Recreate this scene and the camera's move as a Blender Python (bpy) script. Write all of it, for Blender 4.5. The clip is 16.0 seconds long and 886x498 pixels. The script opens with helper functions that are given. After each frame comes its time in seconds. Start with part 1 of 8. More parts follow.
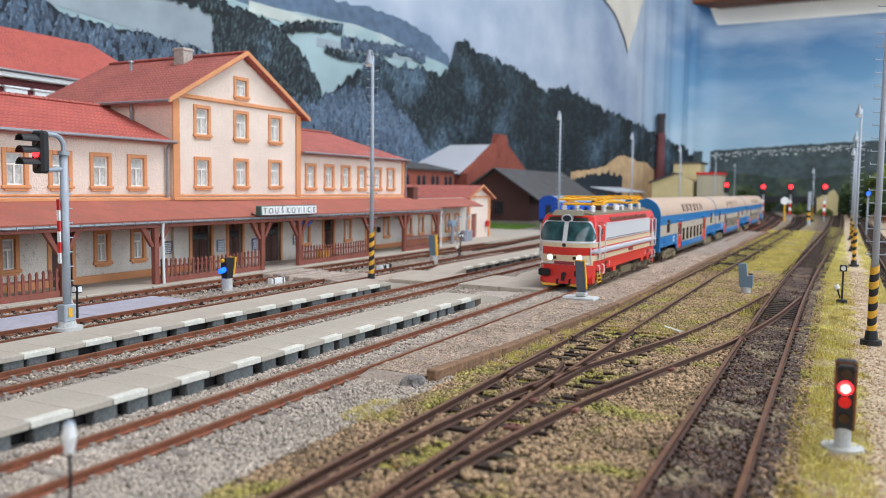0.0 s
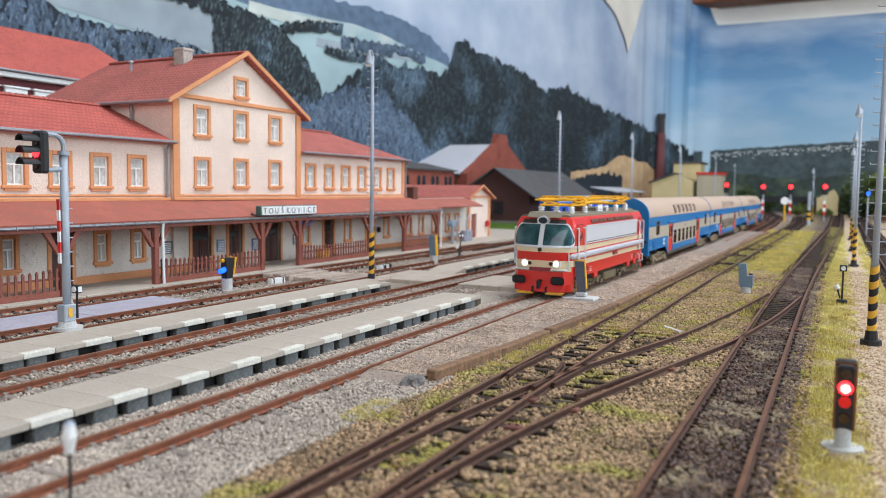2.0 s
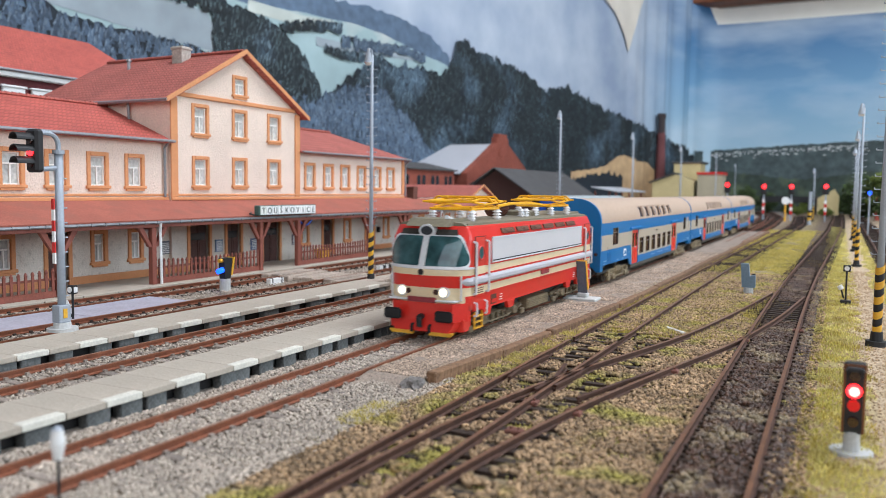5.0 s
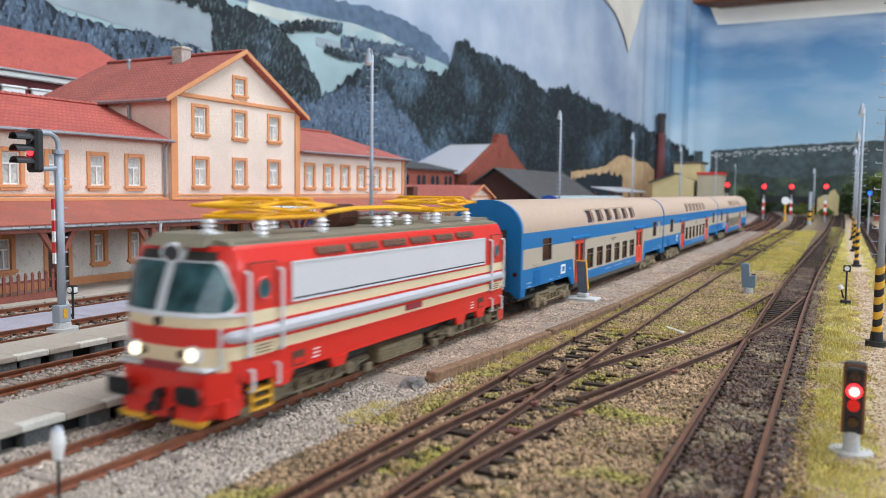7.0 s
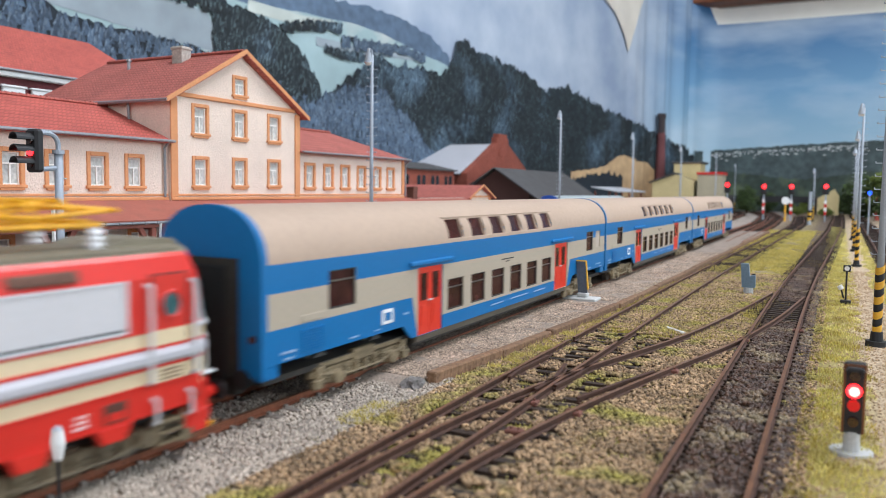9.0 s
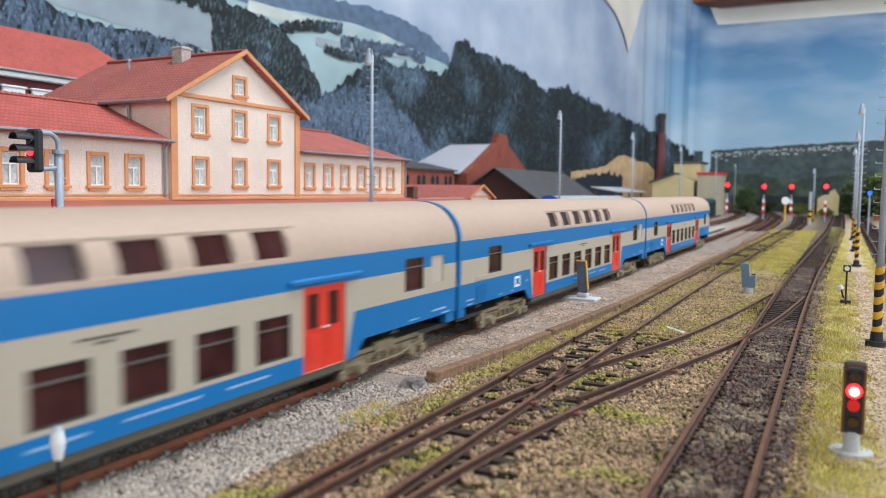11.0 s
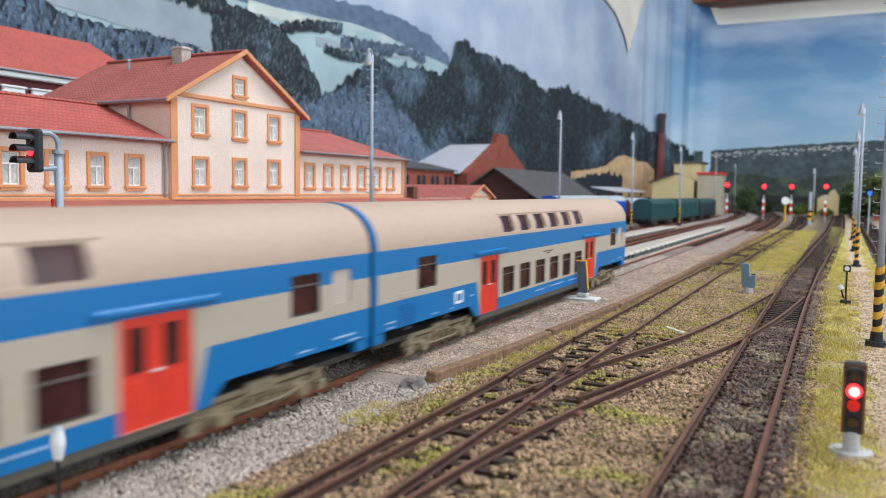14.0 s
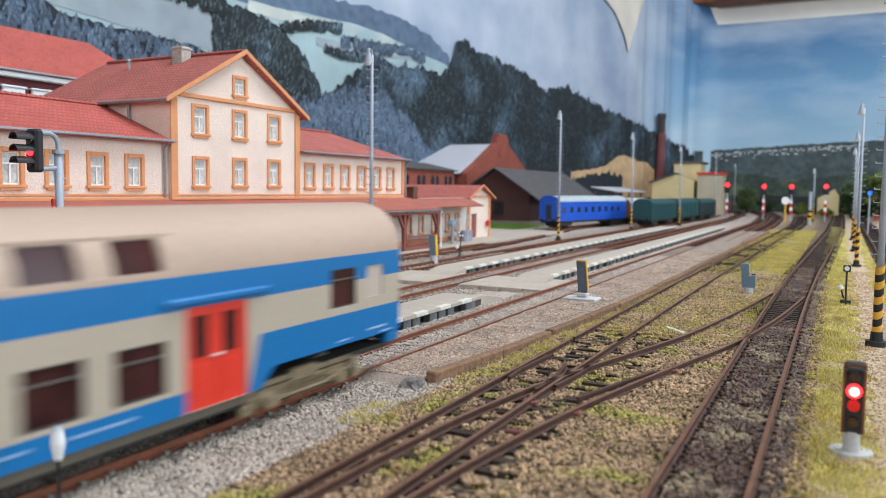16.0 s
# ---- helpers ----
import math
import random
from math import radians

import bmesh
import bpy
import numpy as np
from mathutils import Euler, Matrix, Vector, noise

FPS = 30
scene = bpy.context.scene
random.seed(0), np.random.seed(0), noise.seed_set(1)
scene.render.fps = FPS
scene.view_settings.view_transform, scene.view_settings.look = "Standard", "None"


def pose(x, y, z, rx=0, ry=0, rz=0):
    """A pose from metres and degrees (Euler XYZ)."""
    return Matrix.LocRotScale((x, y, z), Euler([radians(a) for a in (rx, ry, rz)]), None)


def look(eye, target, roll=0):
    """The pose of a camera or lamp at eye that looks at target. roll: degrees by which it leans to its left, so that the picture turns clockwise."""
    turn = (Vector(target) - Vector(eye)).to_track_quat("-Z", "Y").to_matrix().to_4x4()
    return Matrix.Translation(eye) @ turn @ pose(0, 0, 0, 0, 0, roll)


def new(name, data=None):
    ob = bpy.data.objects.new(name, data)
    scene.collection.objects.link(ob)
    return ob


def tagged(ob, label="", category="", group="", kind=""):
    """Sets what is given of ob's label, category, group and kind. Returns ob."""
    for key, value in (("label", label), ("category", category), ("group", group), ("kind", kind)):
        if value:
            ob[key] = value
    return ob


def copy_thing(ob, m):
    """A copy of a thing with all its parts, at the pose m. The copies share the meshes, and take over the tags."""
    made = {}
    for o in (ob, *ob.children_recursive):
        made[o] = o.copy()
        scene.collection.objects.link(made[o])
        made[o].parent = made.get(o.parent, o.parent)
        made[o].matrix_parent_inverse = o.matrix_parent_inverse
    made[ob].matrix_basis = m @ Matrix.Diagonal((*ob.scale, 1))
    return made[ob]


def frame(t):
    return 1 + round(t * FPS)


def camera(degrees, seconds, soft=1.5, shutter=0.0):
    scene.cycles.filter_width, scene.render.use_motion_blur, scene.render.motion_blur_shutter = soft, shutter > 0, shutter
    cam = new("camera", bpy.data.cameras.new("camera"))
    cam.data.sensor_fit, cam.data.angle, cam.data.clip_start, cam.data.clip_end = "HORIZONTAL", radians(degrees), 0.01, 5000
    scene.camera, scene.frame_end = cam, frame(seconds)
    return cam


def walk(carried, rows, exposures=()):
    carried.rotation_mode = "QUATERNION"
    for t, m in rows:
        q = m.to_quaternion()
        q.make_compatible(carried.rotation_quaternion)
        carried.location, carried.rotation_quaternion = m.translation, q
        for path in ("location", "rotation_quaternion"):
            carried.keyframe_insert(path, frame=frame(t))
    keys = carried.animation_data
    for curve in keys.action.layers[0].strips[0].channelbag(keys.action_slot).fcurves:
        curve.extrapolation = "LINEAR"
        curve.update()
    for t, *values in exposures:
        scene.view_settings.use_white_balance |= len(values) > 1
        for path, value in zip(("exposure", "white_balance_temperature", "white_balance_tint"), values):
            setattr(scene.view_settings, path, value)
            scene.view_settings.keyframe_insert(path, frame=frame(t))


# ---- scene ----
# A model railway, scale 1:87. Tracks run along y, rail tops at z = 0.
cam = camera(58.9, 16.0, 0.8, 0.9)
YAW, DIP, ROLL, EYE = 26.678, 4.3695, 0.736, Vector((0.0, 0.0, 0.05797))
VIEW = Vector((-math.sin(radians(YAW)) * math.cos(radians(DIP)), math.cos(radians(YAW)) * math.cos(radians(DIP)), -math.sin(radians(DIP))))


def stand(step):
    """The camera's pose, moved by step metres along its view."""
    eye = EYE + VIEW * step
    return look(eye, eye + VIEW, ROLL)


walk(cam, [(0.0, stand(-0.0032)), (3.8, stand(-0.0032)), (4.5, stand(0.0008)), (16.0, stand(0.0008))], exposures=[(0.0, 0.0, 6150, 10), (16.0, 0.0, 6150, 10)])
cam.data.dof.use_dof = True
cam.data.dof.focus_distance = 0.34
cam.data.dof.aperture_fstop = 22.0

# ---- light ----
world = bpy.data.worlds.new("daylight")
scene.world = world
world.use_nodes = True
WN = world.node_tree.nodes
sky = WN.new("ShaderNodeTexSky")
sky.sky_type, sky.sun_disc = "NISHITA", False
sky.sun_elevation, sky.sun_rotation = radians(35), radians(150)
WN["Background"].inputs["Strength"].default_value = 0.1
world.node_tree.links.new(sky.outputs[0], WN["Background"].inputs["Color"])


# Soft area lamps added out of view; no real windows are known there.
def added_light(name, at, to, w, h, power, color):
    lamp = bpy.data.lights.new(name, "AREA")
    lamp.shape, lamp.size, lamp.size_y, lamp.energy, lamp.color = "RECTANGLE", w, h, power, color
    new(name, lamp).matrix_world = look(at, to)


added_light("window_light_right", (1.73, 0.9, 0.75), (0.0, 0.9, 0.62), 1.9, 1.1, 31, (0.84, 0.94, 1.0))
added_light("window_light_back", (0.3, -1.52, 0.75), (0.0, 0.3, 0.62), 1.5, 1.1, 12, (0.95, 0.97, 1.0))
added_light("roof_window_light", (0.45, 0.85, 1.60), (0.45, 0.85, 0.0), 0.9, 1.5, 38, (0.97, 0.975, 1.0))


# ---- helpers for building ----
def lin(r, g, b):
    return tuple((c / 255 / 12.92) if c <= 10 else ((c / 255 + 0.055) / 1.055) ** 2.4 for c in (r, g, b)) + (1.0,)


def shade(c, k):
    return (min(1, c[0] * k), min(1, c[1] * k), min(1, c[2] * k), 1.0)


def mat(name, color, rough=0.6, metal=0.0, vary=0.15, grain=900.0, stain=60.0, bump=0.0, island=0.0, spots=None, objrand=0.0, coat=0.0, emit=None):
    """A procedural surface: base colour with fine grain and broad stains, bump, and a random shade for each loose piece."""
    m = bpy.data.materials.new(name)
    m.use_nodes = True
    nt = m.node_tree
    N, L = nt.nodes, nt.links
    bsdf = N["Principled BSDF"]
    bsdf.inputs["Roughness"].default_value, bsdf.inputs["Metallic"].default_value = rough, metal
    bsdf.inputs["Coat Weight"].default_value = coat
    co = N.new("ShaderNodeTexCoord").outputs["Object"]

    def noise_at(scale, detail=3.0):
        n = N.new("ShaderNodeTexNoise")
        n.inputs["Scale"].default_value, n.inputs["Detail"].default_value = scale, detail
        L.new(co, n.inputs["Vector"])
        return n.outputs["Fac"]

    def mix(fac, a, b, mode="MIX"):
        x = N.new("ShaderNodeMix")
        x.data_type, x.blend_type = "RGBA", mode
        for sock, v in ((x.inputs[0], fac), (x.inputs[6], a), (x.inputs[7], b)):
            if hasattr(v, "is_linked"):
                L.new(v, sock)
            else:
                sock.default_value = v
        return x.outputs[2]

    def ramp(fac, lo, hi, a, b):
        r = N.new("ShaderNodeValToRGB")
        r.color_ramp.elements[0].position, r.color_ramp.elements[1].position = lo, hi
        r.color_ramp.elements[0].color, r.color_ramp.elements[1].color = a, b
        L.new(fac, r.inputs[0])
        return r.outputs[0]

    col = ramp(noise_at(grain), 0.3, 0.7, shade(color, 1 - vary), shade(color, 1 + vary))
    if stain:
        g = 1 - vary
        col = mix(1.0, col, ramp(noise_at(stain, 5.0), 0.35, 0.65, (g, g, g, 1), (1, 1, 1, 1)), "MULTIPLY")
    if spots:
        sc, lo, hi, c2 = spots
        w, k = (0, 0, 0, 1), (1, 1, 1, 1)
        col = mix(ramp(noise_at(sc, 6.0), lo, hi, w, k), col, c2)
    if island or objrand:
        src = N.new("ShaderNodeNewGeometry").outputs["Random Per Island"] if island else N.new("ShaderNodeObjectInfo").outputs["Random"]
        a = island or objrand
        col = mix(1.0, col, ramp(src, 0.0, 1.0, (1 - a, 1 - a, 1 - a, 1), (1 + a, 1 + a, 1 + a * 0.9, 1)), "MULTIPLY")
    L.new(col, bsdf.inputs["Base Color"])
    if bump:
        b = N.new("ShaderNodeBump")
        b.inputs["Strength"].default_value, b.inputs["Distance"].default_value = bump, 0.0006
        L.new(noise_at(grain * 0.8, 4.0), b.inputs["Height"])
        L.new(b.outputs[0], bsdf.inputs["Normal"])
    if emit:
        bsdf.inputs["Emission Color"].default_value, bsdf.inputs["Emission Strength"].default_value = emit[:4], emit[4]
    return m


SPOT = {}


def thing(name, at, label="", category="", group="", kind=""):
    ob = new(name)
    ob.empty_display_size = 0.01
    ob.location = at
    SPOT[ob.name] = Vector(at)
    return tagged(ob, label, category, group, kind)


def part(name, bm, material, parent=None, label="", smooth=False, **tags):
    """Links a bmesh, or a mesh, drawn in world coordinates, as one object under parent."""
    if isinstance(bm, bpy.types.Mesh):
        me = bm
    else:
        me = bpy.data.meshes.new(name)
        bmesh.ops.recalc_face_normals(bm, faces=bm.faces)
        bm.to_mesh(me)
        bm.free()
        for x in material if isinstance(material, (list, tuple)) else [material]:
            me.materials.append(x)
        if smooth:
            for poly in me.polygons:
                poly.use_smooth = True
    ob = new(name, me)
    if parent:
        ob.parent = parent
        ob.matrix_parent_inverse = Matrix.Translation(-SPOT[parent.name])
    SPOT[ob.name] = Vector((0, 0, 0))
    return tagged(ob, label, **tags)


def piece(name, mesh, parent, at, rz=0.0):
    """One of many alike pieces, that share a mesh, at a place in the world."""
    ob = new(name, mesh)
    ob.parent = parent
    ob.matrix_parent_inverse = Matrix.Translation(-SPOT[parent.name])
    ob.location, ob.rotation_euler = at, (0, 0, rz)
    SPOT[ob.name] = Vector(at)
    return ob


def as_mesh(name, bm, material, smooth=False):
    me = bpy.data.meshes.new(name)
    bmesh.ops.recalc_face_normals(bm, faces=bm.faces)
    bm.to_mesh(me)
    bm.free()
    for x in material if isinstance(material, (list, tuple)) else [material]:
        me.materials.append(x)
    if smooth:
        for poly in me.polygons:
            poly.use_smooth = True
    return me


def box(bm, x0, x1, y0, y1, z0, z1, mi=0, bev=0.0):
    v = [bm.verts.new((x, y, z)) for x in (x0, x1) for y in (y0, y1) for z in (z0, z1)]
    fs = [bm.faces.new([v[i] for i in q]) for q in ((0, 1, 3, 2), (4, 6, 7, 5), (0, 4, 5, 1), (2, 3, 7, 6), (0, 2, 6, 4), (1, 5, 7, 3))]
    for f in fs:
        f.material_index = mi
    if bev:
        bmesh.ops.bevel(bm, geom=list({e for f in fs for e in f.edges}), offset=bev, segments=1, affect="EDGES", material=mi)
    return bm


def prism(bm, pts, axis, a, b, mi=0):
    """A polygon, given in the two other axes, drawn out along axis from a to b."""
    def at(u, w, t):
        return {"x": (t, u, w), "y": (u, t, w), "z": (u, w, t)}[axis]
    lo, hi = [bm.verts.new(at(u, w, a)) for u, w in pts], [bm.verts.new(at(u, w, b)) for u, w in pts]
    n = len(pts)
    fs = [bm.faces.new(lo), bm.faces.new(hi[::-1])] + [bm.faces.new((lo[i], lo[(i + 1) % n], hi[(i + 1) % n], hi[i])) for i in range(n)]
    for f in fs:
        f.material_index = mi
    return bm


def rod(bm, p0, p1, r0, r1=None, n=8, mi=0):
    """A tapered round bar from p0 to p1."""
    p0, p1, r1 = Vector(p0), Vector(p1), r0 if r1 is None else r1
    d = (p1 - p0).normalized()
    u = d.orthogonal().normalized()
    w = d.cross(u)
    ring = [[bm.verts.new(p + (u * math.cos(k * math.tau / n) + w * math.sin(k * math.tau / n)) * r) for k in range(n)] for p, r in ((p0, r0), (p1, r1))]
    fs = [bm.faces.new((ring[0][k], ring[0][(k + 1) % n], ring[1][(k + 1) % n], ring[1][k])) for k in range(n)] + [bm.faces.new(ring[0][::-1]), bm.faces.new(ring[1])]
    for f in fs:
        f.material_index = mi
    return bm


def tube(bm, pts, r, n=6, mi=0):
    for a, b in zip(pts, pts[1:]):
        rod(bm, a, b, r, r, n, mi)
    return bm


def slab(bm, corners, t, mi=0):
    """A flat plate through four or more corners in order, t thick along its normal."""
    c = [Vector(p) for p in corners]
    n = (c[1] - c[0]).cross(c[2] - c[0]).normalized() * t
    lo, hi = [bm.verts.new(p) for p in c], [bm.verts.new(p + n) for p in c]
    k = len(c)
    fs = [bm.faces.new(lo[::-1]), bm.faces.new(hi)] + [bm.faces.new((lo[i], lo[(i + 1) % k], hi[(i + 1) % k], hi[i])) for i in range(k)]
    for f in fs:
        f.material_index = mi
    return bm


def panel(bm, us, vs, holes, place, deep, color=lambda u, v: 0):
    """A wall face in cells, with openings (u0, u1, v0, v1) that go deep through it. place(u, v, d) gives the point d behind the face."""
    us = sorted(set(us) | {h[i] for h in holes for i in (0, 1)})
    vs = sorted(set(vs) | {h[i] for h in holes for i in (2, 3)})
    pts = {}

    def vert(u, v, d):
        if (u, v, d) not in pts:
            pts[u, v, d] = bm.verts.new(place(u, v, d))
        return pts[u, v, d]
    for u0, u1 in zip(us, us[1:]):
        for v0, v1 in zip(vs, vs[1:]):
            cu, cv = (u0 + u1) / 2, (v0 + v1) / 2
            if any(h[0] < cu < h[1] and h[2] < cv < h[3] for h in holes):
                continue
            k = color(cu, cv)
            if k is None:
                continue
            f = bm.faces.new((vert(u0, v0, 0), vert(u1, v0, 0), vert(u1, v1, 0), vert(u0, v1, 0)))
            f.material_index = k
    for u0, u1, v0, v1 in (h[:4] for h in holes):
        q = [(u0, v0), (u1, v0), (u1, v1), (u0, v1)]
        for a, b in zip(q, q[1:] + q[:1]):
            f = bm.faces.new([vert(*a, 0), vert(*b, 0), vert(*b, deep), vert(*a, deep)])
            f.material_index = color(u0 - 1e-5, (v0 + v1) / 2) or 0
    return bm


def raw(name, verts, faces, material, parent=None, label="", smooth=False, **tags):
    """One object from arrays of vertices and of triangles or quads."""
    me = bpy.data.meshes.new(name)
    verts, faces = np.asarray(verts, np.float32), np.asarray(faces, np.int32)
    me.vertices.add(len(verts))
    me.vertices.foreach_set("co", verts.ravel())
    k = faces.shape[1]
    me.loops.add(faces.size)
    me.loops.foreach_set("vertex_index", faces.ravel())
    me.polygons.add(len(faces))
    me.polygons.foreach_set("loop_start", np.arange(0, faces.size, k, dtype=np.int32))
    me.update(calc_edges=True)
    me.materials.append(material)
    if smooth:
        me.polygons.foreach_set("use_smooth", np.ones(len(faces), bool))
    return part(name, me, None, parent, label, **tags)
# ---- materials ----
RAIL = mat("rail_rust", lin(138, 82, 56), 0.6, 0.2, 0.25, 1500, 200)
RAILTOP = mat("rail_head_worn_steel", lin(146, 100, 74), 0.45, 0.35, 0.2, 1500, 150)
SIDETOP = mat("siding_rail_head", lin(138, 98, 72), 0.42, 0.45, 0.25, 1500, 150)
RUSTY = mat("rail_dark_rust", lin(80, 50, 35), 0.7, 0.1, 0.3, 1500, 200)
WOOD = mat("sleeper_tarred_wood", lin(58, 43, 34), 0.85, 0, 0.35, 1200, 150, 0.6, objrand=0.3)
CONC = mat("sleeper_concrete", lin(150, 138, 128), 0.85, 0, 0.2, 1200, 150, 0.4, objrand=0.15)
SLABM = mat("platform_concrete", lin(182, 171, 156), 0.85, 0, 0.1, 1500, 70, 0.25, objrand=0.03)
EDGEW = mat("platform_edge_white_paint", lin(222, 218, 205), 0.8, 0, 0.12, 1500, 200)
EDGED = mat("platform_edge_grey", lin(105, 108, 108), 0.85, 0, 0.25, 1200, 150, 0.5, objrand=0.15)
DARK = mat("gap_shade_black", lin(38, 36, 36), 0.9, 0, 0.2)
PLASTER = mat("cream_roughcast_plaster", lin(234, 214, 198), 0.9, 0, 0.10, 1300, 45, 1.0, spots=(260, 0.64, 0.8, lin(214, 195, 178)))
PLASTERG = mat("grey_lower_plaster", lin(222, 212, 200), 0.9, 0, 0.12, 1600, 60, 0.8, spots=(300, 0.6, 0.75, lin(182, 170, 158)))
OCHRE = mat("ochre_trim_paint", lin(216, 150, 102), 0.8, 0, 0.1, 1400, 90, 0.3)
SASH = mat("white_sash_paint", lin(240, 238, 232), 0.6, 0, 0.05)
CURT = mat("window_pane_with_curtain", lin(205, 205, 200), 0.12, 0, 0.2, 500, 120, coat=0.5)
DGLASS = mat("dark_glass", lin(52, 56, 62), 0.08, 0, 0.2, 400, 80, coat=0.5)
BROWN = mat("brown_painted_wood", lin(140, 80, 66), 0.75, 0, 0.15, 1200, 100, 0.3)
DOORB = mat("dark_brown_door", lin(82, 52, 46), 0.6, 0, 0.2, 1200, 100, 0.3)
ZINC = mat("zinc_sheet", lin(150, 152, 156), 0.45, 0.5, 0.15, 900, 80)
GREYP = mat("grey_mast_paint", lin(164, 172, 182), 0.5, 0.1, 0.08, 1500, 100)
BLACK = mat("black_paint", lin(30, 30, 32), 0.6, 0, 0.15)
YELL = mat("warning_yellow_paint", lin(232, 176, 50), 0.6, 0, 0.1)
WHITE = mat("white_paint", lin(236, 236, 234), 0.6, 0, 0.06)
REDP = mat("red_paint", lin(205, 40, 36), 0.5, 0, 0.08)
GLOWR = mat("red_signal_lens", lin(200, 20, 20), 0.3, 0, 0, emit=(1.0, 0.02, 0.025, 1, 5.0))
GLOWB = mat("blue_signal_lens", lin(20, 60, 200), 0.3, 0, 0, emit=(0.01, 0.09, 1.0, 1, 3.5))
LENS = mat("unlit_lens", lin(60, 25, 22), 0.2, 0, 0.1, coat=0.6)


def tiles(name, c, pitch=0.0032, row=0.0024, strength=0.6, vert=False):
    """A roof covering in courses; u runs along the eaves, v up the slope by height."""
    m = mat(name, c, 0.8, 0, 0.16, 700, 35, 0.0, spots=(150, 0.55, 0.75, shade(c, 0.72)))
    nt = m.node_tree
    N, L = nt.nodes, nt.links
    sep, com = N.new("ShaderNodeSeparateXYZ"), N.new("ShaderNodeCombineXYZ")
    L.new(N["Texture Coordinate"].outputs["Object"], sep.inputs[0])
    add = N.new("ShaderNodeMath")
    L.new(sep.outputs[0], add.inputs[0]), L.new(sep.outputs[1], add.inputs[1])
    L.new(add.outputs[0], com.inputs[0]), L.new(sep.outputs[2], com.inputs[1])
    brick = N.new("ShaderNodeTexBrick")
    brick.inputs["Scale"].default_value = 1.0
    brick.inputs["Brick Width"].default_value, brick.inputs["Row Height"].default_value = pitch, row
    brick.inputs["Mortar Size"].default_value, brick.inputs["Mortar Smooth"].default_value = row * 0.16, 0.6
    brick.inputs["Color1"].default_value, brick.inputs["Color2"].default_value, brick.inputs["Mortar"].default_value = (1.08, 1.06, 1.06, 1), (0.9, 0.9, 0.9, 1), (0.62, 0.6, 0.6, 1)
    L.new(com.outputs[0], brick.inputs["Vector"])
    bsdf = N["Principled BSDF"]
    old = bsdf.inputs["Base Color"].links[0].from_socket
    mx = N.new("ShaderNodeMix")
    mx.data_type, mx.blend_type = "RGBA", "MULTIPLY"
    mx.inputs[0].default_value = 0.85
    L.new(old, mx.inputs[6]), L.new(brick.outputs["Color"], mx.inputs[7]), L.new(mx.outputs[2], bsdf.inputs["Base Color"])
    b = N.new("ShaderNodeBump")
    b.inputs["Strength"].default_value, b.inputs["Distance"].default_value = strength, 0.0004
    inv = N.new("ShaderNodeMath")
    inv.operation = "SUBTRACT"
    inv.inputs[0].default_value = 1.0
    L.new(brick.outputs["Fac"], inv.inputs[1]), L.new(inv.outputs[0], b.inputs["Height"]), L.new(b.outputs[0], bsdf.inputs["Normal"])
    return m


ROOF = tiles("red_roof_tiles", lin(188, 106, 94))
ROOFO = tiles("orange_red_roof_tiles", lin(198, 98, 86), 0.0030, 0.0024, 0.25)
CANOPY = mat("red_brown_roofing_felt", lin(170, 98, 82), 0.85, 0, 0.14, 900, 50, 0.3, spots=(70, 0.48, 0.7, lin(150, 92, 78)))
BRICK = tiles("red_brickwork", lin(160, 84, 66), 0.0029, 0.0010)
BRICKD = tiles("maroon_brickwork", lin(118, 56, 60), 0.0029, 0.0010)
PLANKS = tiles("dark_brown_boarding", lin(98, 66, 62), 0.0035, 0.2, 0.8)
FELT = mat("dark_grey_roofing_felt", lin(84, 82, 82), 0.9, 0, 0.15, 900, 50, 0.3)


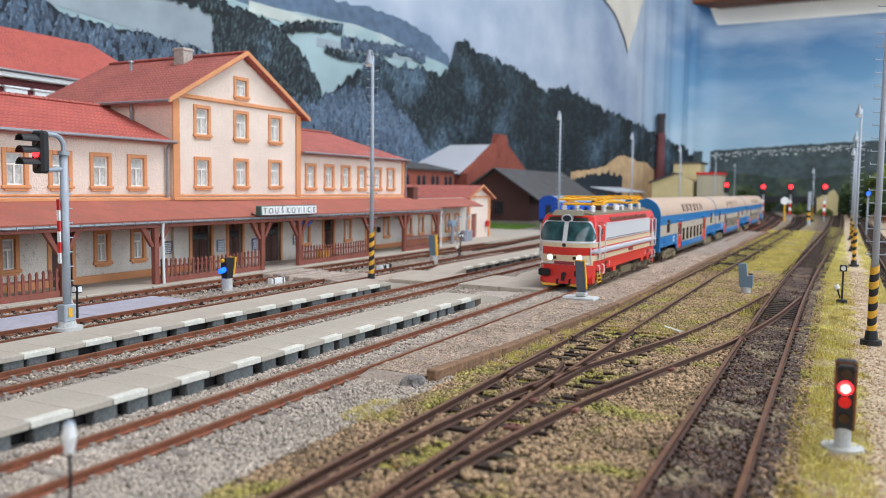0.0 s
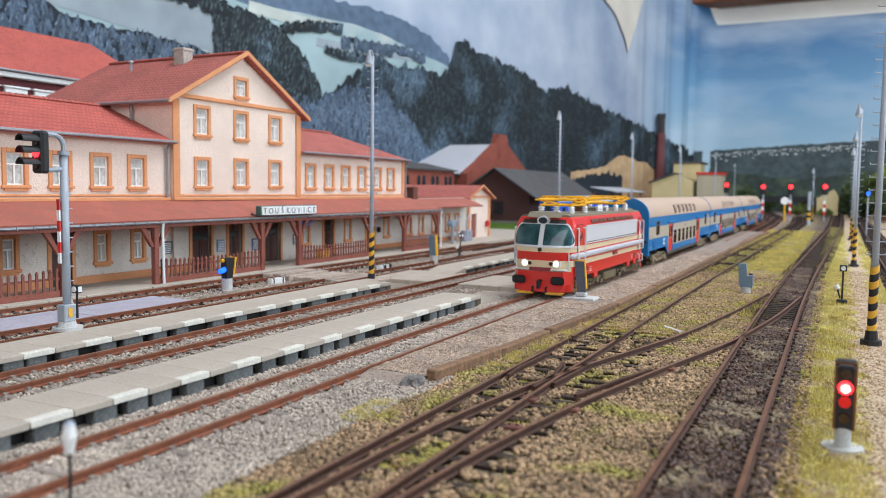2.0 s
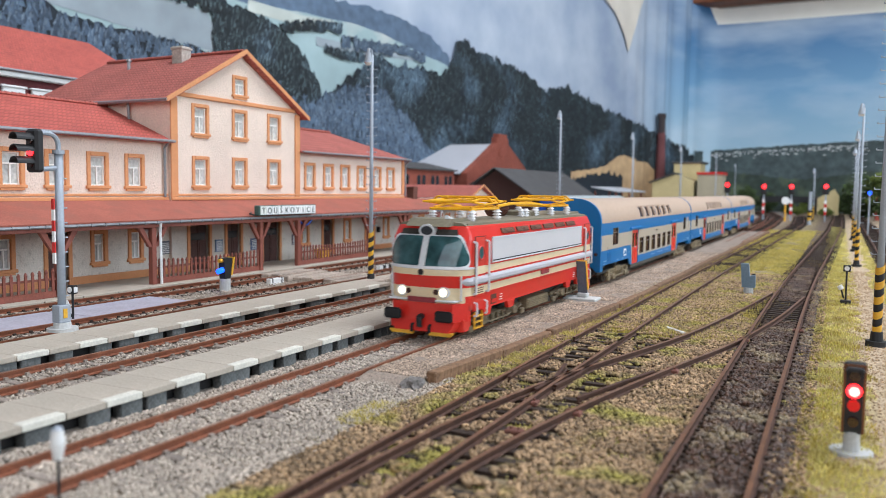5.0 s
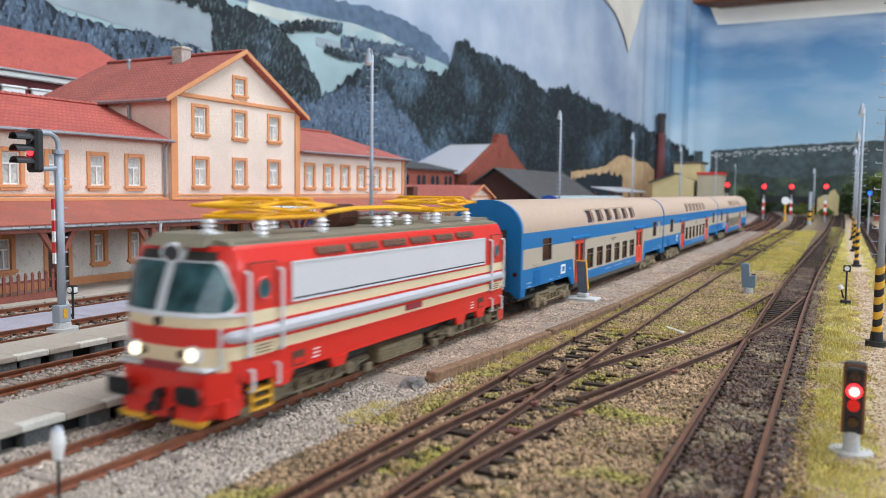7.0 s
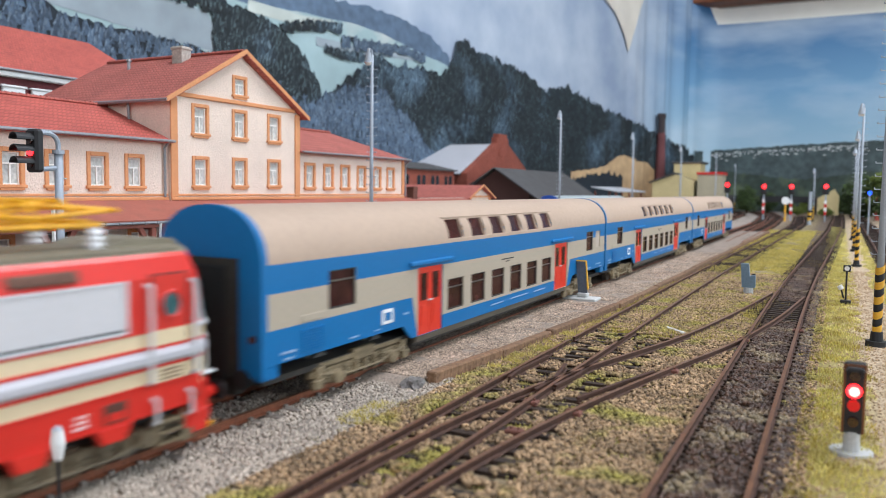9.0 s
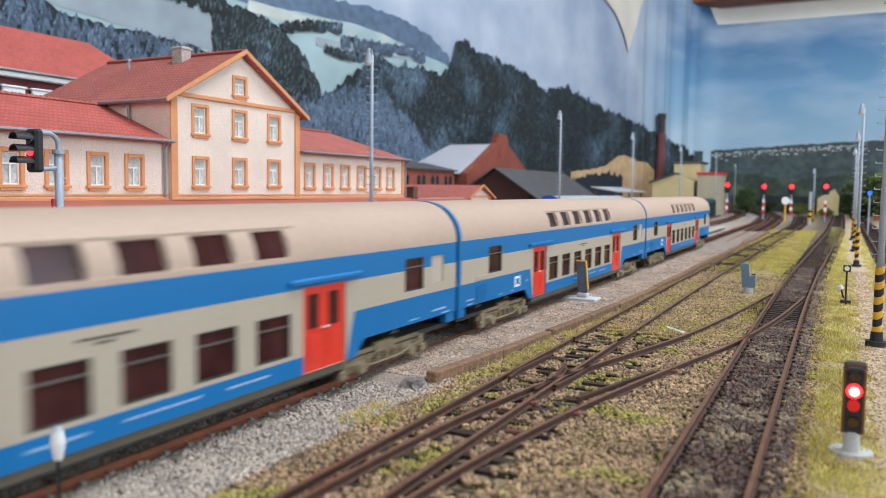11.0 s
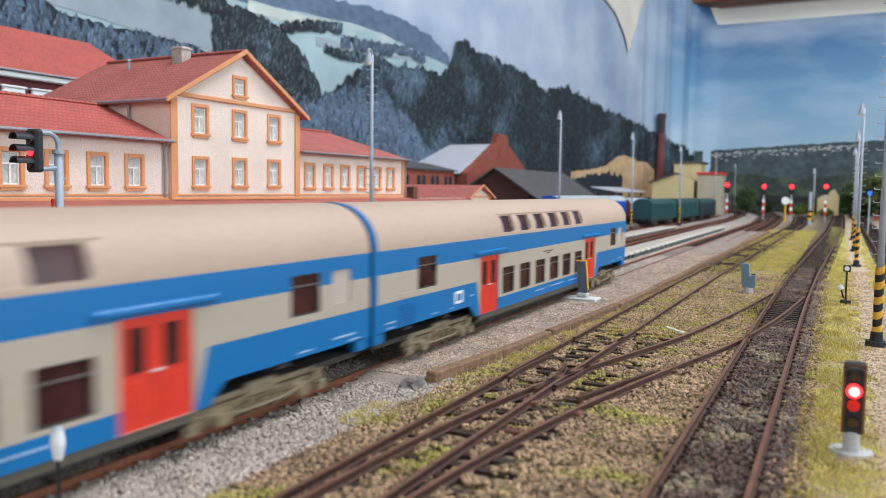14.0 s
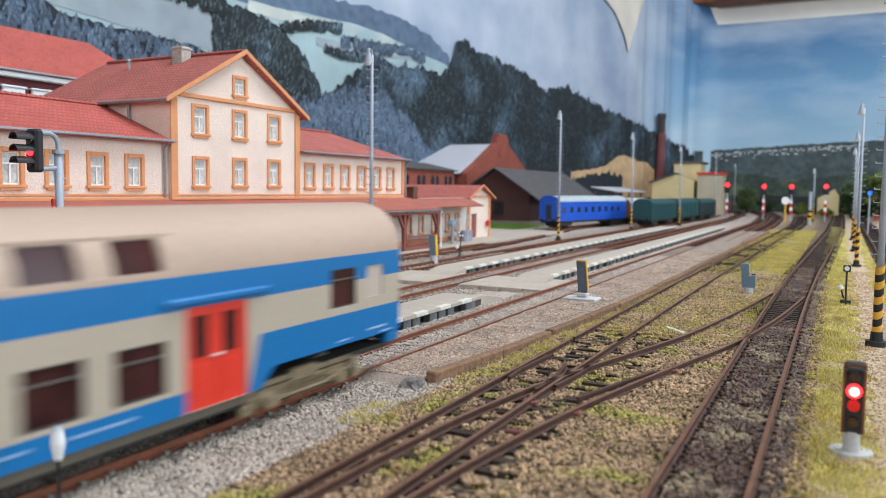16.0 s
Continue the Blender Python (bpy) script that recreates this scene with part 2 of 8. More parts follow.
# ---- ground ----
def ground_material():
    m = mat("layout_ground", lin(150, 140, 130), 0.95, 0, 0.2, 1500, 60, 0.7)
    nt = m.node_tree
    N, L = nt.nodes, nt.links
    bsdf = N["Principled BSDF"]
    co = N["Texture Coordinate"].outputs["Object"]
    sep = N.new("ShaderNodeSeparateXYZ")
    L.new(co, sep.inputs[0])

    def noise_at(scale, detail=4.0):
        n = N.new("ShaderNodeTexNoise")
        n.inputs["Scale"].default_value, n.inputs["Detail"].default_value = scale, detail
        L.new(co, n.inputs["Vector"])
        return n.outputs["Fac"]

    def calc(op, a, b, c=None):
        n = N.new("ShaderNodeMath")
        n.operation = op
        for i, v in enumerate((a, b) if c is None else (a, b, c)):
            if hasattr(v, "is_linked"):
                L.new(v, n.inputs[i])
            else:
                n.inputs[i].default_value = v
        return n.outputs[0]
    wob = calc("MULTIPLY_ADD", noise_at(45), 0.022, -0.011)
    xx = calc("ADD", sep.outputs[0], wob)
    pos = calc("MULTIPLY_ADD", xx, 1 / 0.6, 0.45 / 0.6)
    r = N.new("ShaderNodeValToRGB")
    stops = [(-0.45, (172, 163, 150)), (-0.35, (180, 172, 158)), (-0.31, (160, 147, 136)), (-0.17, (190, 178, 168)), (-0.128, (184, 170, 158)), (-0.104, (172, 152, 132)), (-0.094, (146, 128, 104)),
             (-0.072, (146, 130, 106)), (-0.045, (152, 138, 104)), (-0.029, (112, 96, 82)), (-0.016, (114, 98, 84)), (-0.009, (160, 148, 88)), (0.004, (172, 158, 104)), (0.014, (198, 178, 150)), (0.1, (192, 172, 146))]
    while len(r.color_ramp.elements) < len(stops):
        r.color_ramp.elements.new(0.5)
    for e, (x, c) in zip(r.color_ramp.elements, stops):
        e.position, e.color = (x + 0.45) / 0.6, lin(*c)
    L.new(pos, r.inputs[0])
    speck = N.new("ShaderNodeValToRGB")
    speck.color_ramp.elements[0].position, speck.color_ramp.elements[1].position = 0.32, 0.68
    speck.color_ramp.elements[0].color, speck.color_ramp.elements[1].color = (0.45, 0.42, 0.4, 1), (1.25, 1.22, 1.18, 1)
    L.new(noise_at(1100, 6), speck.inputs[0])
    mul = N.new("ShaderNodeMix")
    mul.data_type, mul.blend_type = "RGBA", "MULTIPLY"
    mul.inputs[0].default_value = 1.0
    L.new(r.outputs[0], mul.inputs[6]), L.new(speck.outputs[0], mul.inputs[7])
    L.new(mul.outputs[2], bsdf.inputs["Base Color"])
    return m


def ground_height(x, y):
    h = -0.0030 + 0.0005 * noise.noise((x * 60, y * 60, 0)) + 0.0004 * noise.noise((x * 170, y * 170, 3))
    return h


def build_ground():
    xs = np.concatenate([np.linspace(-1.25, -0.46, 12), np.arange(-0.44, 0.12, 0.004), np.linspace(0.13, 0.9, 10)])
    ys = np.concatenate([np.linspace(-0.45, 0.02, 8), np.arange(0.03, 0.8, 0.004), np.linspace(0.82, 2.82, 80)])
    verts = [(x, y, ground_height(x, y)) for y in ys for x in xs]
    n = len(xs)
    faces = [(j * n + i, j * n + i + 1, (j + 1) * n + i + 1, (j + 1) * n + i) for j in range(len(ys) - 1) for i in range(n - 1)]
    raw("ground", verts, faces, ground_material(), label="gravel and scorched grass scenery on the layout", smooth=True, category="ground", kind="structure")
    bm = box(bmesh.new(), -1.25, 0.9, -0.45, 2.82, -0.05, -0.008)
    part("baseboard", bm, mat("plywood_board", lin(170, 130, 90), 0.7, 0, 0.15, 60, 8), None, "plywood layout board under the scenery", category="board", kind="structure")


build_ground()


# ---- the room around the layout ----
def build_room():
    paint = mat("white_wall_paint", lin(150, 146, 140), 0.9, 0, 0.04, 40, 3)
    floorm = mat("brown_floor_boards", lin(120, 92, 68), 0.6, 0, 0.2, 20, 3)
    part("floor", box(bmesh.new(), -1.5, 1.8, -1.6, 3.2, -0.98, -0.92), floorm, None, "brown wooden floor of the hobby room", kind="structure", category="floor")
    # this ceiling opening is invented, behind the added overhead lamp
    bm = bmesh.new()
    for x0, x1, y0, y1 in ((-1.5, 0.0, -1.6, 3.2), (0.9, 1.8, -1.6, 3.2), (0.0, 0.9, -1.6, 0.1), (0.0, 0.9, 1.6, 3.2)):
        box(bm, x0, x1, y0, y1, 1.62, 1.68)
    part("ceiling", bm, paint, None, "white painted ceiling with an opening added behind a lamp", kind="structure", category="ceiling")
    part("wall_west", box(bmesh.new(), -1.56, -1.5, -1.6, 3.2, -0.98, 1.68), paint, None, "white painted wall", kind="structure", category="wall")
    part("wall_north", box(bmesh.new(), -1.56, 1.86, 3.2, 3.26, -0.98, 1.68), paint, None, "white painted wall", kind="structure", category="wall")
    # east and south openings are invented too, one behind each added lamp
    bm = bmesh.new()
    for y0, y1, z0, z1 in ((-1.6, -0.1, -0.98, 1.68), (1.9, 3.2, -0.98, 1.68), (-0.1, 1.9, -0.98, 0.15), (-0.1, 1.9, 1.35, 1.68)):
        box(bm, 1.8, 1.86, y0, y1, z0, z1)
    part("wall_east", bm, paint, None, "white painted wall with an opening added behind a lamp", kind="structure", category="wall")
    bm = bmesh.new()
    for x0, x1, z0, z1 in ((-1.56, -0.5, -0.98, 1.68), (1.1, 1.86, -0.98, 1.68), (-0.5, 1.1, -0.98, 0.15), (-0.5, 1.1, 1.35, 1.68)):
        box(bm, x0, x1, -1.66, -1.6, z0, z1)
    part("wall_south", bm, paint, None, "white painted wall with an opening added behind a lamp", kind="structure", category="wall")
    beam = mat("stained_pine_beam", lin(126, 72, 44), 0.6, 0, 0.25, 30, 6)
    part("beam", box(bmesh.new(), -1.4, 1.7, 2.70, 2.795, 0.672, 0.78, bev=0.004), beam, None, "brown stained wooden beam above the backdrop", kind="structure", category="beam")


build_room()


# ---- tracks ----
def rail_mesh(bm, pts, mi=0, h=0.0021):
    """A rail along points (x, y): foot, web and head."""
    prof = [(-0.0009, -h), (0.0009, -h), (0.0009, -h + 0.0003), (0.00025, -h + 0.0006), (0.00025, -0.0006), (0.00058, -0.0006), (0.00058, -0.0), (-0.00058, 0.0), (-0.00058, -0.0006), (-0.00025, -0.0006), (-0.00025, -h + 0.0006), (-0.0009, -h + 0.0003)]
    rings = []
    for i, (x, y) in enumerate(pts):
        a, b = pts[max(0, i - 1)], pts[min(len(pts) - 1, i + 1)]
        d = Vector((b[0] - a[0], b[1] - a[1])).normalized()
        rings.append([bm.verts.new((x + d.y * u, y - d.x * u, w)) for u, w in prof])
    n = len(prof)
    for r0, r1 in zip(rings, rings[1:]):
        for k in range(n):
            f = bm.faces.new((r0[k], r0[(k + 1) % n], r1[(k + 1) % n], r1[k]))
            f.material_index = 1 if k == 6 else mi
    bm.faces.new(rings[0][::-1]), bm.faces.new(rings[-1])
    return bm


def smooth_line(keys, step=0.02):
    """Points every step along y through keys (x, y), eased."""
    ys = np.arange(keys[0][1], keys[-1][1] + 1e-6, step)
    xs = np.interp(ys, [k[1] for k in keys], [k[0] for k in keys])
    pad = np.pad(xs, 3, mode="reflect", reflect_type="odd")
    xs = np.convolve(pad, np.ones(7) / 7, "valid")
    return list(zip(xs, ys))


def sleeper_mesh(material, l=0.030, w=0.0028, name="sleeper"):
    bm = box(bmesh.new(), -l / 2, l / 2, -w / 2, w / 2, -0.0042, -0.0021, bev=0.0002)
    for x in (-0.00875, 0.00875):
        for dx in (-0.0014, 0.0014):
            box(bm, x + dx - 0.0005, x + dx + 0.0005, -0.0006, 0.0006, -0.0021, -0.0013)
    return as_mesh(name, bm, material)


SLEEP_W, SLEEP_C = sleeper_mesh(WOOD), sleeper_mesh(CONC)
FARSL = {}


def track(label, keys, railm, sleepm, near=(0.05, 1.0), pitch=0.0072, skip=(), half=0.00875, rails=True):
    base = thing("track", (keys[0][0], keys[0][1], -0.0042), label, "railway track", "tracks of the station yard")
    line = smooth_line(keys)
    if rails:
        for s in (-half, half):
            part("rail", rail_mesh(bmesh.new(), [(x + s, y) for x, y in line]), [railm, SIDETOP if railm is RUSTY else RAILTOP], base)
    y, far = near[0], bmesh.new()
    ys, xs = [q[1] for q in line], [q[0] for q in line]
    while y < keys[-1][1]:
        x = float(np.interp(y, ys, xs))
        slope = (float(np.interp(y + 0.02, ys, xs)) - float(np.interp(y - 0.02, ys, xs))) / 0.04
        if keys[0][1] <= y and not any(a < y < b for a, b in skip):
            if y < near[1]:
                piece("sleeper", sleepm, base, (x + random.uniform(-1, 1) * 0.0003, y, random.uniform(-0.0001, 0.0001)), -math.atan(slope) + random.uniform(-1, 1) * 0.02)
            else:
                box(far, x - 0.015, x + 0.015, y - 0.0014, y + 0.0014, -0.0042, -0.0022)
        y += pitch
    if far.verts:
        part("sleeper_row", far, WOOD, base, kind="stuff")
    else:
        far.free()
    return base


track("rusty main line track with concrete sleepers in pale ballast", [(-0.1426, -0.4), (-0.1426, 1.7), (-0.17, 2.2), (-0.25, 2.75)], RAIL, SLEEP_C, (0.04, 0.9))
track("rusty platform track between two low platforms", [(-0.2183, -0.4), (-0.2183, 1.8), (-0.24, 2.3), (-0.30, 2.75)], RAIL, SLEEP_C, (0.08, 0.8))
track("rusty second platform track beside the timber crossing", [(-0.2822, -0.4), (-0.2822, 2.0), (-0.31, 2.7)], RAIL, SLEEP_W, (0.12, 0.8))
track("rusty station track along the building platform", [(-0.3335, -0.4), (-0.3335, 0.75), (-0.355, 1.0), (-0.383, 1.2), (-0.365, 1.7), (-0.36, 2.4)], RAIL, SLEEP_W, (0.16, 0.8))
track("weathered siding with tarred sleepers in weeds", [(-0.0832, 0.30), (-0.0832, 0.5), (-0.0795, 0.8), (-0.0725, 1.2), (-0.068, 1.7), (-0.09, 2.3)], RUSTY, SLEEP_W, (0.30, 1.0))
track("weathered yard track sunk in dark oily ballast", [(-0.0217, -0.4), (-0.0225, 0.45), (-0.0205, 0.62), (-0.014, 0.9), (-0.004, 1.4), (0.0, 2.0), (0.0, 2.6)], RUSTY, SLEEP_W, (0.08, 1.0))
track("overgrown far siding beside the lamp masts", [(0.046, -0.4), (0.046, 0.9), (0.050, 1.7), (0.04, 2.6)], RUSTY, SLEEP_W, (0.3, 1.0))
track("low rail track by the backdrop", [(-0.11, 1.0), (-0.115, 1.6), (-0.13, 2.1), (-0.2, 2.7)], RAIL, SLEEP_W, (1.0, 1.0))


def build_turnouts():
    t = thing("turnout", (-0.08, 0.2, -0.0042), "weathered turnout joining two sidings with frog and check rails", "railway switch")
    runs = {
        "stock_rail": [(-0.0922, -0.05), (-0.0920, 0.30)],
        "closure_rail": [(-0.0742, -0.05), (-0.0748, 0.2374), (-0.0745, 0.31)],
        "diverging_rail": [(-0.0905, 0.03), (-0.0862, 0.165), (-0.0815, 0.205), (-0.0755, 0.2374), (-0.0530, 0.328), (-0.0405, 0.42), (-0.0322, 0.50)],
        "outer_rail": [(-0.0725, 0.03), (-0.0703, 0.135), (-0.0661, 0.168), (-0.0612, 0.2006), (-0.0474, 0.2645), (-0.0335, 0.3205), (-0.0225, 0.40), (-0.0148, 0.49)],
    }
    for name, keys in runs.items():
        pts = smooth_line(keys, 0.008)
        part(name, rail_mesh(bmesh.new(), pts), [RUSTY, SIDETOP], t)
    for name, keys in {"check_rail": [(-0.0895, 0.225), (-0.0905, 0.2374), (-0.0895, 0.262)], "check_rail_outer": [(-0.0635, 0.212), (-0.0575, 0.235), (-0.0515, 0.256)], "wing_rail": [(-0.0772, 0.215), (-0.0768, 0.232), (-0.0800, 0.252)],
                       "wing_rail_inner": [(-0.0735, 0.222), (-0.0718, 0.240), (-0.0722, 0.256)]}.items():
        part(name, rail_mesh(bmesh.new(), keys), [RUSTY, RUSTY], t)
    for k in range(63):
        y = 0.03 + k * 0.0072
        xl = -0.0832 - 0.016
        xr = float(np.interp(y, [0.03, 0.17, 0.26, 0.32, 0.40, 0.48], [-0.063, -0.058, -0.04, -0.025, -0.012, -0.008]))
        if y > 0.30:
            xl = float(np.interp(y, [0.30, 0.42, 0.48], [-0.068, -0.046, -0.037]))
        bm = box(bmesh.new(), xl, xr, y - 0.0014, y + 0.0014, -0.0042, -0.0021)
        part("long_sleeper", bm, WOOD, t)
    rust = mat("rust_red_fishplate", lin(126, 80, 66), 0.8, 0, 0.3, 1500, 200)
    for x, y in ((-0.0474, 0.2645), (-0.0612, 0.2006), (-0.0748, 0.205), (-0.0690, 0.178), (-0.0322, 0.335), (-0.0135, 0.37)):
        bm = bmesh.new()
        box(bm, x - 0.0022, x + 0.0022, y - 0.0016, y + 0.0016, -0.0021, -0.0007, bev=0.0003)
        for dx in (-0.001, 0.001):
            rod(bm, (x + dx, y, -0.0007), (x + dx, y, -0.0002), 0.0004, n=6)
        part("fishplate", bm, rust, t)


build_turnouts()


# ---- platforms and kerbs ----
def platform(label, x0, x1, spans, step=0.0117):
    base = thing("platform", (x0, spans[0][0], -0.003), label, "platform", "low island platforms", "structure")
    top = as_mesh("slab", box(bmesh.new(), x0, x1 - 0.0032, -step / 2 + 0.00004, step / 2 - 0.00004, 0.0014, 0.003, bev=0.00007), SLABM)
    white = as_mesh("edge_slab_white", box(bmesh.new(), x1 - 0.0031, x1, -step / 2 + 0.0001, step / 2 - 0.0001, 0.0012, 0.00305, bev=0.0002), EDGEW)
    grey = as_mesh("edge_slab", box(bmesh.new(), x1 - 0.0031, x1, -step / 2 + 0.0001, step / 2 - 0.0001, 0.0012, 0.00305, bev=0.0002), SLABM)
    bm = box(bmesh.new(), x1 - 0.0045, x1 - 0.0008, -step * 0.3, step * 0.3, -0.0042, 0.0012, bev=0.0003)
    leg = as_mesh("edge_block", bm, EDGED)
    k = 0
    for a, b in spans:
        n = int((b - a) / step)
        for i in range(n):
            y = a + (i + 0.5) * step
            piece("slab", top, base, (0, y, 0))
            piece("edge_slab", white if i % 2 == 0 else grey, base, (0, y, 0))
            piece("edge_block", leg, base, (random.uniform(-1, 1) * 0.0003, y, 0), random.uniform(-1, 1) * 0.03)
            k += 1
        # near-black core: paints the shade in the gaps between edge blocks
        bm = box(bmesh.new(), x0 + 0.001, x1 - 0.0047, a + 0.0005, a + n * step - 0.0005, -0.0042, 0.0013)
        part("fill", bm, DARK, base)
        bm = prism(bmesh.new(), [(a + n * step, -0.004), (a + n * step + 0.028, -0.004), (a + n * step + 0.028, -0.0012), (a + n * step, 0.0029)], "x", x0, x1)
        part("ramp", bm, SLABM, base)
        if a > 0.3:
            bm = prism(bmesh.new(), [(a, -0.004), (a - 0.028, -0.004), (a - 0.028, -0.0012), (a, 0.0029)], "x", x0, x1)
            part("ramp", bm, SLABM, base)
    return base


platform("low concrete island platform with white-striped edge slabs", -0.1855, -0.1640, [(-0.12, 0.372), (0.488, 1.35)])
platform("low concrete platform beside the second track", -0.2555, -0.2325, [(-0.05, 0.405), (0.50, 1.30)])


KERB = [(-0.1115, 0.212), (-0.1075, 0.2524), (-0.1025, 0.32), (-0.0985, 0.39), (-0.0968, 0.55), (-0.096, 0.87), (-0.093, 1.3)]


def gravel_path():
    """A path of fine gravel, flush with the rail heads, between the main line and the timber edging."""
    ys = np.concatenate([np.arange(0.194, 0.6, 0.002), np.arange(0.6, 1.3, 0.01)])
    verts, n = [], 15
    for y in ys:
        xk = float(np.interp(y, [k[1] for k in KERB], [k[0] for k in KERB])) - 0.0012
        rise = min(1.0, max(0.0, (y - 0.194) / 0.022))
        for i in range(n):
            u = i / (n - 1)
            x = -0.1331 + (xk + 0.1331) * u
            top = -0.0006 - 0.0028 * (1 - rise * rise * (3 - 2 * rise)) + 0.00025 * noise.noise((x * 200, y * 200, 4)) + 0.00012 * noise.noise((x * 700, y * 700, 9))
            verts.append((x, y, top))
    faces = [(j * n + i, j * n + i + 1, (j + 1) * n + i + 1, (j + 1) * n + i) for j in range(len(ys) - 1) for i in range(n - 1)]
    raw("pavement", verts, faces, mat("grey_tan_path_gravel", lin(160, 144, 130), 0.95, 0, 0.3, 1600, 70, 1.0, spots=(500, 0.58, 0.7, lin(118, 104, 94))), label="fine grey-tan gravel path flush with the rails", smooth=True, category="path", kind="structure")


gravel_path()


def crossing():
    base = thing("level_crossing", (-0.22, 0.45, -0.003), "grey concrete boards crossing the platform tracks", "level crossing", kind="structure")
    for x0, x1 in ((-0.2725, -0.2285), (-0.208, -0.1525)):
        bm = bmesh.new()
        n = max(1, round((x1 - x0) / 0.014))
        for i in range(n):
            w = (x1 - x0) / n
            box(bm, x0 + i * w + 0.0002, x0 + (i + 1) * w - 0.0002, 0.435, 0.492, -0.004, -0.0003, bev=0.0003)
        part("board", bm, SLABM, base)
    timber = mat("pale_crossing_timber", lin(186, 170, 156), 0.85, 0, 0.25, 800, 120, 0.4, objrand=0.12)
    rng = random.Random(5)
    for x0, x1, n in ((-0.3405, -0.3265, 2), (-0.3220, -0.3075, 2), (-0.3065, -0.2930, 2), (-0.2890, -0.2755, 2), (-0.2712, -0.2575, 2)):
        w = (x1 - x0) / n
        for i in range(n):
            a, b = 0.408 + rng.uniform(-1, 1) * 0.003, 0.450 + rng.uniform(-1, 1) * 0.003
            top = rng.uniform(-0.0004, 0.0006)
            part("timber", box(bmesh.new(), x0 + i * w + 0.0003, x0 + (i + 1) * w - 0.0003, a, b, -0.004, top, bev=0.0004), timber, base)
    # grey slabs; the lilac is the blue signal's light put into their colour
    grey = mat("paving_blue_lamp_tint", lin(178, 174, 186), 0.85, 0, 0.12, 900, 90, 0.3)
    for y0, y1 in ((0.18, 0.238), (0.239, 0.298)):
        part("paving", box(bmesh.new(), -0.3225, -0.2935, y0, y1, -0.004, -0.0004, bev=0.0003), grey, base)


crossing()


def station_pavement():
    base = thing("pavement", (-0.37, 0.5, -0.003), "worn grey station platform paving", "pavement", kind="structure")
    for i in range(44):
        y = 0.10 + i * 0.022
        part("paving_slab", box(bmesh.new(), -0.60, -0.3455, y + 0.0002, y + 0.0218, -0.004, 0.0006 + random.uniform(-1, 1) * 0.00008, bev=0.0003), SLABM, base)


station_pavement()


def timber_kerb():
    """A line of old timbers between the main line and the siding."""
    wood = mat("grey_brown_old_timber", lin(134, 102, 76), 0.9, 0, 0.3, 700, 150, 0.8, objrand=0.15)
    keys = KERB
    base = thing("timber_kerb", (-0.11, 0.22, -0.004), "weathered grey-brown timber edging along the siding", "edging", kind="structure")
    y = 0.214
    while y < 1.25:
        ln = 0.045
        xa, xb = (float(np.interp(q, [k[1] for k in keys], [k[0] for k in keys])) for q in (y, y + ln))
        ob = part("timber", box(bmesh.new(), -0.0018, 0.0018, 0, ln - 0.0006, -0.0045, 0.0010 + random.uniform(-1, 1) * 0.0004, bev=0.0004), wood, base)
        ob.location, ob.rotation_euler = (xa, y, 0), (0, 0, -math.atan2(xb - xa, ln) + random.uniform(-1, 1) * 0.01)
        y += ln


timber_kerb()
# ---- the station building ----
FX = -0.389


def win_meshes(w, h, small=False):
    """Surround with sill, sash and pane of a window, whose lower near corner is the origin; y is its width, x points out."""
    f = 0.0024
    bm = bmesh.new()
    box(bm, -0.001, 0.0009, 0, f, 0, h, bev=0.0002)
    box(bm, -0.001, 0.0009, w - f, w, 0, h, bev=0.0002)
    box(bm, -0.001, 0.0011, f, w - f, h - f, h, bev=0.0002)
    box(bm, -0.001, 0.0017, -0.0008, w + 0.0008, -0.0010, 0.0008, bev=0.0003)
    box(bm, -0.001, 0.0013, 0.0008, w - 0.0008, -0.0022, -0.0010)
    sur = as_mesh("surround", bm, OCHRE)
    bm = bmesh.new()
    s = 0.0009
    a, b, c, d = f, w - f, 0.0008, h - f
    for y0, y1, z0, z1 in ((a, a + s, c, d), (b - s, b, c, d), (a + s, b - s, c, c + s), (a + s, b - s, d - s, d), (a + s, b - s, c + (d - c) * 0.62, c + (d - c) * 0.62 + s), ((a + b) / 2 - s / 2, (a + b) / 2 + s / 2, c + s, c + (d - c) * 0.62)):
        box(bm, -0.0016, -0.0008, y0, y1, z0, z1)
    sash = as_mesh("sash", bm, SASH)
    pane = as_mesh("pane", box(bmesh.new(), -0.0021, -0.0017, a, b, c, d), CURT)
    return sur, sash, pane


WIN = win_meshes(0.0160, 0.0205)
WIN_A = win_meshes(0.0155, 0.0143)
WIN_R = win_meshes(0.0152, 0.0205)
WIN_L = win_meshes(0.0120, 0.0195)


def put_window(kind, parent, x, y, z):
    sur, sash, pane = kind
    w = piece("window", sur, parent, (x, y, z))
    for nm, me in (("sash", sash), ("pane", pane)):
        piece(nm, me, w, (x, y, z))
    return w


def hole(kind_w, kind_h, y, z):
    return (y + 0.0012, y + kind_w - 0.0012, z, z + kind_h - 0.0012)


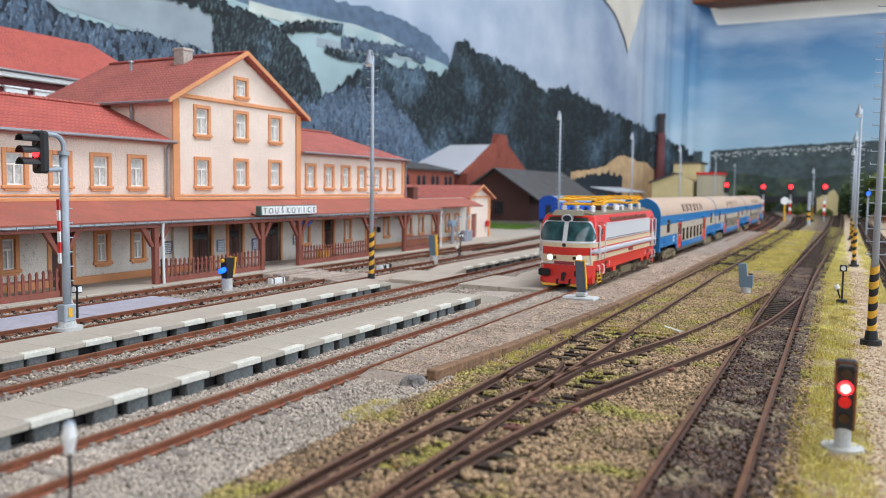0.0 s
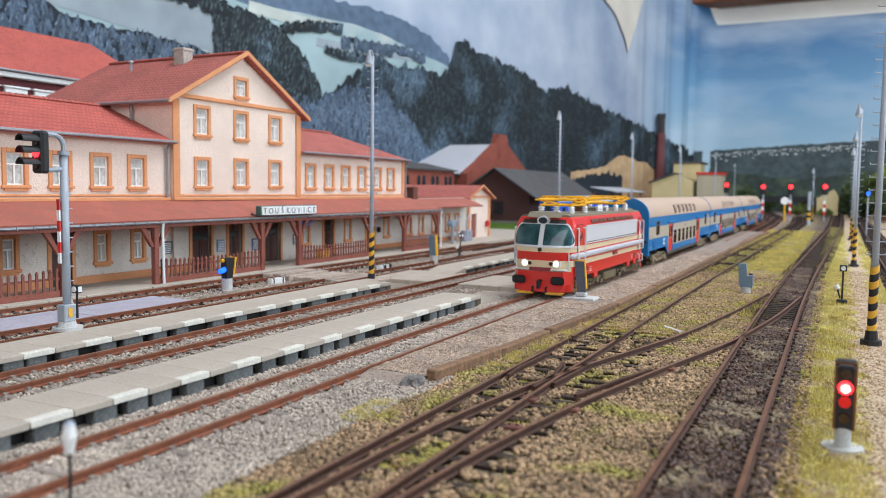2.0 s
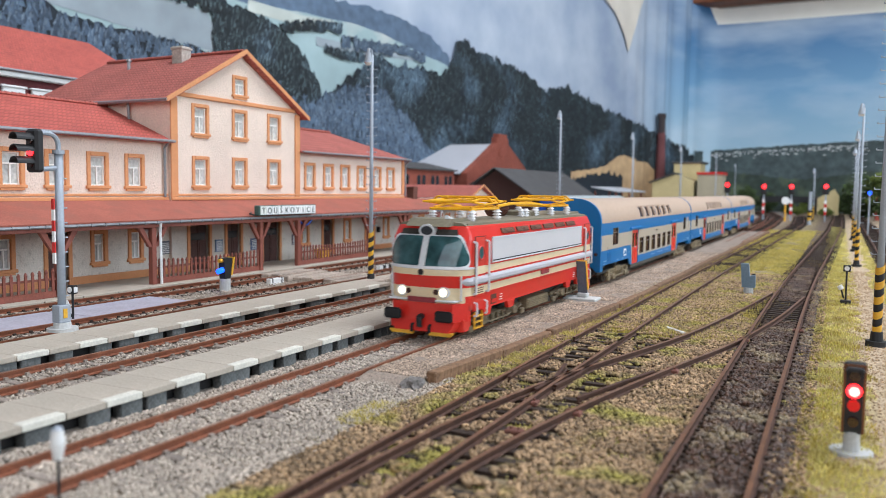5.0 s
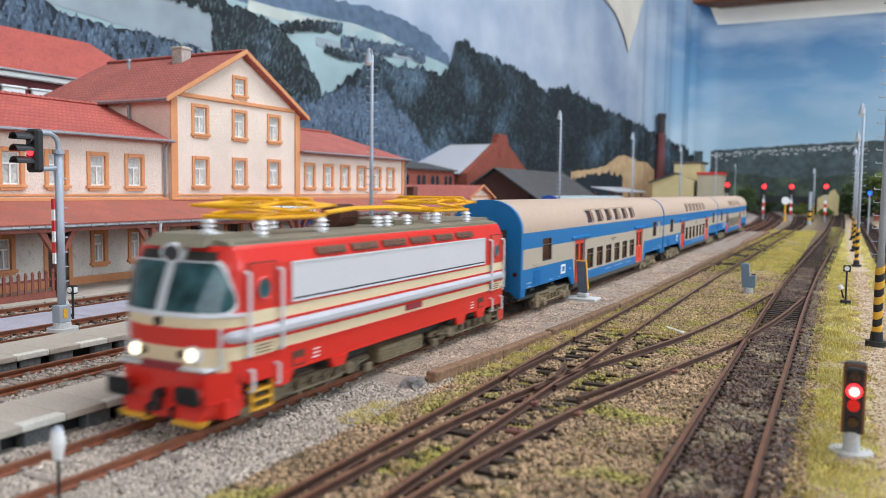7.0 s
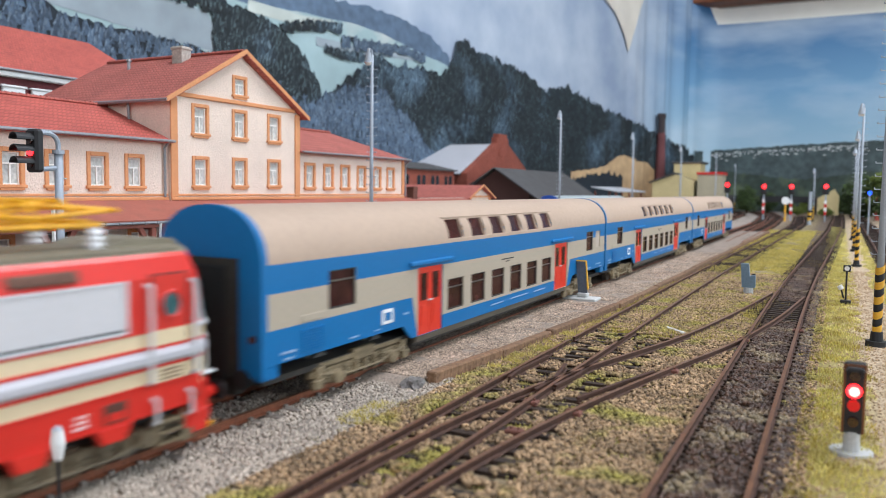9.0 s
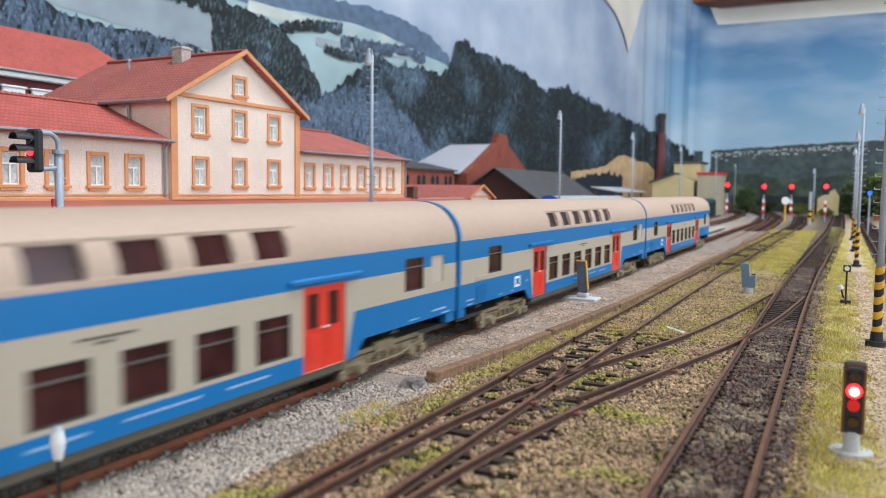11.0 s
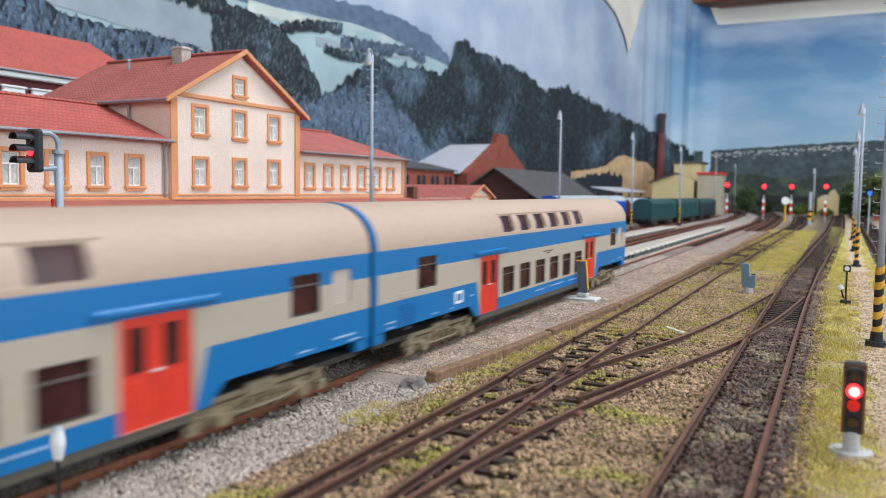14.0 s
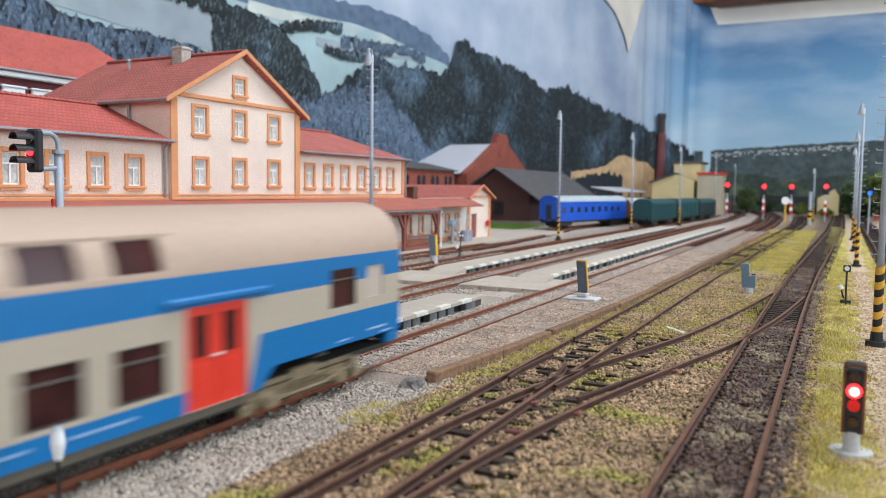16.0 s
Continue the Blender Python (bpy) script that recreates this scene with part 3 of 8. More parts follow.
def build_station():
    st = thing("station_building", (FX, 0.45, 0.0), "cream plastered two-storey railway station with ochre trim and red tiled roofs", "station building")
    zs = 0.0485
    # ground floor, along the whole front, with doors and windows under the canopy
    doors = [(0.3945, 0.4125, 0.0006, 0.0315), (0.4305, 0.4445, 0.0006, 0.0310), (0.4700, 0.4890, 0.0006, 0.0308), (0.2880, 0.3010, 0.0006, 0.031), (0.5475, 0.5610, 0.0006, 0.0307), (0.6150, 0.628, 0.0006, 0.0307)]
    lows = [0.2570, 0.3160, 0.3430, 0.5160, 0.5780, 0.6450, 0.6900, 0.716, 0.745, 0.778, 0.802]
    bm = bmesh.new()
    holes = doors + [hole(0.012, 0.0195, y, 0.0118) for y in lows]
    panel(bm, [0.12, 0.834], [-0.004, zs], holes, lambda u, v, d: (FX - d, u, v), 0.003)
    part("lower_wall", bm, PLASTERG, st, "greyish weathered plaster under the canopy")
    part("plinth", box(bmesh.new(), FX, FX + 0.0012, 0.12, 0.288, -0.002, 0.0050, bev=0.0003), OCHRE, st)
    part("plinth", box(bmesh.new(), FX, FX + 0.0012, 0.302, 0.3935, -0.002, 0.0050, bev=0.0003), OCHRE, st)
    part("plinth", box(bmesh.new(), FX, FX + 0.0012, 0.63, 0.83, -0.002, 0.0050, bev=0.0003), OCHRE, st)
    for y in lows:
        put_window(WIN_L, st, FX, y, 0.0118)
    for k, (y0, y1, z0, z1) in enumerate(doors):
        bm = bmesh.new()
        n = 2
        for i in range(n):
            a, b = y0 + (y1 - y0) * i / n, y0 + (y1 - y0) * (i + 1) / n
            box(bm, FX - 0.0028, FX - 0.0018, a + 0.0002, b - 0.0002, z0, z1, bev=0.0002)
            for za, zb in ((0.003, 0.011), (0.0125, 0.019), (0.0205, 0.0265)):
                box(bm, FX - 0.0018, FX - 0.0014, a + 0.0016, b - 0.0016, za, zb)
        d = part("door", bm, DOORB, st, "dark brown panelled double door")
        part("door_glass", box(bmesh.new(), FX - 0.0014, FX - 0.0013, y0 + 0.002, y1 - 0.002, 0.021, 0.026), DGLASS, d)
        bm = bmesh.new()
        for a in (y0 - 0.0024, y1):
            box(bm, FX - 0.001, FX + 0.0010, a, a + 0.0024, 0.0006, z1 + 0.0018, bev=0.0002)
        box(bm, FX - 0.001, FX + 0.0012, y0, y1, z1, z1 + 0.002)
        part("door_surround", bm, OCHRE, st)
    # posters and notice plates
    for y, z, c in ((0.4185, 0.012, (120, 140, 170)), (0.4555, 0.011, (90, 110, 150)), (0.505, 0.012, (110, 110, 120)), (0.369, 0.0135, (90, 92, 100))):
        bm = box(bmesh.new(), FX, FX + 0.0007, y, y + 0.0072, z, z + 0.0085, 0)
        for i in range(6):
            box(bm, FX + 0.0007, FX + 0.0009, y + 0.0008, y + 0.0064, z + 0.0008 + i * 0.0012, z + 0.0014 + i * 0.0012, 1)
        part("notice_board", bm, [mat("notice_paper", lin(*c), 0.6), WHITE], st, "small notice board with unreadable lines")
    # upper walls: left wing, central gable, right wing
    lw = [0.1530, 0.1800, 0.2070, 0.2340, 0.2605, 0.2875, 0.3145, 0.3415]
    bm = bmesh.new()
    panel(bm, [0.12, 0.3765], [zs, 0.087], [hole(0.0152, 0.0205, y, 0.0566) for y in lw], lambda u, v, d: (FX - d, u, v), 0.003)
    part("left_wing_wall", bm, PLASTER, st)
    for y in lw:
        put_window(WIN_R, st, FX, y, 0.0566)
    rw = [0.5212, 0.5475, 0.5728, 0.5992, 0.6260, 0.6510]
    bm = bmesh.new()
    panel(bm, [0.5110, 0.6840], [zs, 0.0865], [hole(0.0152, 0.0205, y, 0.0576) for y in rw], lambda u, v, d: (FX - d, u, v), 0.003)
    box(bm, FX - 0.11, FX - 0.0001, 0.6838, 0.6842, 0.0, 0.0865)
    part("right_wing_wall", bm, PLASTER, st)
    for y in rw:
        put_window(WIN_R, st, FX, y, 0.0576)
    gx = FX + 0.0022
    gw = [(0.3951, 0.0923), (0.4341, 0.0921), (0.4724, 0.0922), (0.3951, 0.0575), (0.4339, 0.0580), (0.4722, 0.0584)]
    bm = bmesh.new()
    hs = [hole(0.016, 0.0205, y, z) for y, z in gw]
    panel(bm, [0.3765, 0.5110], [zs, 0.1148], hs, lambda u, v, d: (gx - d, u, v), 0.003)
    # pediment in three strips round the attic window
    ya, yb, yc, yd, top = 0.3765, 0.4352, 0.4492, 0.5110, 0.1508

    def slope(y):
        return 0.1148 + (top - 0.1148) * (1 - abs(y - 0.44375) / 0.06725)
    for pts in ([(ya, 0.1148), (yb, 0.1148), (yb, slope(yb))], [(yc, 0.1148), (yd, 0.1148), (yc, slope(yc))], [(yb, 0.1148), (yc, 0.1148), (yc, 0.1226), (yb, 0.1226)],
                [(yb, 0.1352), (yc, 0.1352), (yc, slope(yc)), (0.44375, top), (yb, slope(yb))]):
        bm.faces.new([bm.verts.new((gx, y, z)) for y, z in pts])
    for y in (0.3765, 0.5110):
        bm.faces.new([bm.verts.new(q) for q in ((gx, y, 0.0), (FX - 0.13, y, 0.0), (FX - 0.13, y, 0.1148), (gx, y, 0.1148))])
    bmesh.ops.remove_doubles(bm, verts=bm.verts, dist=1e-6)
    part("gable_wall", bm, PLASTER, st)
    for y, z in gw:
        put_window(WIN, st, gx, y, z)
    put_window(WIN_A, st, gx, 0.4346, 0.1222)
    for y in (0.3765, 0.5062):
        part("pilaster", box(bmesh.new(), gx, gx + 0.0012, y - 0.0004, y + 0.0056, 0.0505, 0.1148, bev=0.0003), OCHRE, st)
    part("cornice", box(bmesh.new(), gx, gx + 0.0016, 0.3830, 0.5055, 0.1160, 0.1188, bev=0.0004), OCHRE, st)
    for a, b in ((0.12, 0.3758), (0.3762, 0.5116), (0.5120, 0.684)):
        x = gx if a == 0.3762 else FX
        part("string_course", box(bmesh.new(), x, x + 0.0016, a, b, 0.0484, 0.0506, bev=0.0004), OCHRE, st)
        part("string_course", box(bmesh.new(), x, x + 0.0009, a, b, 0.0512, 0.0526, bev=0.0003), OCHRE, st)
    part("corner_strip", box(bmesh.new(), FX, FX + 0.0010, 0.6800, 0.6846, 0.0526, 0.0862, bev=0.0003), OCHRE, st)
    # gable roof: ridge runs back from the tracks
    bm = bmesh.new()
    fx, bx, ym = gx + 0.0055, FX - 0.135, 0.44375
    slab(bm, [(fx, 0.3700, 0.1128), (fx, ym, 0.1532), (bx, ym, 0.1532), (bx, 0.3700, 0.1128)], -0.0016)
    slab(bm, [(fx, 0.5175, 0.1128), (bx, 0.5175, 0.1128), (bx, ym, 0.1532), (fx, ym, 0.1532)], -0.0016)
    part("gable_roof", bm, ROOF, st, "red tiled gable roof")
    bm = bmesh.new()
    for y in (0.3690, 0.5185):
        slab(bm, [(fx + 0.0002, y, 0.1108), (fx + 0.0002, ym, 0.1521), (fx + 0.0002, ym, 0.1552), (fx + 0.0002, y, 0.1139)], 0.0012 if y > ym else -0.0012)
    part("bargeboard", bm, OCHRE, st, "ochre painted bargeboards")
    bm = bmesh.new()
    for i in range(30):
        x = fx - 0.003 - i * 0.0046
        rod(bm, (x, ym, 0.1545), (x - 0.0046, ym, 0.1541), 0.0012, 0.0010, 6)
    part("ridge_tiles", bm, ROOF, st)
    part("gutter", tube(bmesh.new(), [(fx, 0.3692, 0.1122), (bx, 0.3692, 0.1122)], 0.0011), ZINC, st)
    part("downpipe", tube(bmesh.new(), [(FX - 0.032, 0.3735, 0.1122), (FX - 0.032, 0.3742, 0.095)], 0.0009), ZINC, st)
    c = part("chimney", box(bmesh.new(), FX - 0.053, FX - 0.043, 0.4325, 0.4420, 0.140, 0.1595, bev=0.0004), mat("grey_rough_chimney", lin(186, 178, 168), 0.9, 0, 0.2, 600, 120, 0.8), st, "grey roughcast chimney")
    part("chimney_cap", box(bmesh.new(), FX - 0.0537, FX - 0.0423, 0.4318, 0.4427, 0.1572, 0.1588, bev=0.0003), bpy.data.materials["grey_rough_chimney"], c)
    bm = rod(bmesh.new(), (FX - 0.092, 0.428, 0.14), (FX - 0.092, 0.428, 0.1505), 0.0012)
    rod(bm, (FX - 0.092, 0.428, 0.1505), (FX - 0.092, 0.428, 0.1522), 0.0024, 0.0010)
    part("vent_pipe", bm, ZINC, st)
    # wing roofs, ridges along the tracks
    e, back, r = FX + 0.0060, FX - 0.115, FX - 0.055
    bm = bmesh.new()
    slab(bm, [(e, 0.12, 0.0862), (e, 0.376, 0.0862), (r, 0.376, 0.1105), (r, 0.12, 0.1105)], -0.0014)
    slab(bm, [(back, 0.12, 0.0862), (r, 0.12, 0.1105), (r, 0.376, 0.1105), (back, 0.376, 0.0862)], -0.0014)
    part("left_roof", bm, ROOFO, st, "red tiled wing roof")
    bm = bmesh.new()
    h = 0.636
    for q in ([(e, 0.5114, 0.0862), (e, 0.6885, 0.0862), (r, h, 0.1105), (r, 0.5114, 0.1105)], [(back, 0.5114, 0.0862), (r, 0.5114, 0.1105), (r, h, 0.1105), (back, 0.6885, 0.0862)], [(e, 0.6885, 0.0862), (back, 0.6885, 0.0862), (r, h, 0.1105)]):
        slab(bm, q, -0.0012)
    part("right_roof", bm, ROOF, st, "red tiled hipped roof")
    bm = bmesh.new()
    for i in range(55):
        y = 0.124 + i * 0.0046
        rod(bm, (r, y, 0.1116), (r, y + 0.0046, 0.1112), 0.0012, 0.0010, 6)
    part("wing_ridge_tile", bm, ROOF, st)
    bm = bmesh.new()
    for i in range(27):
        y = 0.5125 + i * 0.0046
        rod(bm, (r, y, 0.1116), (r, y + 0.0046, 0.1112), 0.0012, 0.0010, 6)
    part("wing_ridge_tile", bm, ROOF, st)
    for a, b in ((0.12, 0.3762), (0.5112, 0.6885)):
        part("gutter", tube(bmesh.new(), [(e + 0.0006, a, 0.0862), (e + 0.0006, b, 0.0862)], 0.0010), ZINC, st)
    part("downpipe", tube(bmesh.new(), [(e, 0.3725, 0.0860), (FX + 0.0016, 0.3722, 0.082), (FX + 0.0016, 0.3722, 0.0505)], 0.0008), ZINC, st)
    part("downpipe", tube(bmesh.new(), [(e, 0.686, 0.0860), (FX + 0.0016, 0.6858, 0.082), (FX + 0.0016, 0.6858, 0.0505)], 0.0008), ZINC, st)
    # canopy
    ce = -0.351
    bm = bmesh.new()
    slab(bm, [(FX + 0.0001, 0.12, 0.0478), (FX + 0.0001, 0.694, 0.0478), (ce, 0.694, 0.0378), (ce, 0.12, 0.0368)], -0.0011)
    slab(bm, [(FX + 0.0001, 0.6945, 0.0470), (FX + 0.0001, 0.834, 0.0470), (ce - 0.008, 0.815, 0.0390), (ce - 0.008, 0.6945, 0.0390)], -0.0011)
    part("canopy_roof", bm, CANOPY, st, "faded red-brown felt canopy roof")
    part("canopy_gutter", tube(bmesh.new(), [(ce + 0.0006, 0.12, 0.0363), (ce + 0.0006, 0.694, 0.0373)], 0.0008), ZINC, st)
    bm = bmesh.new()
    for i in range(64):
        y = 0.125 + i * 0.0089
        box(bm, ce + 0.0006, ce + 0.0016, y, y + 0.0005, 0.0357, 0.0374)
    part("gutter_brackets", bm, ZINC, st)
    part("canopy_fascia", box(bmesh.new(), ce - 0.0016, ce - 0.0004, 0.12, 0.694, 0.0338, 0.0358), BROWN, st)
    for y in (0.150, 0.208, 0.268, 0.3295, 0.4240, 0.4660, 0.5640, 0.6235, 0.6900):
        bm = box(bmesh.new(), ce - 0.0042, ce - 0.0008, y - 0.0017, y + 0.0017, 0.0, 0.0338, bev=0.0003)
        for s in (-1, 1):
            slab(bm, [(ce - 0.0036, y + s * 0.0012, 0.0225), (ce - 0.0036, y + s * 0.0032, 0.0225), (ce - 0.0036, y + s * 0.0110, 0.0338), (ce - 0.0036, y + s * 0.0075, 0.0338)], 0.0022 * s)
        box(bm, FX + 0.001, ce - 0.0042, y - 0.0009, y + 0.0009, 0.0325, 0.0340)
        part("canopy_post", bm, BROWN, st, "red-brown timber canopy post with braces")
    for y in (0.3330, 0.6935):
        part("downpipe", tube(bmesh.new(), [(ce + 0.0006, y, 0.0365), (ce - 0.0008, y + 0.0008, 0.031), (ce - 0.0002, y + 0.0008, 0.0006)], 0.0008), WHITE, st, "pale downpipe on the canopy post")
    # the small annex beyond the canopy, with its own gable to the tracks
    bm = bmesh.new()
    panel(bm, [0.834, 0.8980], [-0.004, 0.0490], [(0.8440, 0.8590, 0.0006, 0.0290)], lambda u, v, d: (FX + 0.002 - d, u, v), 0.003)
    bm.faces.new([bm.verts.new(q) for q in ((FX + 0.002, 0.834, 0.049), (FX + 0.002, 0.898, 0.049), (FX + 0.002, 0.866, 0.0612))])
    bm.faces.new([bm.verts.new(q) for q in ((FX + 0.002, 0.834, -0.003), (FX - 0.12, 0.834, -0.003), (FX - 0.12, 0.834, 0.049), (FX + 0.002, 0.834, 0.049))])
    part("annex_wall", bm, PLASTER, st)
    part("annex_door", box(bmesh.new(), FX - 0.0005, FX + 0.0005, 0.844, 0.859, 0.0006, 0.029), BROWN, st)
    bm = bmesh.new()
    slab(bm, [(FX + 0.008, 0.828, 0.0478), (FX + 0.008, 0.866, 0.0632), (FX - 0.125, 0.866, 0.0632), (FX - 0.125, 0.828, 0.0478)], -0.0014)
    slab(bm, [(FX + 0.008, 0.904, 0.0478), (FX - 0.125, 0.904, 0.0478), (FX - 0.125, 0.866, 0.0632), (FX + 0.008, 0.866, 0.0632)], -0.0014)
    part("annex_roof", bm, ROOF, st)
    bm = bmesh.new()
    for y in (0.8275, 0.9045):
        slab(bm, [(FX + 0.0082, y, 0.0462), (FX + 0.0082, 0.866, 0.0622), (FX + 0.0082, 0.866, 0.0642), (FX + 0.0082, y, 0.0482)], 0.001 if y > 0.866 else -0.001)
    box(bm, FX + 0.002, FX + 0.0034, 0.836, 0.896, 0.0485, 0.0505)
    for y in (0.834, 0.8935):
        box(bm, FX + 0.002, FX + 0.0032, y, y + 0.0045, 0.0, 0.0485)
    part("annex_trim", bm, OCHRE, st)
    part("post_box", box(bmesh.new(), FX + 0.0032, FX + 0.0060, 0.884, 0.890, 0.013, 0.020, bev=0.0004), REDP, st)
    bm = box(bmesh.new(), FX - 0.005, FX + 0.003, 0.7000, 0.709, 0.045, 0.0600, bev=0.0003)
    box(bm, FX - 0.0055, FX + 0.0035, 0.6995, 0.7095, 0.0575, 0.0588)
    part("brick_chimney", bm, mat("sooty_brown_brick", lin(112, 72, 60), 0.9, 0, 0.25, 900, 120, 0.5), st, "small brown brick chimney")
    return st


build_station()


def name_board():
    """The lit board on the canopy edge."""
    b = thing("station_sign", (-0.3505, 0.43, 0.0382), "white station name board with dark green letters", "sign")
    x = -0.3465
    y0, y1, z0, z1 = 0.4150, 0.4790, 0.0390, 0.0448
    part("case", box(bmesh.new(), x - 0.0045, x - 0.0002, y0, y1, z0 - 0.0005, z1 + 0.0005, bev=0.0004), mat("dark_green_case", lin(70, 96, 90), 0.6), b)
    part("bracket", tube(bmesh.new(), [(x - 0.006, y0 - 0.001, 0.0405), (x - 0.0005, y0 - 0.009, 0.0400), (x - 0.004, y0 - 0.001, 0.039)], 0.0005), BLACK, b)
    ink = mat("dark_green_lettering", lin(56, 70, 62), 0.7, 0, 0.05)
    n = len("TOU\u0160KOVICE")
    w = (y1 - y0 - 0.002) / n
    for i, ch in enumerate("TOU\u0160KOVICE"):
        a = y0 + 0.001 + i * w
        p = part("letter_tile", box(bmesh.new(), x - 0.0002, x + 0.0004, a + 0.0002, a + w - 0.0002, z0, z1, bev=0.0001), WHITE if i else mat("sign_white", lin(228, 230, 222), 0.5, 0, 0.04), b)
        cu = bpy.data.curves.new("letter", "FONT")
        cu.body, cu.size, cu.align_x, cu.extrude = ch, 0.0056, "CENTER", 0.0001
        cu.materials.append(ink)
        t = new("letter", cu)
        t.parent = b
        t.matrix_parent_inverse = Matrix.Translation(-SPOT[b.name])
        t.rotation_euler = (radians(90), 0, radians(90))
        t.location = (x + 0.0005, a + w / 2, z0 + 0.0009)


name_board()


def picket_fence(y0, y1, label="red-brown wooden picket fence under the canopy"):
    x = -0.3535
    f = thing("picket_fence", (x, y0, 0.0006), label, "fence", "picket fences on the station platform")
    part("bottom_board", box(bmesh.new(), x - 0.0006, x + 0.0006, y0, y1, 0.0006, 0.0040, bev=0.0002), BROWN, f)
    part("rail", box(bmesh.new(), x - 0.0005, x + 0.0003, y0, y1, 0.0095, 0.0106), BROWN, f)
    n = int((y1 - y0) / 0.0036)
    for i in range(n):
        y = y0 + (i + 0.5) * (y1 - y0) / n
        top = 0.0126 + 0.0014 * (2 * (i + 0.5) / n - 1) ** 2
        bm = box(bmesh.new(), x + 0.0003, x + 0.0009, y - 0.0007, y + 0.0007, 0.0040, top)
        rod(bm, (x + 0.0006, y, top), (x + 0.0006, y, top + 0.0016), 0.0010, 0.0003, 6)
        part("picket", bm, BROWN, f)


for a, b in ((0.21, 0.266), (0.332, 0.4225), (0.468, 0.5620), (0.626, 0.688)):
    picket_fence(a, b)


# ---- buildings behind the station ----
def red_hall():
    b = thing("brick_hall", (-0.70, 0.40, 0.0), "tall maroon hall with white window heads and red roof", "building")
    x, y1 = -0.628, 0.592
    part("wall", box(bmesh.new(), -0.82, x, 0.10, y1, -0.004, 0.1540), BRICKD, b)
    bm = bmesh.new()
    slab(bm, [(x + 0.008, 0.09, 0.1530), (x + 0.008, y1 + 0.008, 0.1530), (x - 0.062, y1 - 0.029, 0.2015), (x - 0.062, 0.09, 0.2015)], -0.0018)
    slab(bm, [(x + 0.008, y1 + 0.008, 0.1530), (x - 0.20, y1 + 0.008, 0.1530), (x - 0.13, y1 - 0.029, 0.2015), (x - 0.062, y1 - 0.029, 0.2015)], -0.0018)
    part("roof", bm, ROOFO, b)
    part("cornice", box(bmesh.new(), x, x + 0.007, 0.10, y1 + 0.005, 0.1470, 0.1515, bev=0.0006), WHITE, b)
    part("gutter", tube(bmesh.new(), [(x + 0.0085, 0.09, 0.1525), (x + 0.0085, y1 + 0.008, 0.1525)], 0.0012), ZINC, b)
    for y in (0.345, 0.372, 0.399, 0.4255, 0.4525, 0.4795, 0.506):
        w = 0.0205
        bm = box(bmesh.new(), x, x + 0.003, y, y + w, 0.1340, 0.1385, bev=0.0006)
        box(bm, x, x + 0.0042, y - 0.0015, y + w + 0.0015, 0.1385, 0.1402, bev=0.0004)
        box(bm, x, x + 0.002, y + 0.002, y + 0.005, 0.110, 0.134)
        box(bm, x, x + 0.002, y + w - 0.005, y + w - 0.002, 0.110, 0.134)
        hd = part("window_head", bm, WHITE, b)
        part("pane", box(bmesh.new(), x, x + 0.0008, y + 0.005, y + w - 0.005, 0.110, 0.134), DGLASS, hd)


red_hall()


def brick_works():
    """A red brick works with a stepped gable and a low wing of arched windows."""
    b = thing("brick_factory", (-0.62, 1.3, 0.0), "red brick works with stepped gable and grey sheet roof", "building")
    x = -0.62
    bm = box(bmesh.new(), x - 0.10, x, 1.07, 1.275, -0.004, 0.0900)
    part("low_wing", bm, BRICK, b)
    part("low_roof", slab(bmesh.new(), [(x + 0.005, 1.06, 0.0915), (x + 0.005, 1.28, 0.0915), (x - 0.06, 1.28, 0.105), (x - 0.06, 1.06, 0.105)], -0.002), FELT, b)
    for y in (1.095, 1.135, 1.152, 1.185, 1.202, 1.235, 1.252):
        bm = prism(bmesh.new(), [(y + 0.0065 + 0.0055 * math.cos(t), 0.076 + 0.005 * math.sin(t)) for t in np.linspace(0, math.pi, 7)] + [(y + 0.001, 0.062), (y + 0.012, 0.062)], "x", x, x + 0.0008)
        part("arched_window", bm, DGLASS, b)
    ym, hw = 1.50, 0.17
    bm = bmesh.new()
    steps = [(ym - hw, -0.004), (ym + hw, -0.004), (ym + hw, 0.088), (ym + 0.03, 0.152), (ym + 0.03, 0.163), (ym + 0.022, 0.163), (ym + 0.022, 0.171), (ym - 0.022, 0.171), (ym - 0.022, 0.163), (ym - 0.03, 0.163), (ym - 0.03, 0.152), (ym - hw, 0.088)]
    prism(bm, steps, "x", x - 0.012, x)
    part("stepped_gable", bm, BRICK, b)
    part("gable_panel", prism(bmesh.new(), [(ym - 0.02, 0.125), (ym + 0.02, 0.125), (ym + 0.02, 0.14), (ym, 0.152), (ym - 0.02, 0.14)], "x", x, x + 0.0015), BRICK, b)
    bm = slab(bmesh.new(), [(x - 0.012, ym - hw - 0.01, 0.086), (x - 0.012, ym - 0.025, 0.148), (x - 0.25, ym - 0.025, 0.148), (x - 0.25, ym - hw - 0.01, 0.086)], 0.002)
    part("sheet_roof", bm, mat("pale_grey_sheet_roof", lin(205, 206, 212), 0.5, 0.1, 0.06, 300, 20), b, "pale grey sheet metal roof")
    part("side_wall", box(bmesh.new(), x - 0.25, x - 0.012, ym - hw, ym - hw + 0.004, -0.004, 0.084), BRICK, b)


brick_works()


DKGEAR_ = mat("black_window_bars", lin(44, 40, 40), 0.7, 0, 0.2)


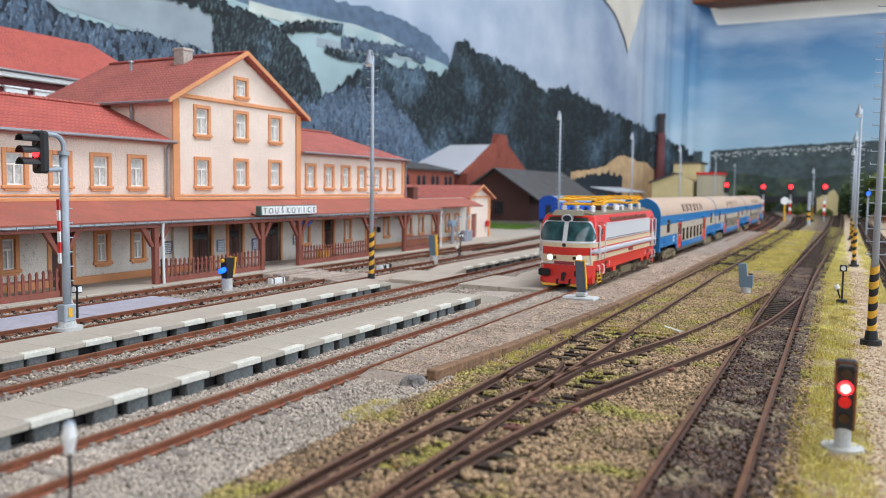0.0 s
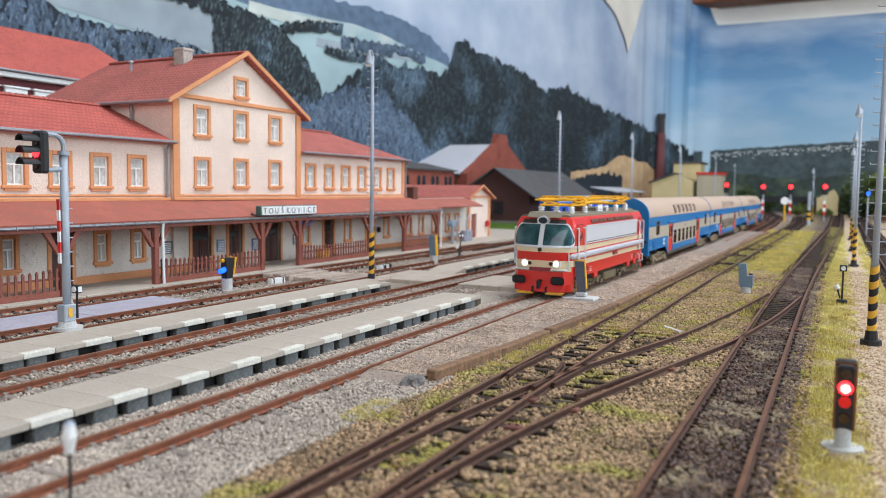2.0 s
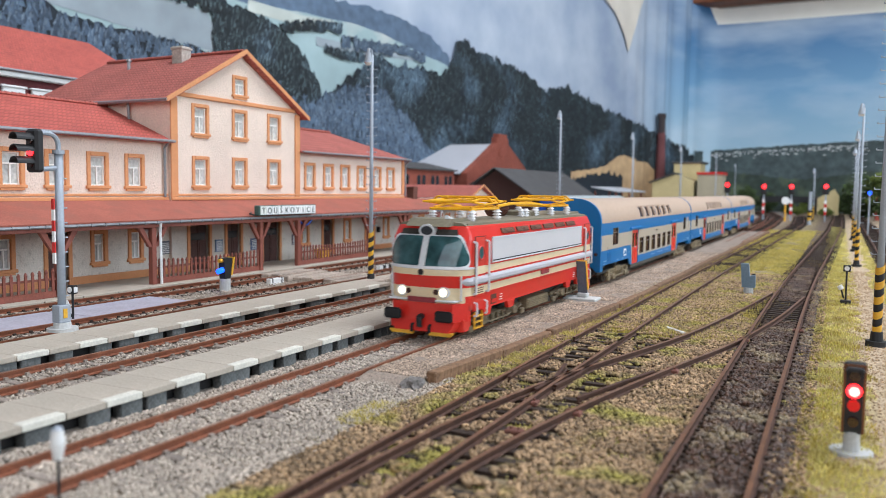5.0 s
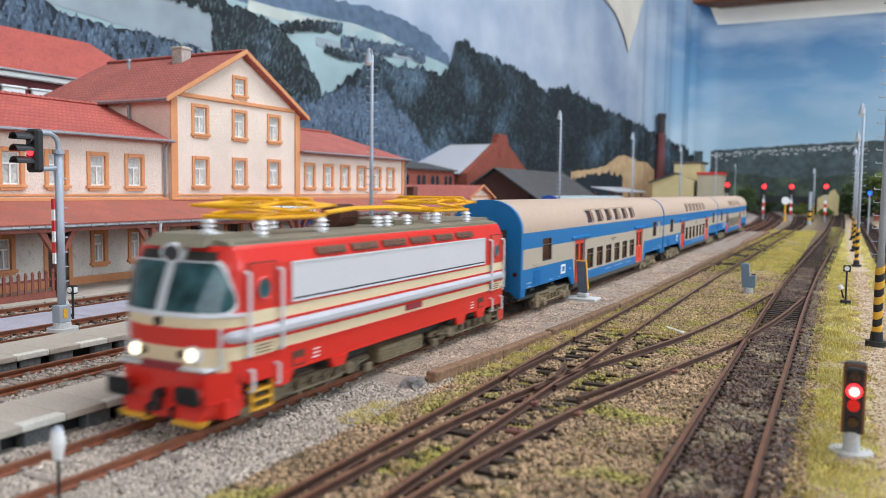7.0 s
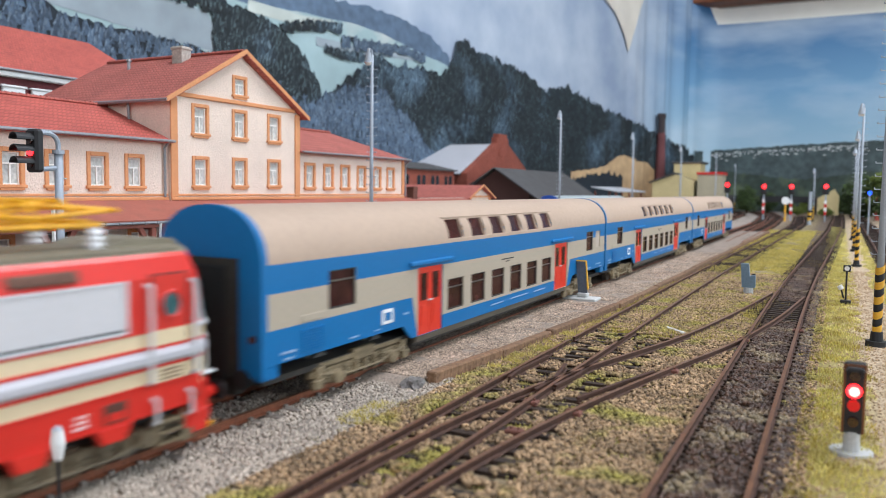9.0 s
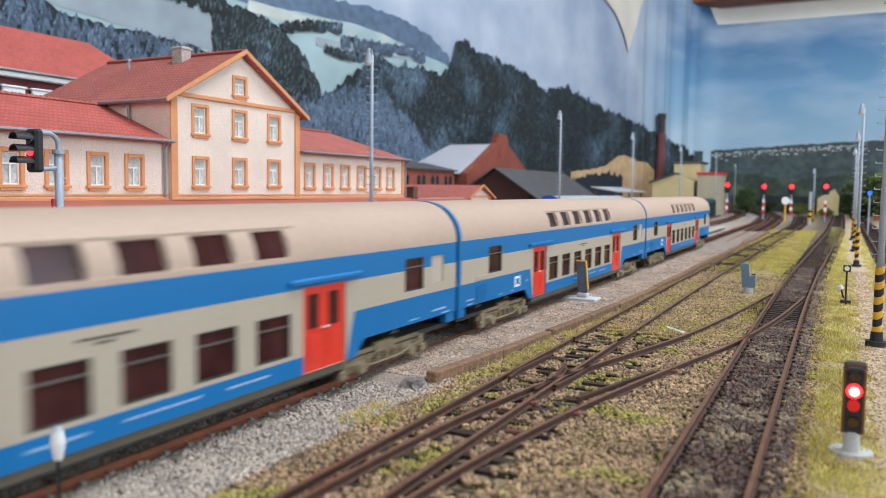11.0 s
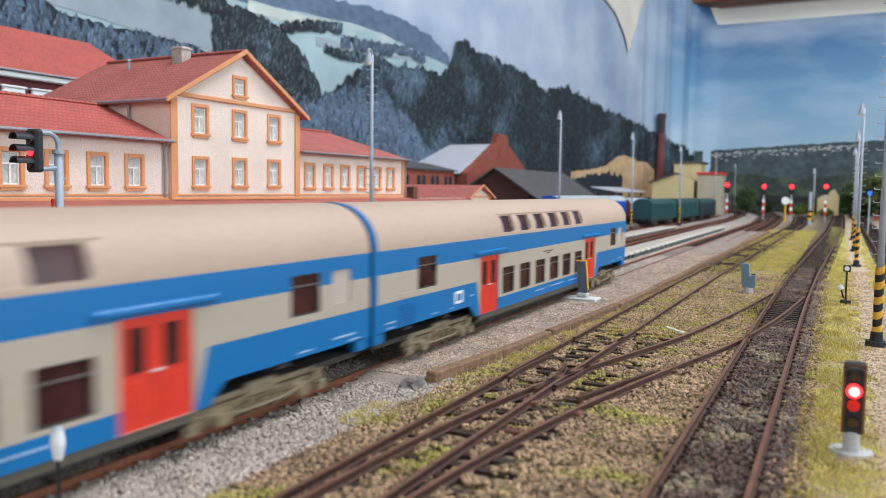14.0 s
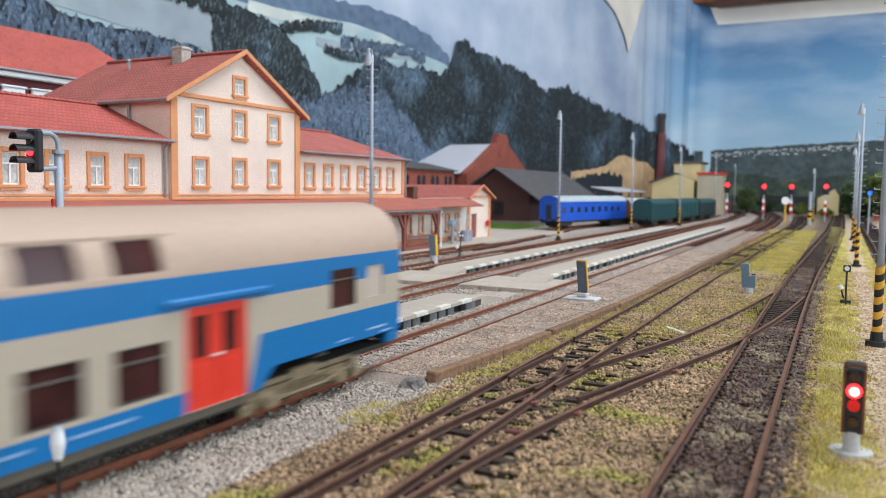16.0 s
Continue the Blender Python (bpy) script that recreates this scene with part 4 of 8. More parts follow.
def goods_shed():
    b = thing("goods_shed", (-0.53, 1.4, 0.0), "dark brown boarded goods shed with a grey felt roof", "shed")
    x0, x1, y0, y1 = -0.592, -0.4700, 1.26, 1.62
    ze, zr, xm = 0.0535, 0.0945, -0.531
    bm = prism(bmesh.new(), [(x0, 0.005), (x1, 0.005), (x1, ze), (xm, zr - 0.002), (x0, ze)], "y", y0, y1)
    part("boarded_wall", bm, PLANKS, b)
    part("stone_base", box(bmesh.new(), x0 - 0.001, x1 + 0.001, y0 - 0.001, y1 + 0.001, -0.004, 0.005), mat("grey_stone_base", lin(140, 135, 128), 0.9, 0, 0.2, 600, 100, 0.5), b)
    bm = bmesh.new()
    slab(bm, [(x1 + 0.022, y0 - 0.014, 0.0405), (x1 + 0.022, y1, 0.0405), (xm, y1, zr), (xm, y0 - 0.014, zr)], 0.002)
    slab(bm, [(x0 - 0.012, y0 - 0.014, 0.0455), (xm, y0 - 0.014, zr), (xm, y1, zr), (x0 - 0.012, y1, 0.0455)], 0.002)
    part("felt_roof", bm, FELT, b)
    bm = bmesh.new()
    w0, w1, a, c = -0.5335, -0.5165, 0.0165, 0.0375
    for i in range(5):
        u = w0 + (w1 - w0) * i / 4
        box(bm, u - 0.0005, u + 0.0005, y0 - 0.0022, y0 - 0.0012, a, c)
    for i in range(5):
        v = a + (c - a) * i / 4
        box(bm, w0, w1, y0 - 0.0024, y0 - 0.0014, v - 0.0005, v + 0.0005)
    w = part("window", bm, DKGEAR_, b)
    part("pane", box(bmesh.new(), w0, w1, y0 - 0.0012, y0 - 0.0002, a, c), DGLASS, w)


goods_shed()


def far_buildings():
    cream = mat("pale_yellow_plaster", lin(205, 188, 140), 0.9, 0, 0.12, 400, 30, 0.3)
    grey = mat("grey_cream_plaster", lin(178, 168, 144), 0.9, 0, 0.12, 400, 30, 0.3)
    b = thing("workshop", (-0.41, 2.2, 0.0), "pale yellow workshop with low gable roof", "building")
    bm = prism(bmesh.new(), [(-0.462, -0.004), (-0.352, -0.004), (-0.352, 0.088), (-0.400, 0.106), (-0.462, 0.084)], "y", 2.2, 2.30)
    part("wall", bm, cream, b)
    part("roof", slab(bmesh.new(), [(-0.470, 2.19, 0.082), (-0.400, 2.19, 0.108), (-0.400, 2.31, 0.108), (-0.470, 2.31, 0.082)], 0.003), FELT, b)
    part("upper_wall", box(bmesh.new(), -0.425, -0.352, 2.31, 2.40, -0.004, 0.139), cream, b)
    part("upper_roof", box(bmesh.new(), -0.432, -0.345, 2.305, 2.41, 0.139, 0.145, bev=0.002), FELT, b)
    b = thing("relay_house", (-0.31, 2.25, 0.0), "grey-cream flat-roofed house with a red roof edge", "building")
    part("wall", box(bmesh.new(), -0.342, -0.279, 2.2, 2.28, -0.004, 0.106), grey, b)
    part("roof_edge", box(bmesh.new(), -0.345, -0.276, 2.197, 2.283, 0.106, 0.112), REDP, b)
    b = thing("factory_chimney", (-0.4615, 2.3, 0.0), "tall tapering red-brown brick factory chimney", "chimney")
    bm = rod(bmesh.new(), (-0.486, 2.42, -0.004), (-0.486, 2.42, 0.235), 0.0175, 0.0118, 16)
    part("shaft", bm, mat("maroon_chimney_brick", lin(112, 66, 68), 0.85, 0, 0.2, 300, 25, 0.3), b, smooth=False)
    bm = rod(rod(bmesh.new(), (-0.486, 2.42, 0.235), (-0.486, 2.42, 0.278), 0.0118, 0.0108, 16), (-0.486, 2.42, 0.278), (-0.486, 2.42, 0.292), 0.0130, 0.0125, 16)
    part("head", bm, mat("sooty_chimney_head", lin(62, 56, 58), 0.9, 0, 0.2), b)
    b = thing("cottage", (-0.02, 2.5, 0.0), "small cream gabled cottage by the tunnel", "building")
    bm = prism(bmesh.new(), [(-0.055, -0.004), (0.0, -0.004), (0.0, 0.052), (-0.012, 0.072), (-0.055, 0.045)], "y", 2.5, 2.6)
    part("wall", bm, cream, b)
    b = thing("bridge", (-0.15, 2.62, 0.0), "dark low steel girder bridge under the backdrop", "bridge")
    part("girder", box(bmesh.new(), -0.30, -0.06, 2.60, 2.62, 0.030, 0.050, bev=0.002), BLACK, b)
    part("pier", box(bmesh.new(), -0.31, -0.295, 2.60, 2.64, -0.004, 0.05), FELT, b)
    part("pier", box(bmesh.new(), -0.065, -0.05, 2.60, 2.64, -0.004, 0.05), FELT, b)
    b = thing("red_hut", (0.085, 2.1, 0.0), "small red wooden hut beside the bushes", "hut")
    part("wall", prism(bmesh.new(), [(0.078, -0.004), (0.115, -0.004), (0.115, 0.05), (0.097, 0.062), (0.078, 0.05)], "y", 2.1, 2.16), mat("dull_red_boards", lin(150, 60, 50), 0.8, 0, 0.2, 300, 40), b)


far_buildings()


def loading_roof():
    b = thing("loading_dock", (-0.455, 1.8, 0.0), "low loading dock with a pale grey sheet roof", "shed")
    part("roof", slab(bmesh.new(), [(-0.425, 1.68, 0.058), (-0.425, 1.95, 0.058), (-0.485, 1.95, 0.068), (-0.485, 1.68, 0.068)], -0.002), bpy.data.materials["pale_grey_sheet_roof"], b)
    part("platform", box(bmesh.new(), -0.48, -0.43, 1.69, 1.94, -0.004, 0.010), SLABM, b)
    for y in (1.69, 1.81, 1.93):
        for x in (-0.478, -0.432):
            part("post", box(bmesh.new(), x - 0.0015, x + 0.0015, y - 0.0015, y + 0.0015, 0.010, 0.0575), BROWN, b)


loading_roof()
# ---- the train ----
TX = -0.1426
LRED = mat("locomotive_red", lin(214, 44, 32), 0.38, 0, 0.04, 900, 40, coat=0.25)
LCREAM = mat("locomotive_cream", lin(228, 208, 170), 0.4, 0, 0.04, 900, 40, coat=0.2)
LSILV = mat("locomotive_silver", lin(188, 187, 192), 0.5, 0.05, 0.04, 900, 40)
LPANEL = mat("pale_grey_side_panel", lin(208, 206, 208), 0.4, 0, 0.03, 900, 40)
LROOF = mat("olive_grey_roof", lin(128, 120, 100), 0.6, 0, 0.12, 700, 60)
LGEAR = mat("dark_olive_running_gear", lin(116, 102, 78), 0.6, 0.05, 0.35, 900, 150, 0.3)
LFRAME = mat("light_grey_window_frame", lin(214, 216, 218), 0.4, 0, 0.05)
LGLASS = mat("teal_tinted_windscreen", lin(66, 104, 108), 0.05, 0, 0.5, 120, 60)
OLIVE = mat("olive_grey_running_gear", lin(136, 120, 92), 0.65, 0.05, 0.3, 900, 150, 0.3)
DKGEAR = mat("dark_underframe", lin(52, 48, 42), 0.7, 0, 0.25, 900, 150)
STEEL = mat("wheel_steel", lin(120, 116, 110), 0.4, 0.6, 0.2)
PANTO = mat("yellow_pantograph_paint", lin(240, 176, 20), 0.45, 0, 0.06)
PORC = mat("white_porcelain", lin(236, 236, 238), 0.25, 0, 0.03, coat=0.4)
COIL = mat("brown_coil", lin(96, 56, 44), 0.5, 0, 0.2)
GRILL = mat("brown_louvre", lin(112, 74, 56), 0.6, 0, 0.25, 1500, 200)
HEADL = mat("lit_headlamp", lin(255, 236, 190), 0.3, 0, 0, emit=(1.0, 0.84, 0.55, 1, 2.4))
CBLUE = mat("coach_blue", lin(0, 108, 170), 0.45, 0, 0.04, 700, 40, coat=0.05)
CCREAM = mat("coach_beige", lin(180, 167, 148), 0.5, 0, 0.04, 700, 30)
CROOF = mat("coach_beige_roof", lin(186, 162, 142), 0.6, 0, 0.05, 500, 25)
CRED = mat("coach_door_red", lin(224, 56, 36), 0.42, 0, 0.04, 700, 40, coat=0.15)
CGLASS = mat("brown_tinted_window", lin(70, 40, 38), 0.14, 0, 0.3, 120, 60)
CGLASS.node_tree.nodes["Principled BSDF"].inputs["Specular IOR Level"].default_value = 0.25
FROST = mat("frosted_grey_window", lin(190, 176, 162), 0.4, 0, 0.06)
STENCIL = mat("pale_blue_stencil", lin(150, 178, 208), 0.6, 0, 0.1)
RUBBER = mat("black_rubber", lin(24, 24, 26), 0.7, 0, 0.1)


def wheelset(y, r, parent):
    bm = bmesh.new()
    for x in (-0.0087, 0.0087):
        s = 1 if x > 0 else -1
        rod(bm, (x - 0.0012 * s, y, r), (x - 0.0004 * s, y, r), r + 0.0008, r + 0.0008, 20)
        rod(bm, (x - 0.0004 * s, y, r), (x + 0.0014 * s, y, r), r, r * 0.97, 20)
        for k in range(5):
            a = k * math.tau / 5
            rod(bm, (x + 0.0013 * s, y + math.cos(a) * r * 0.55, r + math.sin(a) * r * 0.55), (x + 0.0017 * s, y + math.cos(a) * r * 0.55, r + math.sin(a) * r * 0.55), r * 0.16, n=6)
    rod(bm, (-0.0087, y, r), (0.0087, y, r), 0.0012)
    bmesh.ops.translate(bm, verts=bm.verts, vec=(0, -y, -r))
    ob = part("wheelset", bm, STEEL, parent)
    ob.location = (0, y, r)
    WHEELS.append((ob, y, r))
    return ob


WHEELS = []


def bogie(yc, half, axles, r, parent, name="bogie", tall=False):
    bm = bmesh.new()
    for s in (-1, 1):
        x0, x1 = (0.0118, 0.0136) if s > 0 else (-0.0136, -0.0118)
        box(bm, x0, x1, yc - half, yc + half, 0.0066, 0.0092, bev=0.0004)
        box(bm, x0, x1, yc - half * 0.35, yc + half * 0.35, 0.0040, 0.0066, bev=0.0004)
        for ya in axles:
            box(bm, s * 0.0128 - 0.0016, s * 0.0128 + 0.0016, ya - 0.0030, ya + 0.0030, r - 0.0022, r + 0.0026, bev=0.0005)
            rod(bm, (s * 0.0140, ya, r), (s * 0.0156, ya, r), 0.0027, 0.0023, 14)
            for d in (-0.0046, 0.0046):
                rod(bm, (s * 0.0134, ya + d, 0.0042), (s * 0.0134, ya + d, 0.0090), 0.0012, 0.0012, 8)
                for q in range(4):
                    rod(bm, (s * 0.0134, ya + d, 0.0046 + q * 0.0011), (s * 0.0134, ya + d, 0.0050 + q * 0.0011), 0.0015, 0.0015, 8)
        for ya in (yc - half * 0.2, yc, yc + half * 0.2):
            rod(bm, (s * 0.0140, ya, 0.0035), (s * 0.0140, ya, 0.0085), 0.0008, n=6)
        tube(bm, [(s * 0.0144, yc - half * 0.9, 0.0082), (s * 0.0144, yc - half * 0.3, 0.0050), (s * 0.0144, yc + half * 0.3, 0.0050), (s * 0.0144, yc + half * 0.9, 0.0082)], 0.0005)
        box(bm, s * 0.0142 - 0.0008, s * 0.0142 + 0.0008, yc - half, yc - half + 0.004, 0.0028, 0.0062, bev=0.0003)
        box(bm, s * 0.0142 - 0.0008, s * 0.0142 + 0.0008, yc + half - 0.004, yc + half, 0.0028, 0.0062, bev=0.0003)
    box(bm, -0.012, 0.012, yc - 0.004, yc + 0.004, 0.0050, 0.0095)
    if tall:
        for s in (-1, 1):
            box(bm, s * 0.0128 - 0.0010, s * 0.0128 + 0.0010, yc - half * 0.86, yc + half * 0.86, 0.0098, 0.0116, bev=0.0003)
            box(bm, s * 0.0132 - 0.0010, s * 0.0132 + 0.0010, yc - half * 0.22, yc + half * 0.22, 0.0085, 0.0126, bev=0.0004)
            for d in (-0.95, 0.80):
                box(bm, s * 0.0136 - 0.0010, s * 0.0136 + 0.0010, yc + d * half, yc + (d + 0.15) * half, 0.0060, 0.0108, bev=0.0003)
    return part(name, bm, OLIVE if tall else LGEAR, parent, "grey-olive bogie with springs and axle boxes")


def build_loco():
    lo = thing("locomotive", (0, 0, 0), "red and cream electric locomotive with yellow pantographs", "locomotive")
    H = 0.0755  # half length of the straight side

    def half_len(z):
        return float(np.interp(z, [0.0125, 0.020, 0.0285, 0.0300, 0.036, 0.041, 0.0440, 0.0466], [0.0872, 0.0884, 0.0900, 0.0890, 0.0858, 0.0828, 0.0806, 0.079]))

    def half_w(z):
        return float(np.interp(z, [0.0125, 0.0402, 0.0455, 0.0466], [0.0157, 0.0157, 0.0141, 0.0134]))

    def skin(z, a, out=0.0, end=-1):
        """A point of the cab front at height z; a runs from 0 at one side to pi at the other."""
        w, d = half_w(z) + out, half_len(z) - H + out
        ca, sa = math.cos(a), math.sin(a)
        return (w * math.copysign(abs(ca) ** 0.92, ca), end * (H + d * abs(sa) ** 0.92), z)
    zs = [0.0138, 0.0165, 0.0191, 0.0206, 0.0222, 0.0244, 0.0266, 0.0281, 0.0296, 0.0305, 0.033, 0.036, 0.039, 0.0402, 0.0422, 0.0440, 0.0455, 0.0466]
    angs = list(np.linspace(0, math.pi, 25))
    bm = bmesh.new()
    rings = []
    for z in zs:
        ring = [bm.verts.new(skin(z, a, 0, -1)) for a in angs]
        ring += [bm.verts.new(skin(z, a, 0, 1)) for a in reversed(angs)]
        rings.append(ring)
    n = len(rings[0])
    for k in range(len(zs) - 1):
        zc = (zs[k] + zs[k + 1]) / 2
        for i in range(n):
            f = bm.faces.new((rings[k][i], rings[k][(i + 1) % n], rings[k + 1][(i + 1) % n], rings[k + 1][i]))
            nose = i not in (24, 49)
            mi = 0
            if (0.0191 < zc < 0.0222) or (0.0266 < zc < 0.0296) or (nose and 0.0165 < zc < 0.0222 and 2 < i % 25 < 22):
                mi = 1
            f.material_index = mi
            f.smooth = nose
    bm.faces.new(rings[0])
    f = bm.faces.new(rings[-1][::-1])
    f.material_index = 3
    part("body", bm, [LRED, LCREAM, LFRAME, LROOF], lo)
    # roof deck
    bm = bmesh.new()
    prism(bm, [(-0.0134, 0.0466), (0.0134, 0.0466), (0.0118, 0.0476), (0.006, 0.0482), (-0.006, 0.0482), (-0.0118, 0.0476)], "y", -0.077, 0.077)
    for e in (-1, 1):
        prism(bm, [(e * 0.060, 0.0478), (e * 0.0835, 0.0462), (e * 0.078, 0.0490), (e * 0.066, 0.0492)], "x", -0.0085, 0.0085)
    for s in (-1, 1):
        box(bm, s * 0.0128 - 0.0003, s * 0.0128 + 0.0003, -0.074, 0.074, 0.0466, 0.0475)
    part("roof", bm, LROOF, lo)
    # bands and panels on both sides
    for s in (-1, 1):
        x = s * 0.0157
        pn = part("side_panel", box(bmesh.new(), x, x + s * 0.0003, -0.0577, 0.0578, 0.0306, 0.0395), LPANEL, lo)
        bm = bmesh.new()
        for y0, y1, z0, z1 in ((-0.0583, -0.0577, 0.0300, 0.0401), (0.0578, 0.0584, 0.0300, 0.0401), (-0.0577, 0.0578, 0.0395, 0.0401), (-0.0577, 0.0578, 0.0300, 0.0306)):
            box(bm, x, x + s * 0.0005, y0, y1, z0, z1)
        part("panel_frame", bm, LFRAME, pn)
        part("panel_line", box(bmesh.new(), x + s * 0.0003, x + s * 0.0005, -0.0577, 0.0578, 0.0306, 0.0310), BLACK, pn)
        bm = bmesh.new()
        prof = [(0, 0.0228), (s * 0.0009, 0.0231), (s * 0.0014, 0.0238), (s * 0.0014, 0.0250), (s * 0.0009, 0.0257), (0, 0.0260)]
        prism(bm, [(x + u, w) for u, w in prof], "y", -0.0765, 0.0765)
        for e in (-1, 1):
            for i, (r0, r1) in enumerate(((0.0016, 0.0016), (0.0016, 0.0016), (0.0016, 0.0016), (0.0016, 0.0015), (0.0015, 0.0012), (0.0012, 0.0006))):
                a0, a1 = i * 0.085, (i + 1) * 0.085
                aa = (a0, a1) if s > 0 else (math.pi - a0, math.pi - a1)
                rod(bm, skin(0.0244, aa[0], -0.0004, e), skin(0.0244, aa[1], -0.0004, e), r0, r1, 10)
        part("silver_trim", bm, LSILV, lo, "bright silver trim strip")
        bm = bmesh.new()
        for z in (0.0192, 0.0223, 0.0265, 0.0296):
            box(bm, x, x + s * 0.0002, -0.074, 0.074, z - 0.0002, z + 0.0002)
        part("pinstripe", bm, LRED, lo)
        part("nameplate", box(bmesh.new(), x, x + s * 0.0005, -0.0015, 0.0085, 0.0203, 0.0221), mat("maroon_plate", lin(150, 50, 60), 0.5) if s < 0 else bpy.data.materials["maroon_plate"], lo)
        for i in range(6):
            y = -0.0475 + i * 0.0165
            q = part("louvre", slab(bmesh.new(), [(s * 0.01550, y, 0.0417), (s * 0.01550, y + 0.0135, 0.0417), (s * 0.01470, y + 0.0135, 0.0441), (s * 0.01470, y, 0.0441)], 0.0004 * s), GRILL, lo)
            bm = bmesh.new()
            for j in range(4):
                t = j / 4
                slab(bm, [(s * (0.01560 - 0.0008 * t), y + 0.0004, 0.0418 + 0.0024 * t), (s * (0.01560 - 0.0008 * t), y + 0.0131, 0.0418 + 0.0024 * t), (s * (0.0161 - 0.0008 * t), y + 0.0131, 0.0415 + 0.0024 * t), (s * (0.0161 - 0.0008 * t), y + 0.0004, 0.0415 + 0.0024 * t)], 0.0002)
            part("blade", bm, GRILL, q)
        for e in (-1, 1):
            yd = e * 0.0690
            d = part("cab_door", box(bmesh.new(), x, x + s * 0.0003, yd - 0.0044, yd + 0.0044, 0.0185, 0.0408, bev=0.0001), LRED, lo)
            bm = box(bmesh.new(), x + s * 0.0003, x + s * 0.0004, yd - 0.0044, yd + 0.0044, 0.0266, 0.0296)
            box(bm, x + s * 0.0003, x + s * 0.0004, yd - 0.0044, yd + 0.0044, 0.0192, 0.0222)
            part("door_band", bm, LCREAM, d)
            bm = bmesh.new()
            for y0, y1, z0, z1 in ((yd - 0.0048, yd - 0.0044, 0.0185, 0.0412), (yd + 0.0044, yd + 0.0048, 0.0185, 0.0412), (yd - 0.0044, yd + 0.0044, 0.0408, 0.0412)):
                box(bm, x, x + s * 0.0002, y0, y1, z0, z1)
            part("door_joint", bm, DKGEAR, d)
            bm = bmesh.new()
            for k in range(3):
                box(bm, x + s * 0.0004, x + s * 0.0005, yd - 0.0030, yd + 0.0028, 0.0197 + k * 0.0008, 0.0200 + k * 0.0008)
            part("stencil_bar", bm, COIL, d)
            bm = rod(bmesh.new(), (x + s * 0.0003, yd, 0.0345), (x + s * 0.0006, yd, 0.0345), 0.0024, n=16)
            part("porthole", bm, LGLASS, d)
            bm = bmesh.new()
            for k in range(16):
                a, b2 = k * math.tau / 16, (k + 1) * math.tau / 16
                rod(bm, (x + s * 0.0006, yd + 0.0026 * math.cos(a), 0.0345 + 0.0026 * math.sin(a)), (x + s * 0.0006, yd + 0.0026 * math.cos(b2), 0.0345 + 0.0026 * math.sin(b2)), 0.0003, n=5)
            part("porthole_rim", bm, LRED, d)
            for q in (-0.0058, 0.0058):
                part("handrail", tube(bmesh.new(), [(x, yd + q, 0.0195), (x + s * 0.0013, yd + q, 0.0198), (x + s * 0.0013, yd + q, 0.0385), (x, yd + q, 0.0388)], 0.00045), LFRAME, lo)
            bm = bmesh.new()
            for q in (-0.0046, 0.0046):
                tube(bm, [(x, yd + q, 0.0112), (x + s * 0.0012, yd + q, 0.0115), (x + s * 0.0012, yd + q, 0.0160), (x, yd + q, 0.0163)], 0.0004)
            part("step_rail", bm, LFRAME, lo)
            bm = bmesh.new()
            for z in (0.0045, 0.0075, 0.0105):
                box(bm, x - s * 0.0028, x + s * 0.0004, yd - 0.0032, yd + 0.0032, z, z + 0.0005)
            for q in (-0.0034, 0.0034):
                box(bm, x - s * 0.0006, x, yd + q - 0.0003, yd + q + 0.0003, 0.0042, 0.0125)
            part("cab_step", bm, YELL if e < 0 else OLIVE, lo)
            lg = part("logo", box(bmesh.new(), x, x + s * 0.0002, yd - e * 0.0135 - 0.0026, yd - e * 0.0135 + 0.0026, 0.0138, 0.0176, bev=0.0001), COIL, lo)
            part("logo_inner", box(bmesh.new(), x + s * 0.0002, x + s * 0.0003, yd - e * 0.0135 - 0.0020, yd - e * 0.0135 + 0.0020, 0.0143, 0.0158), LRED, lg)
            bm = bmesh.new()
            for k in range(3):
                box(bm, x, x + s * 0.0002, yd - e * 0.021 - 0.0016 + 0.0003 * k, yd - e * 0.021 + 0.0012, 0.0146 + k * 0.0010, 0.0149 + k * 0.0010)
            part("white_stencil", bm, WHITE, lo)
        bm = box(bmesh.new(), x - s * 0.0004, x + s * 0.0001, -0.0745, 0.0745, 0.0131, 0.0138)
        for y in (-0.062, -0.038, 0.038, 0.055):
            prism(bm, [(y - 0.004, 0.0131), (y + 0.004, 0.0131), (y + 0.0025, 0.0100), (y - 0.0025, 0.0100)], "x", x - s * 0.001, x + s * 0.0004)
        part("sill", bm, LRED, lo)
        bm = bmesh.new()
        box(bm, s * 0.0105 - 0.004, s * 0.0105 + 0.004, -0.0145, 0.0125, 0.0040, 0.0105, bev=0.0004)
        for i in range(5):
            box(bm, s * 0.0147 - 0.0002, s * 0.0147 + 0.0002, -0.0138, 0.0118, 0.0047 + i * 0.0011, 0.0051 + i * 0.0011)
        part("battery_box", bm, OLIVE, lo)
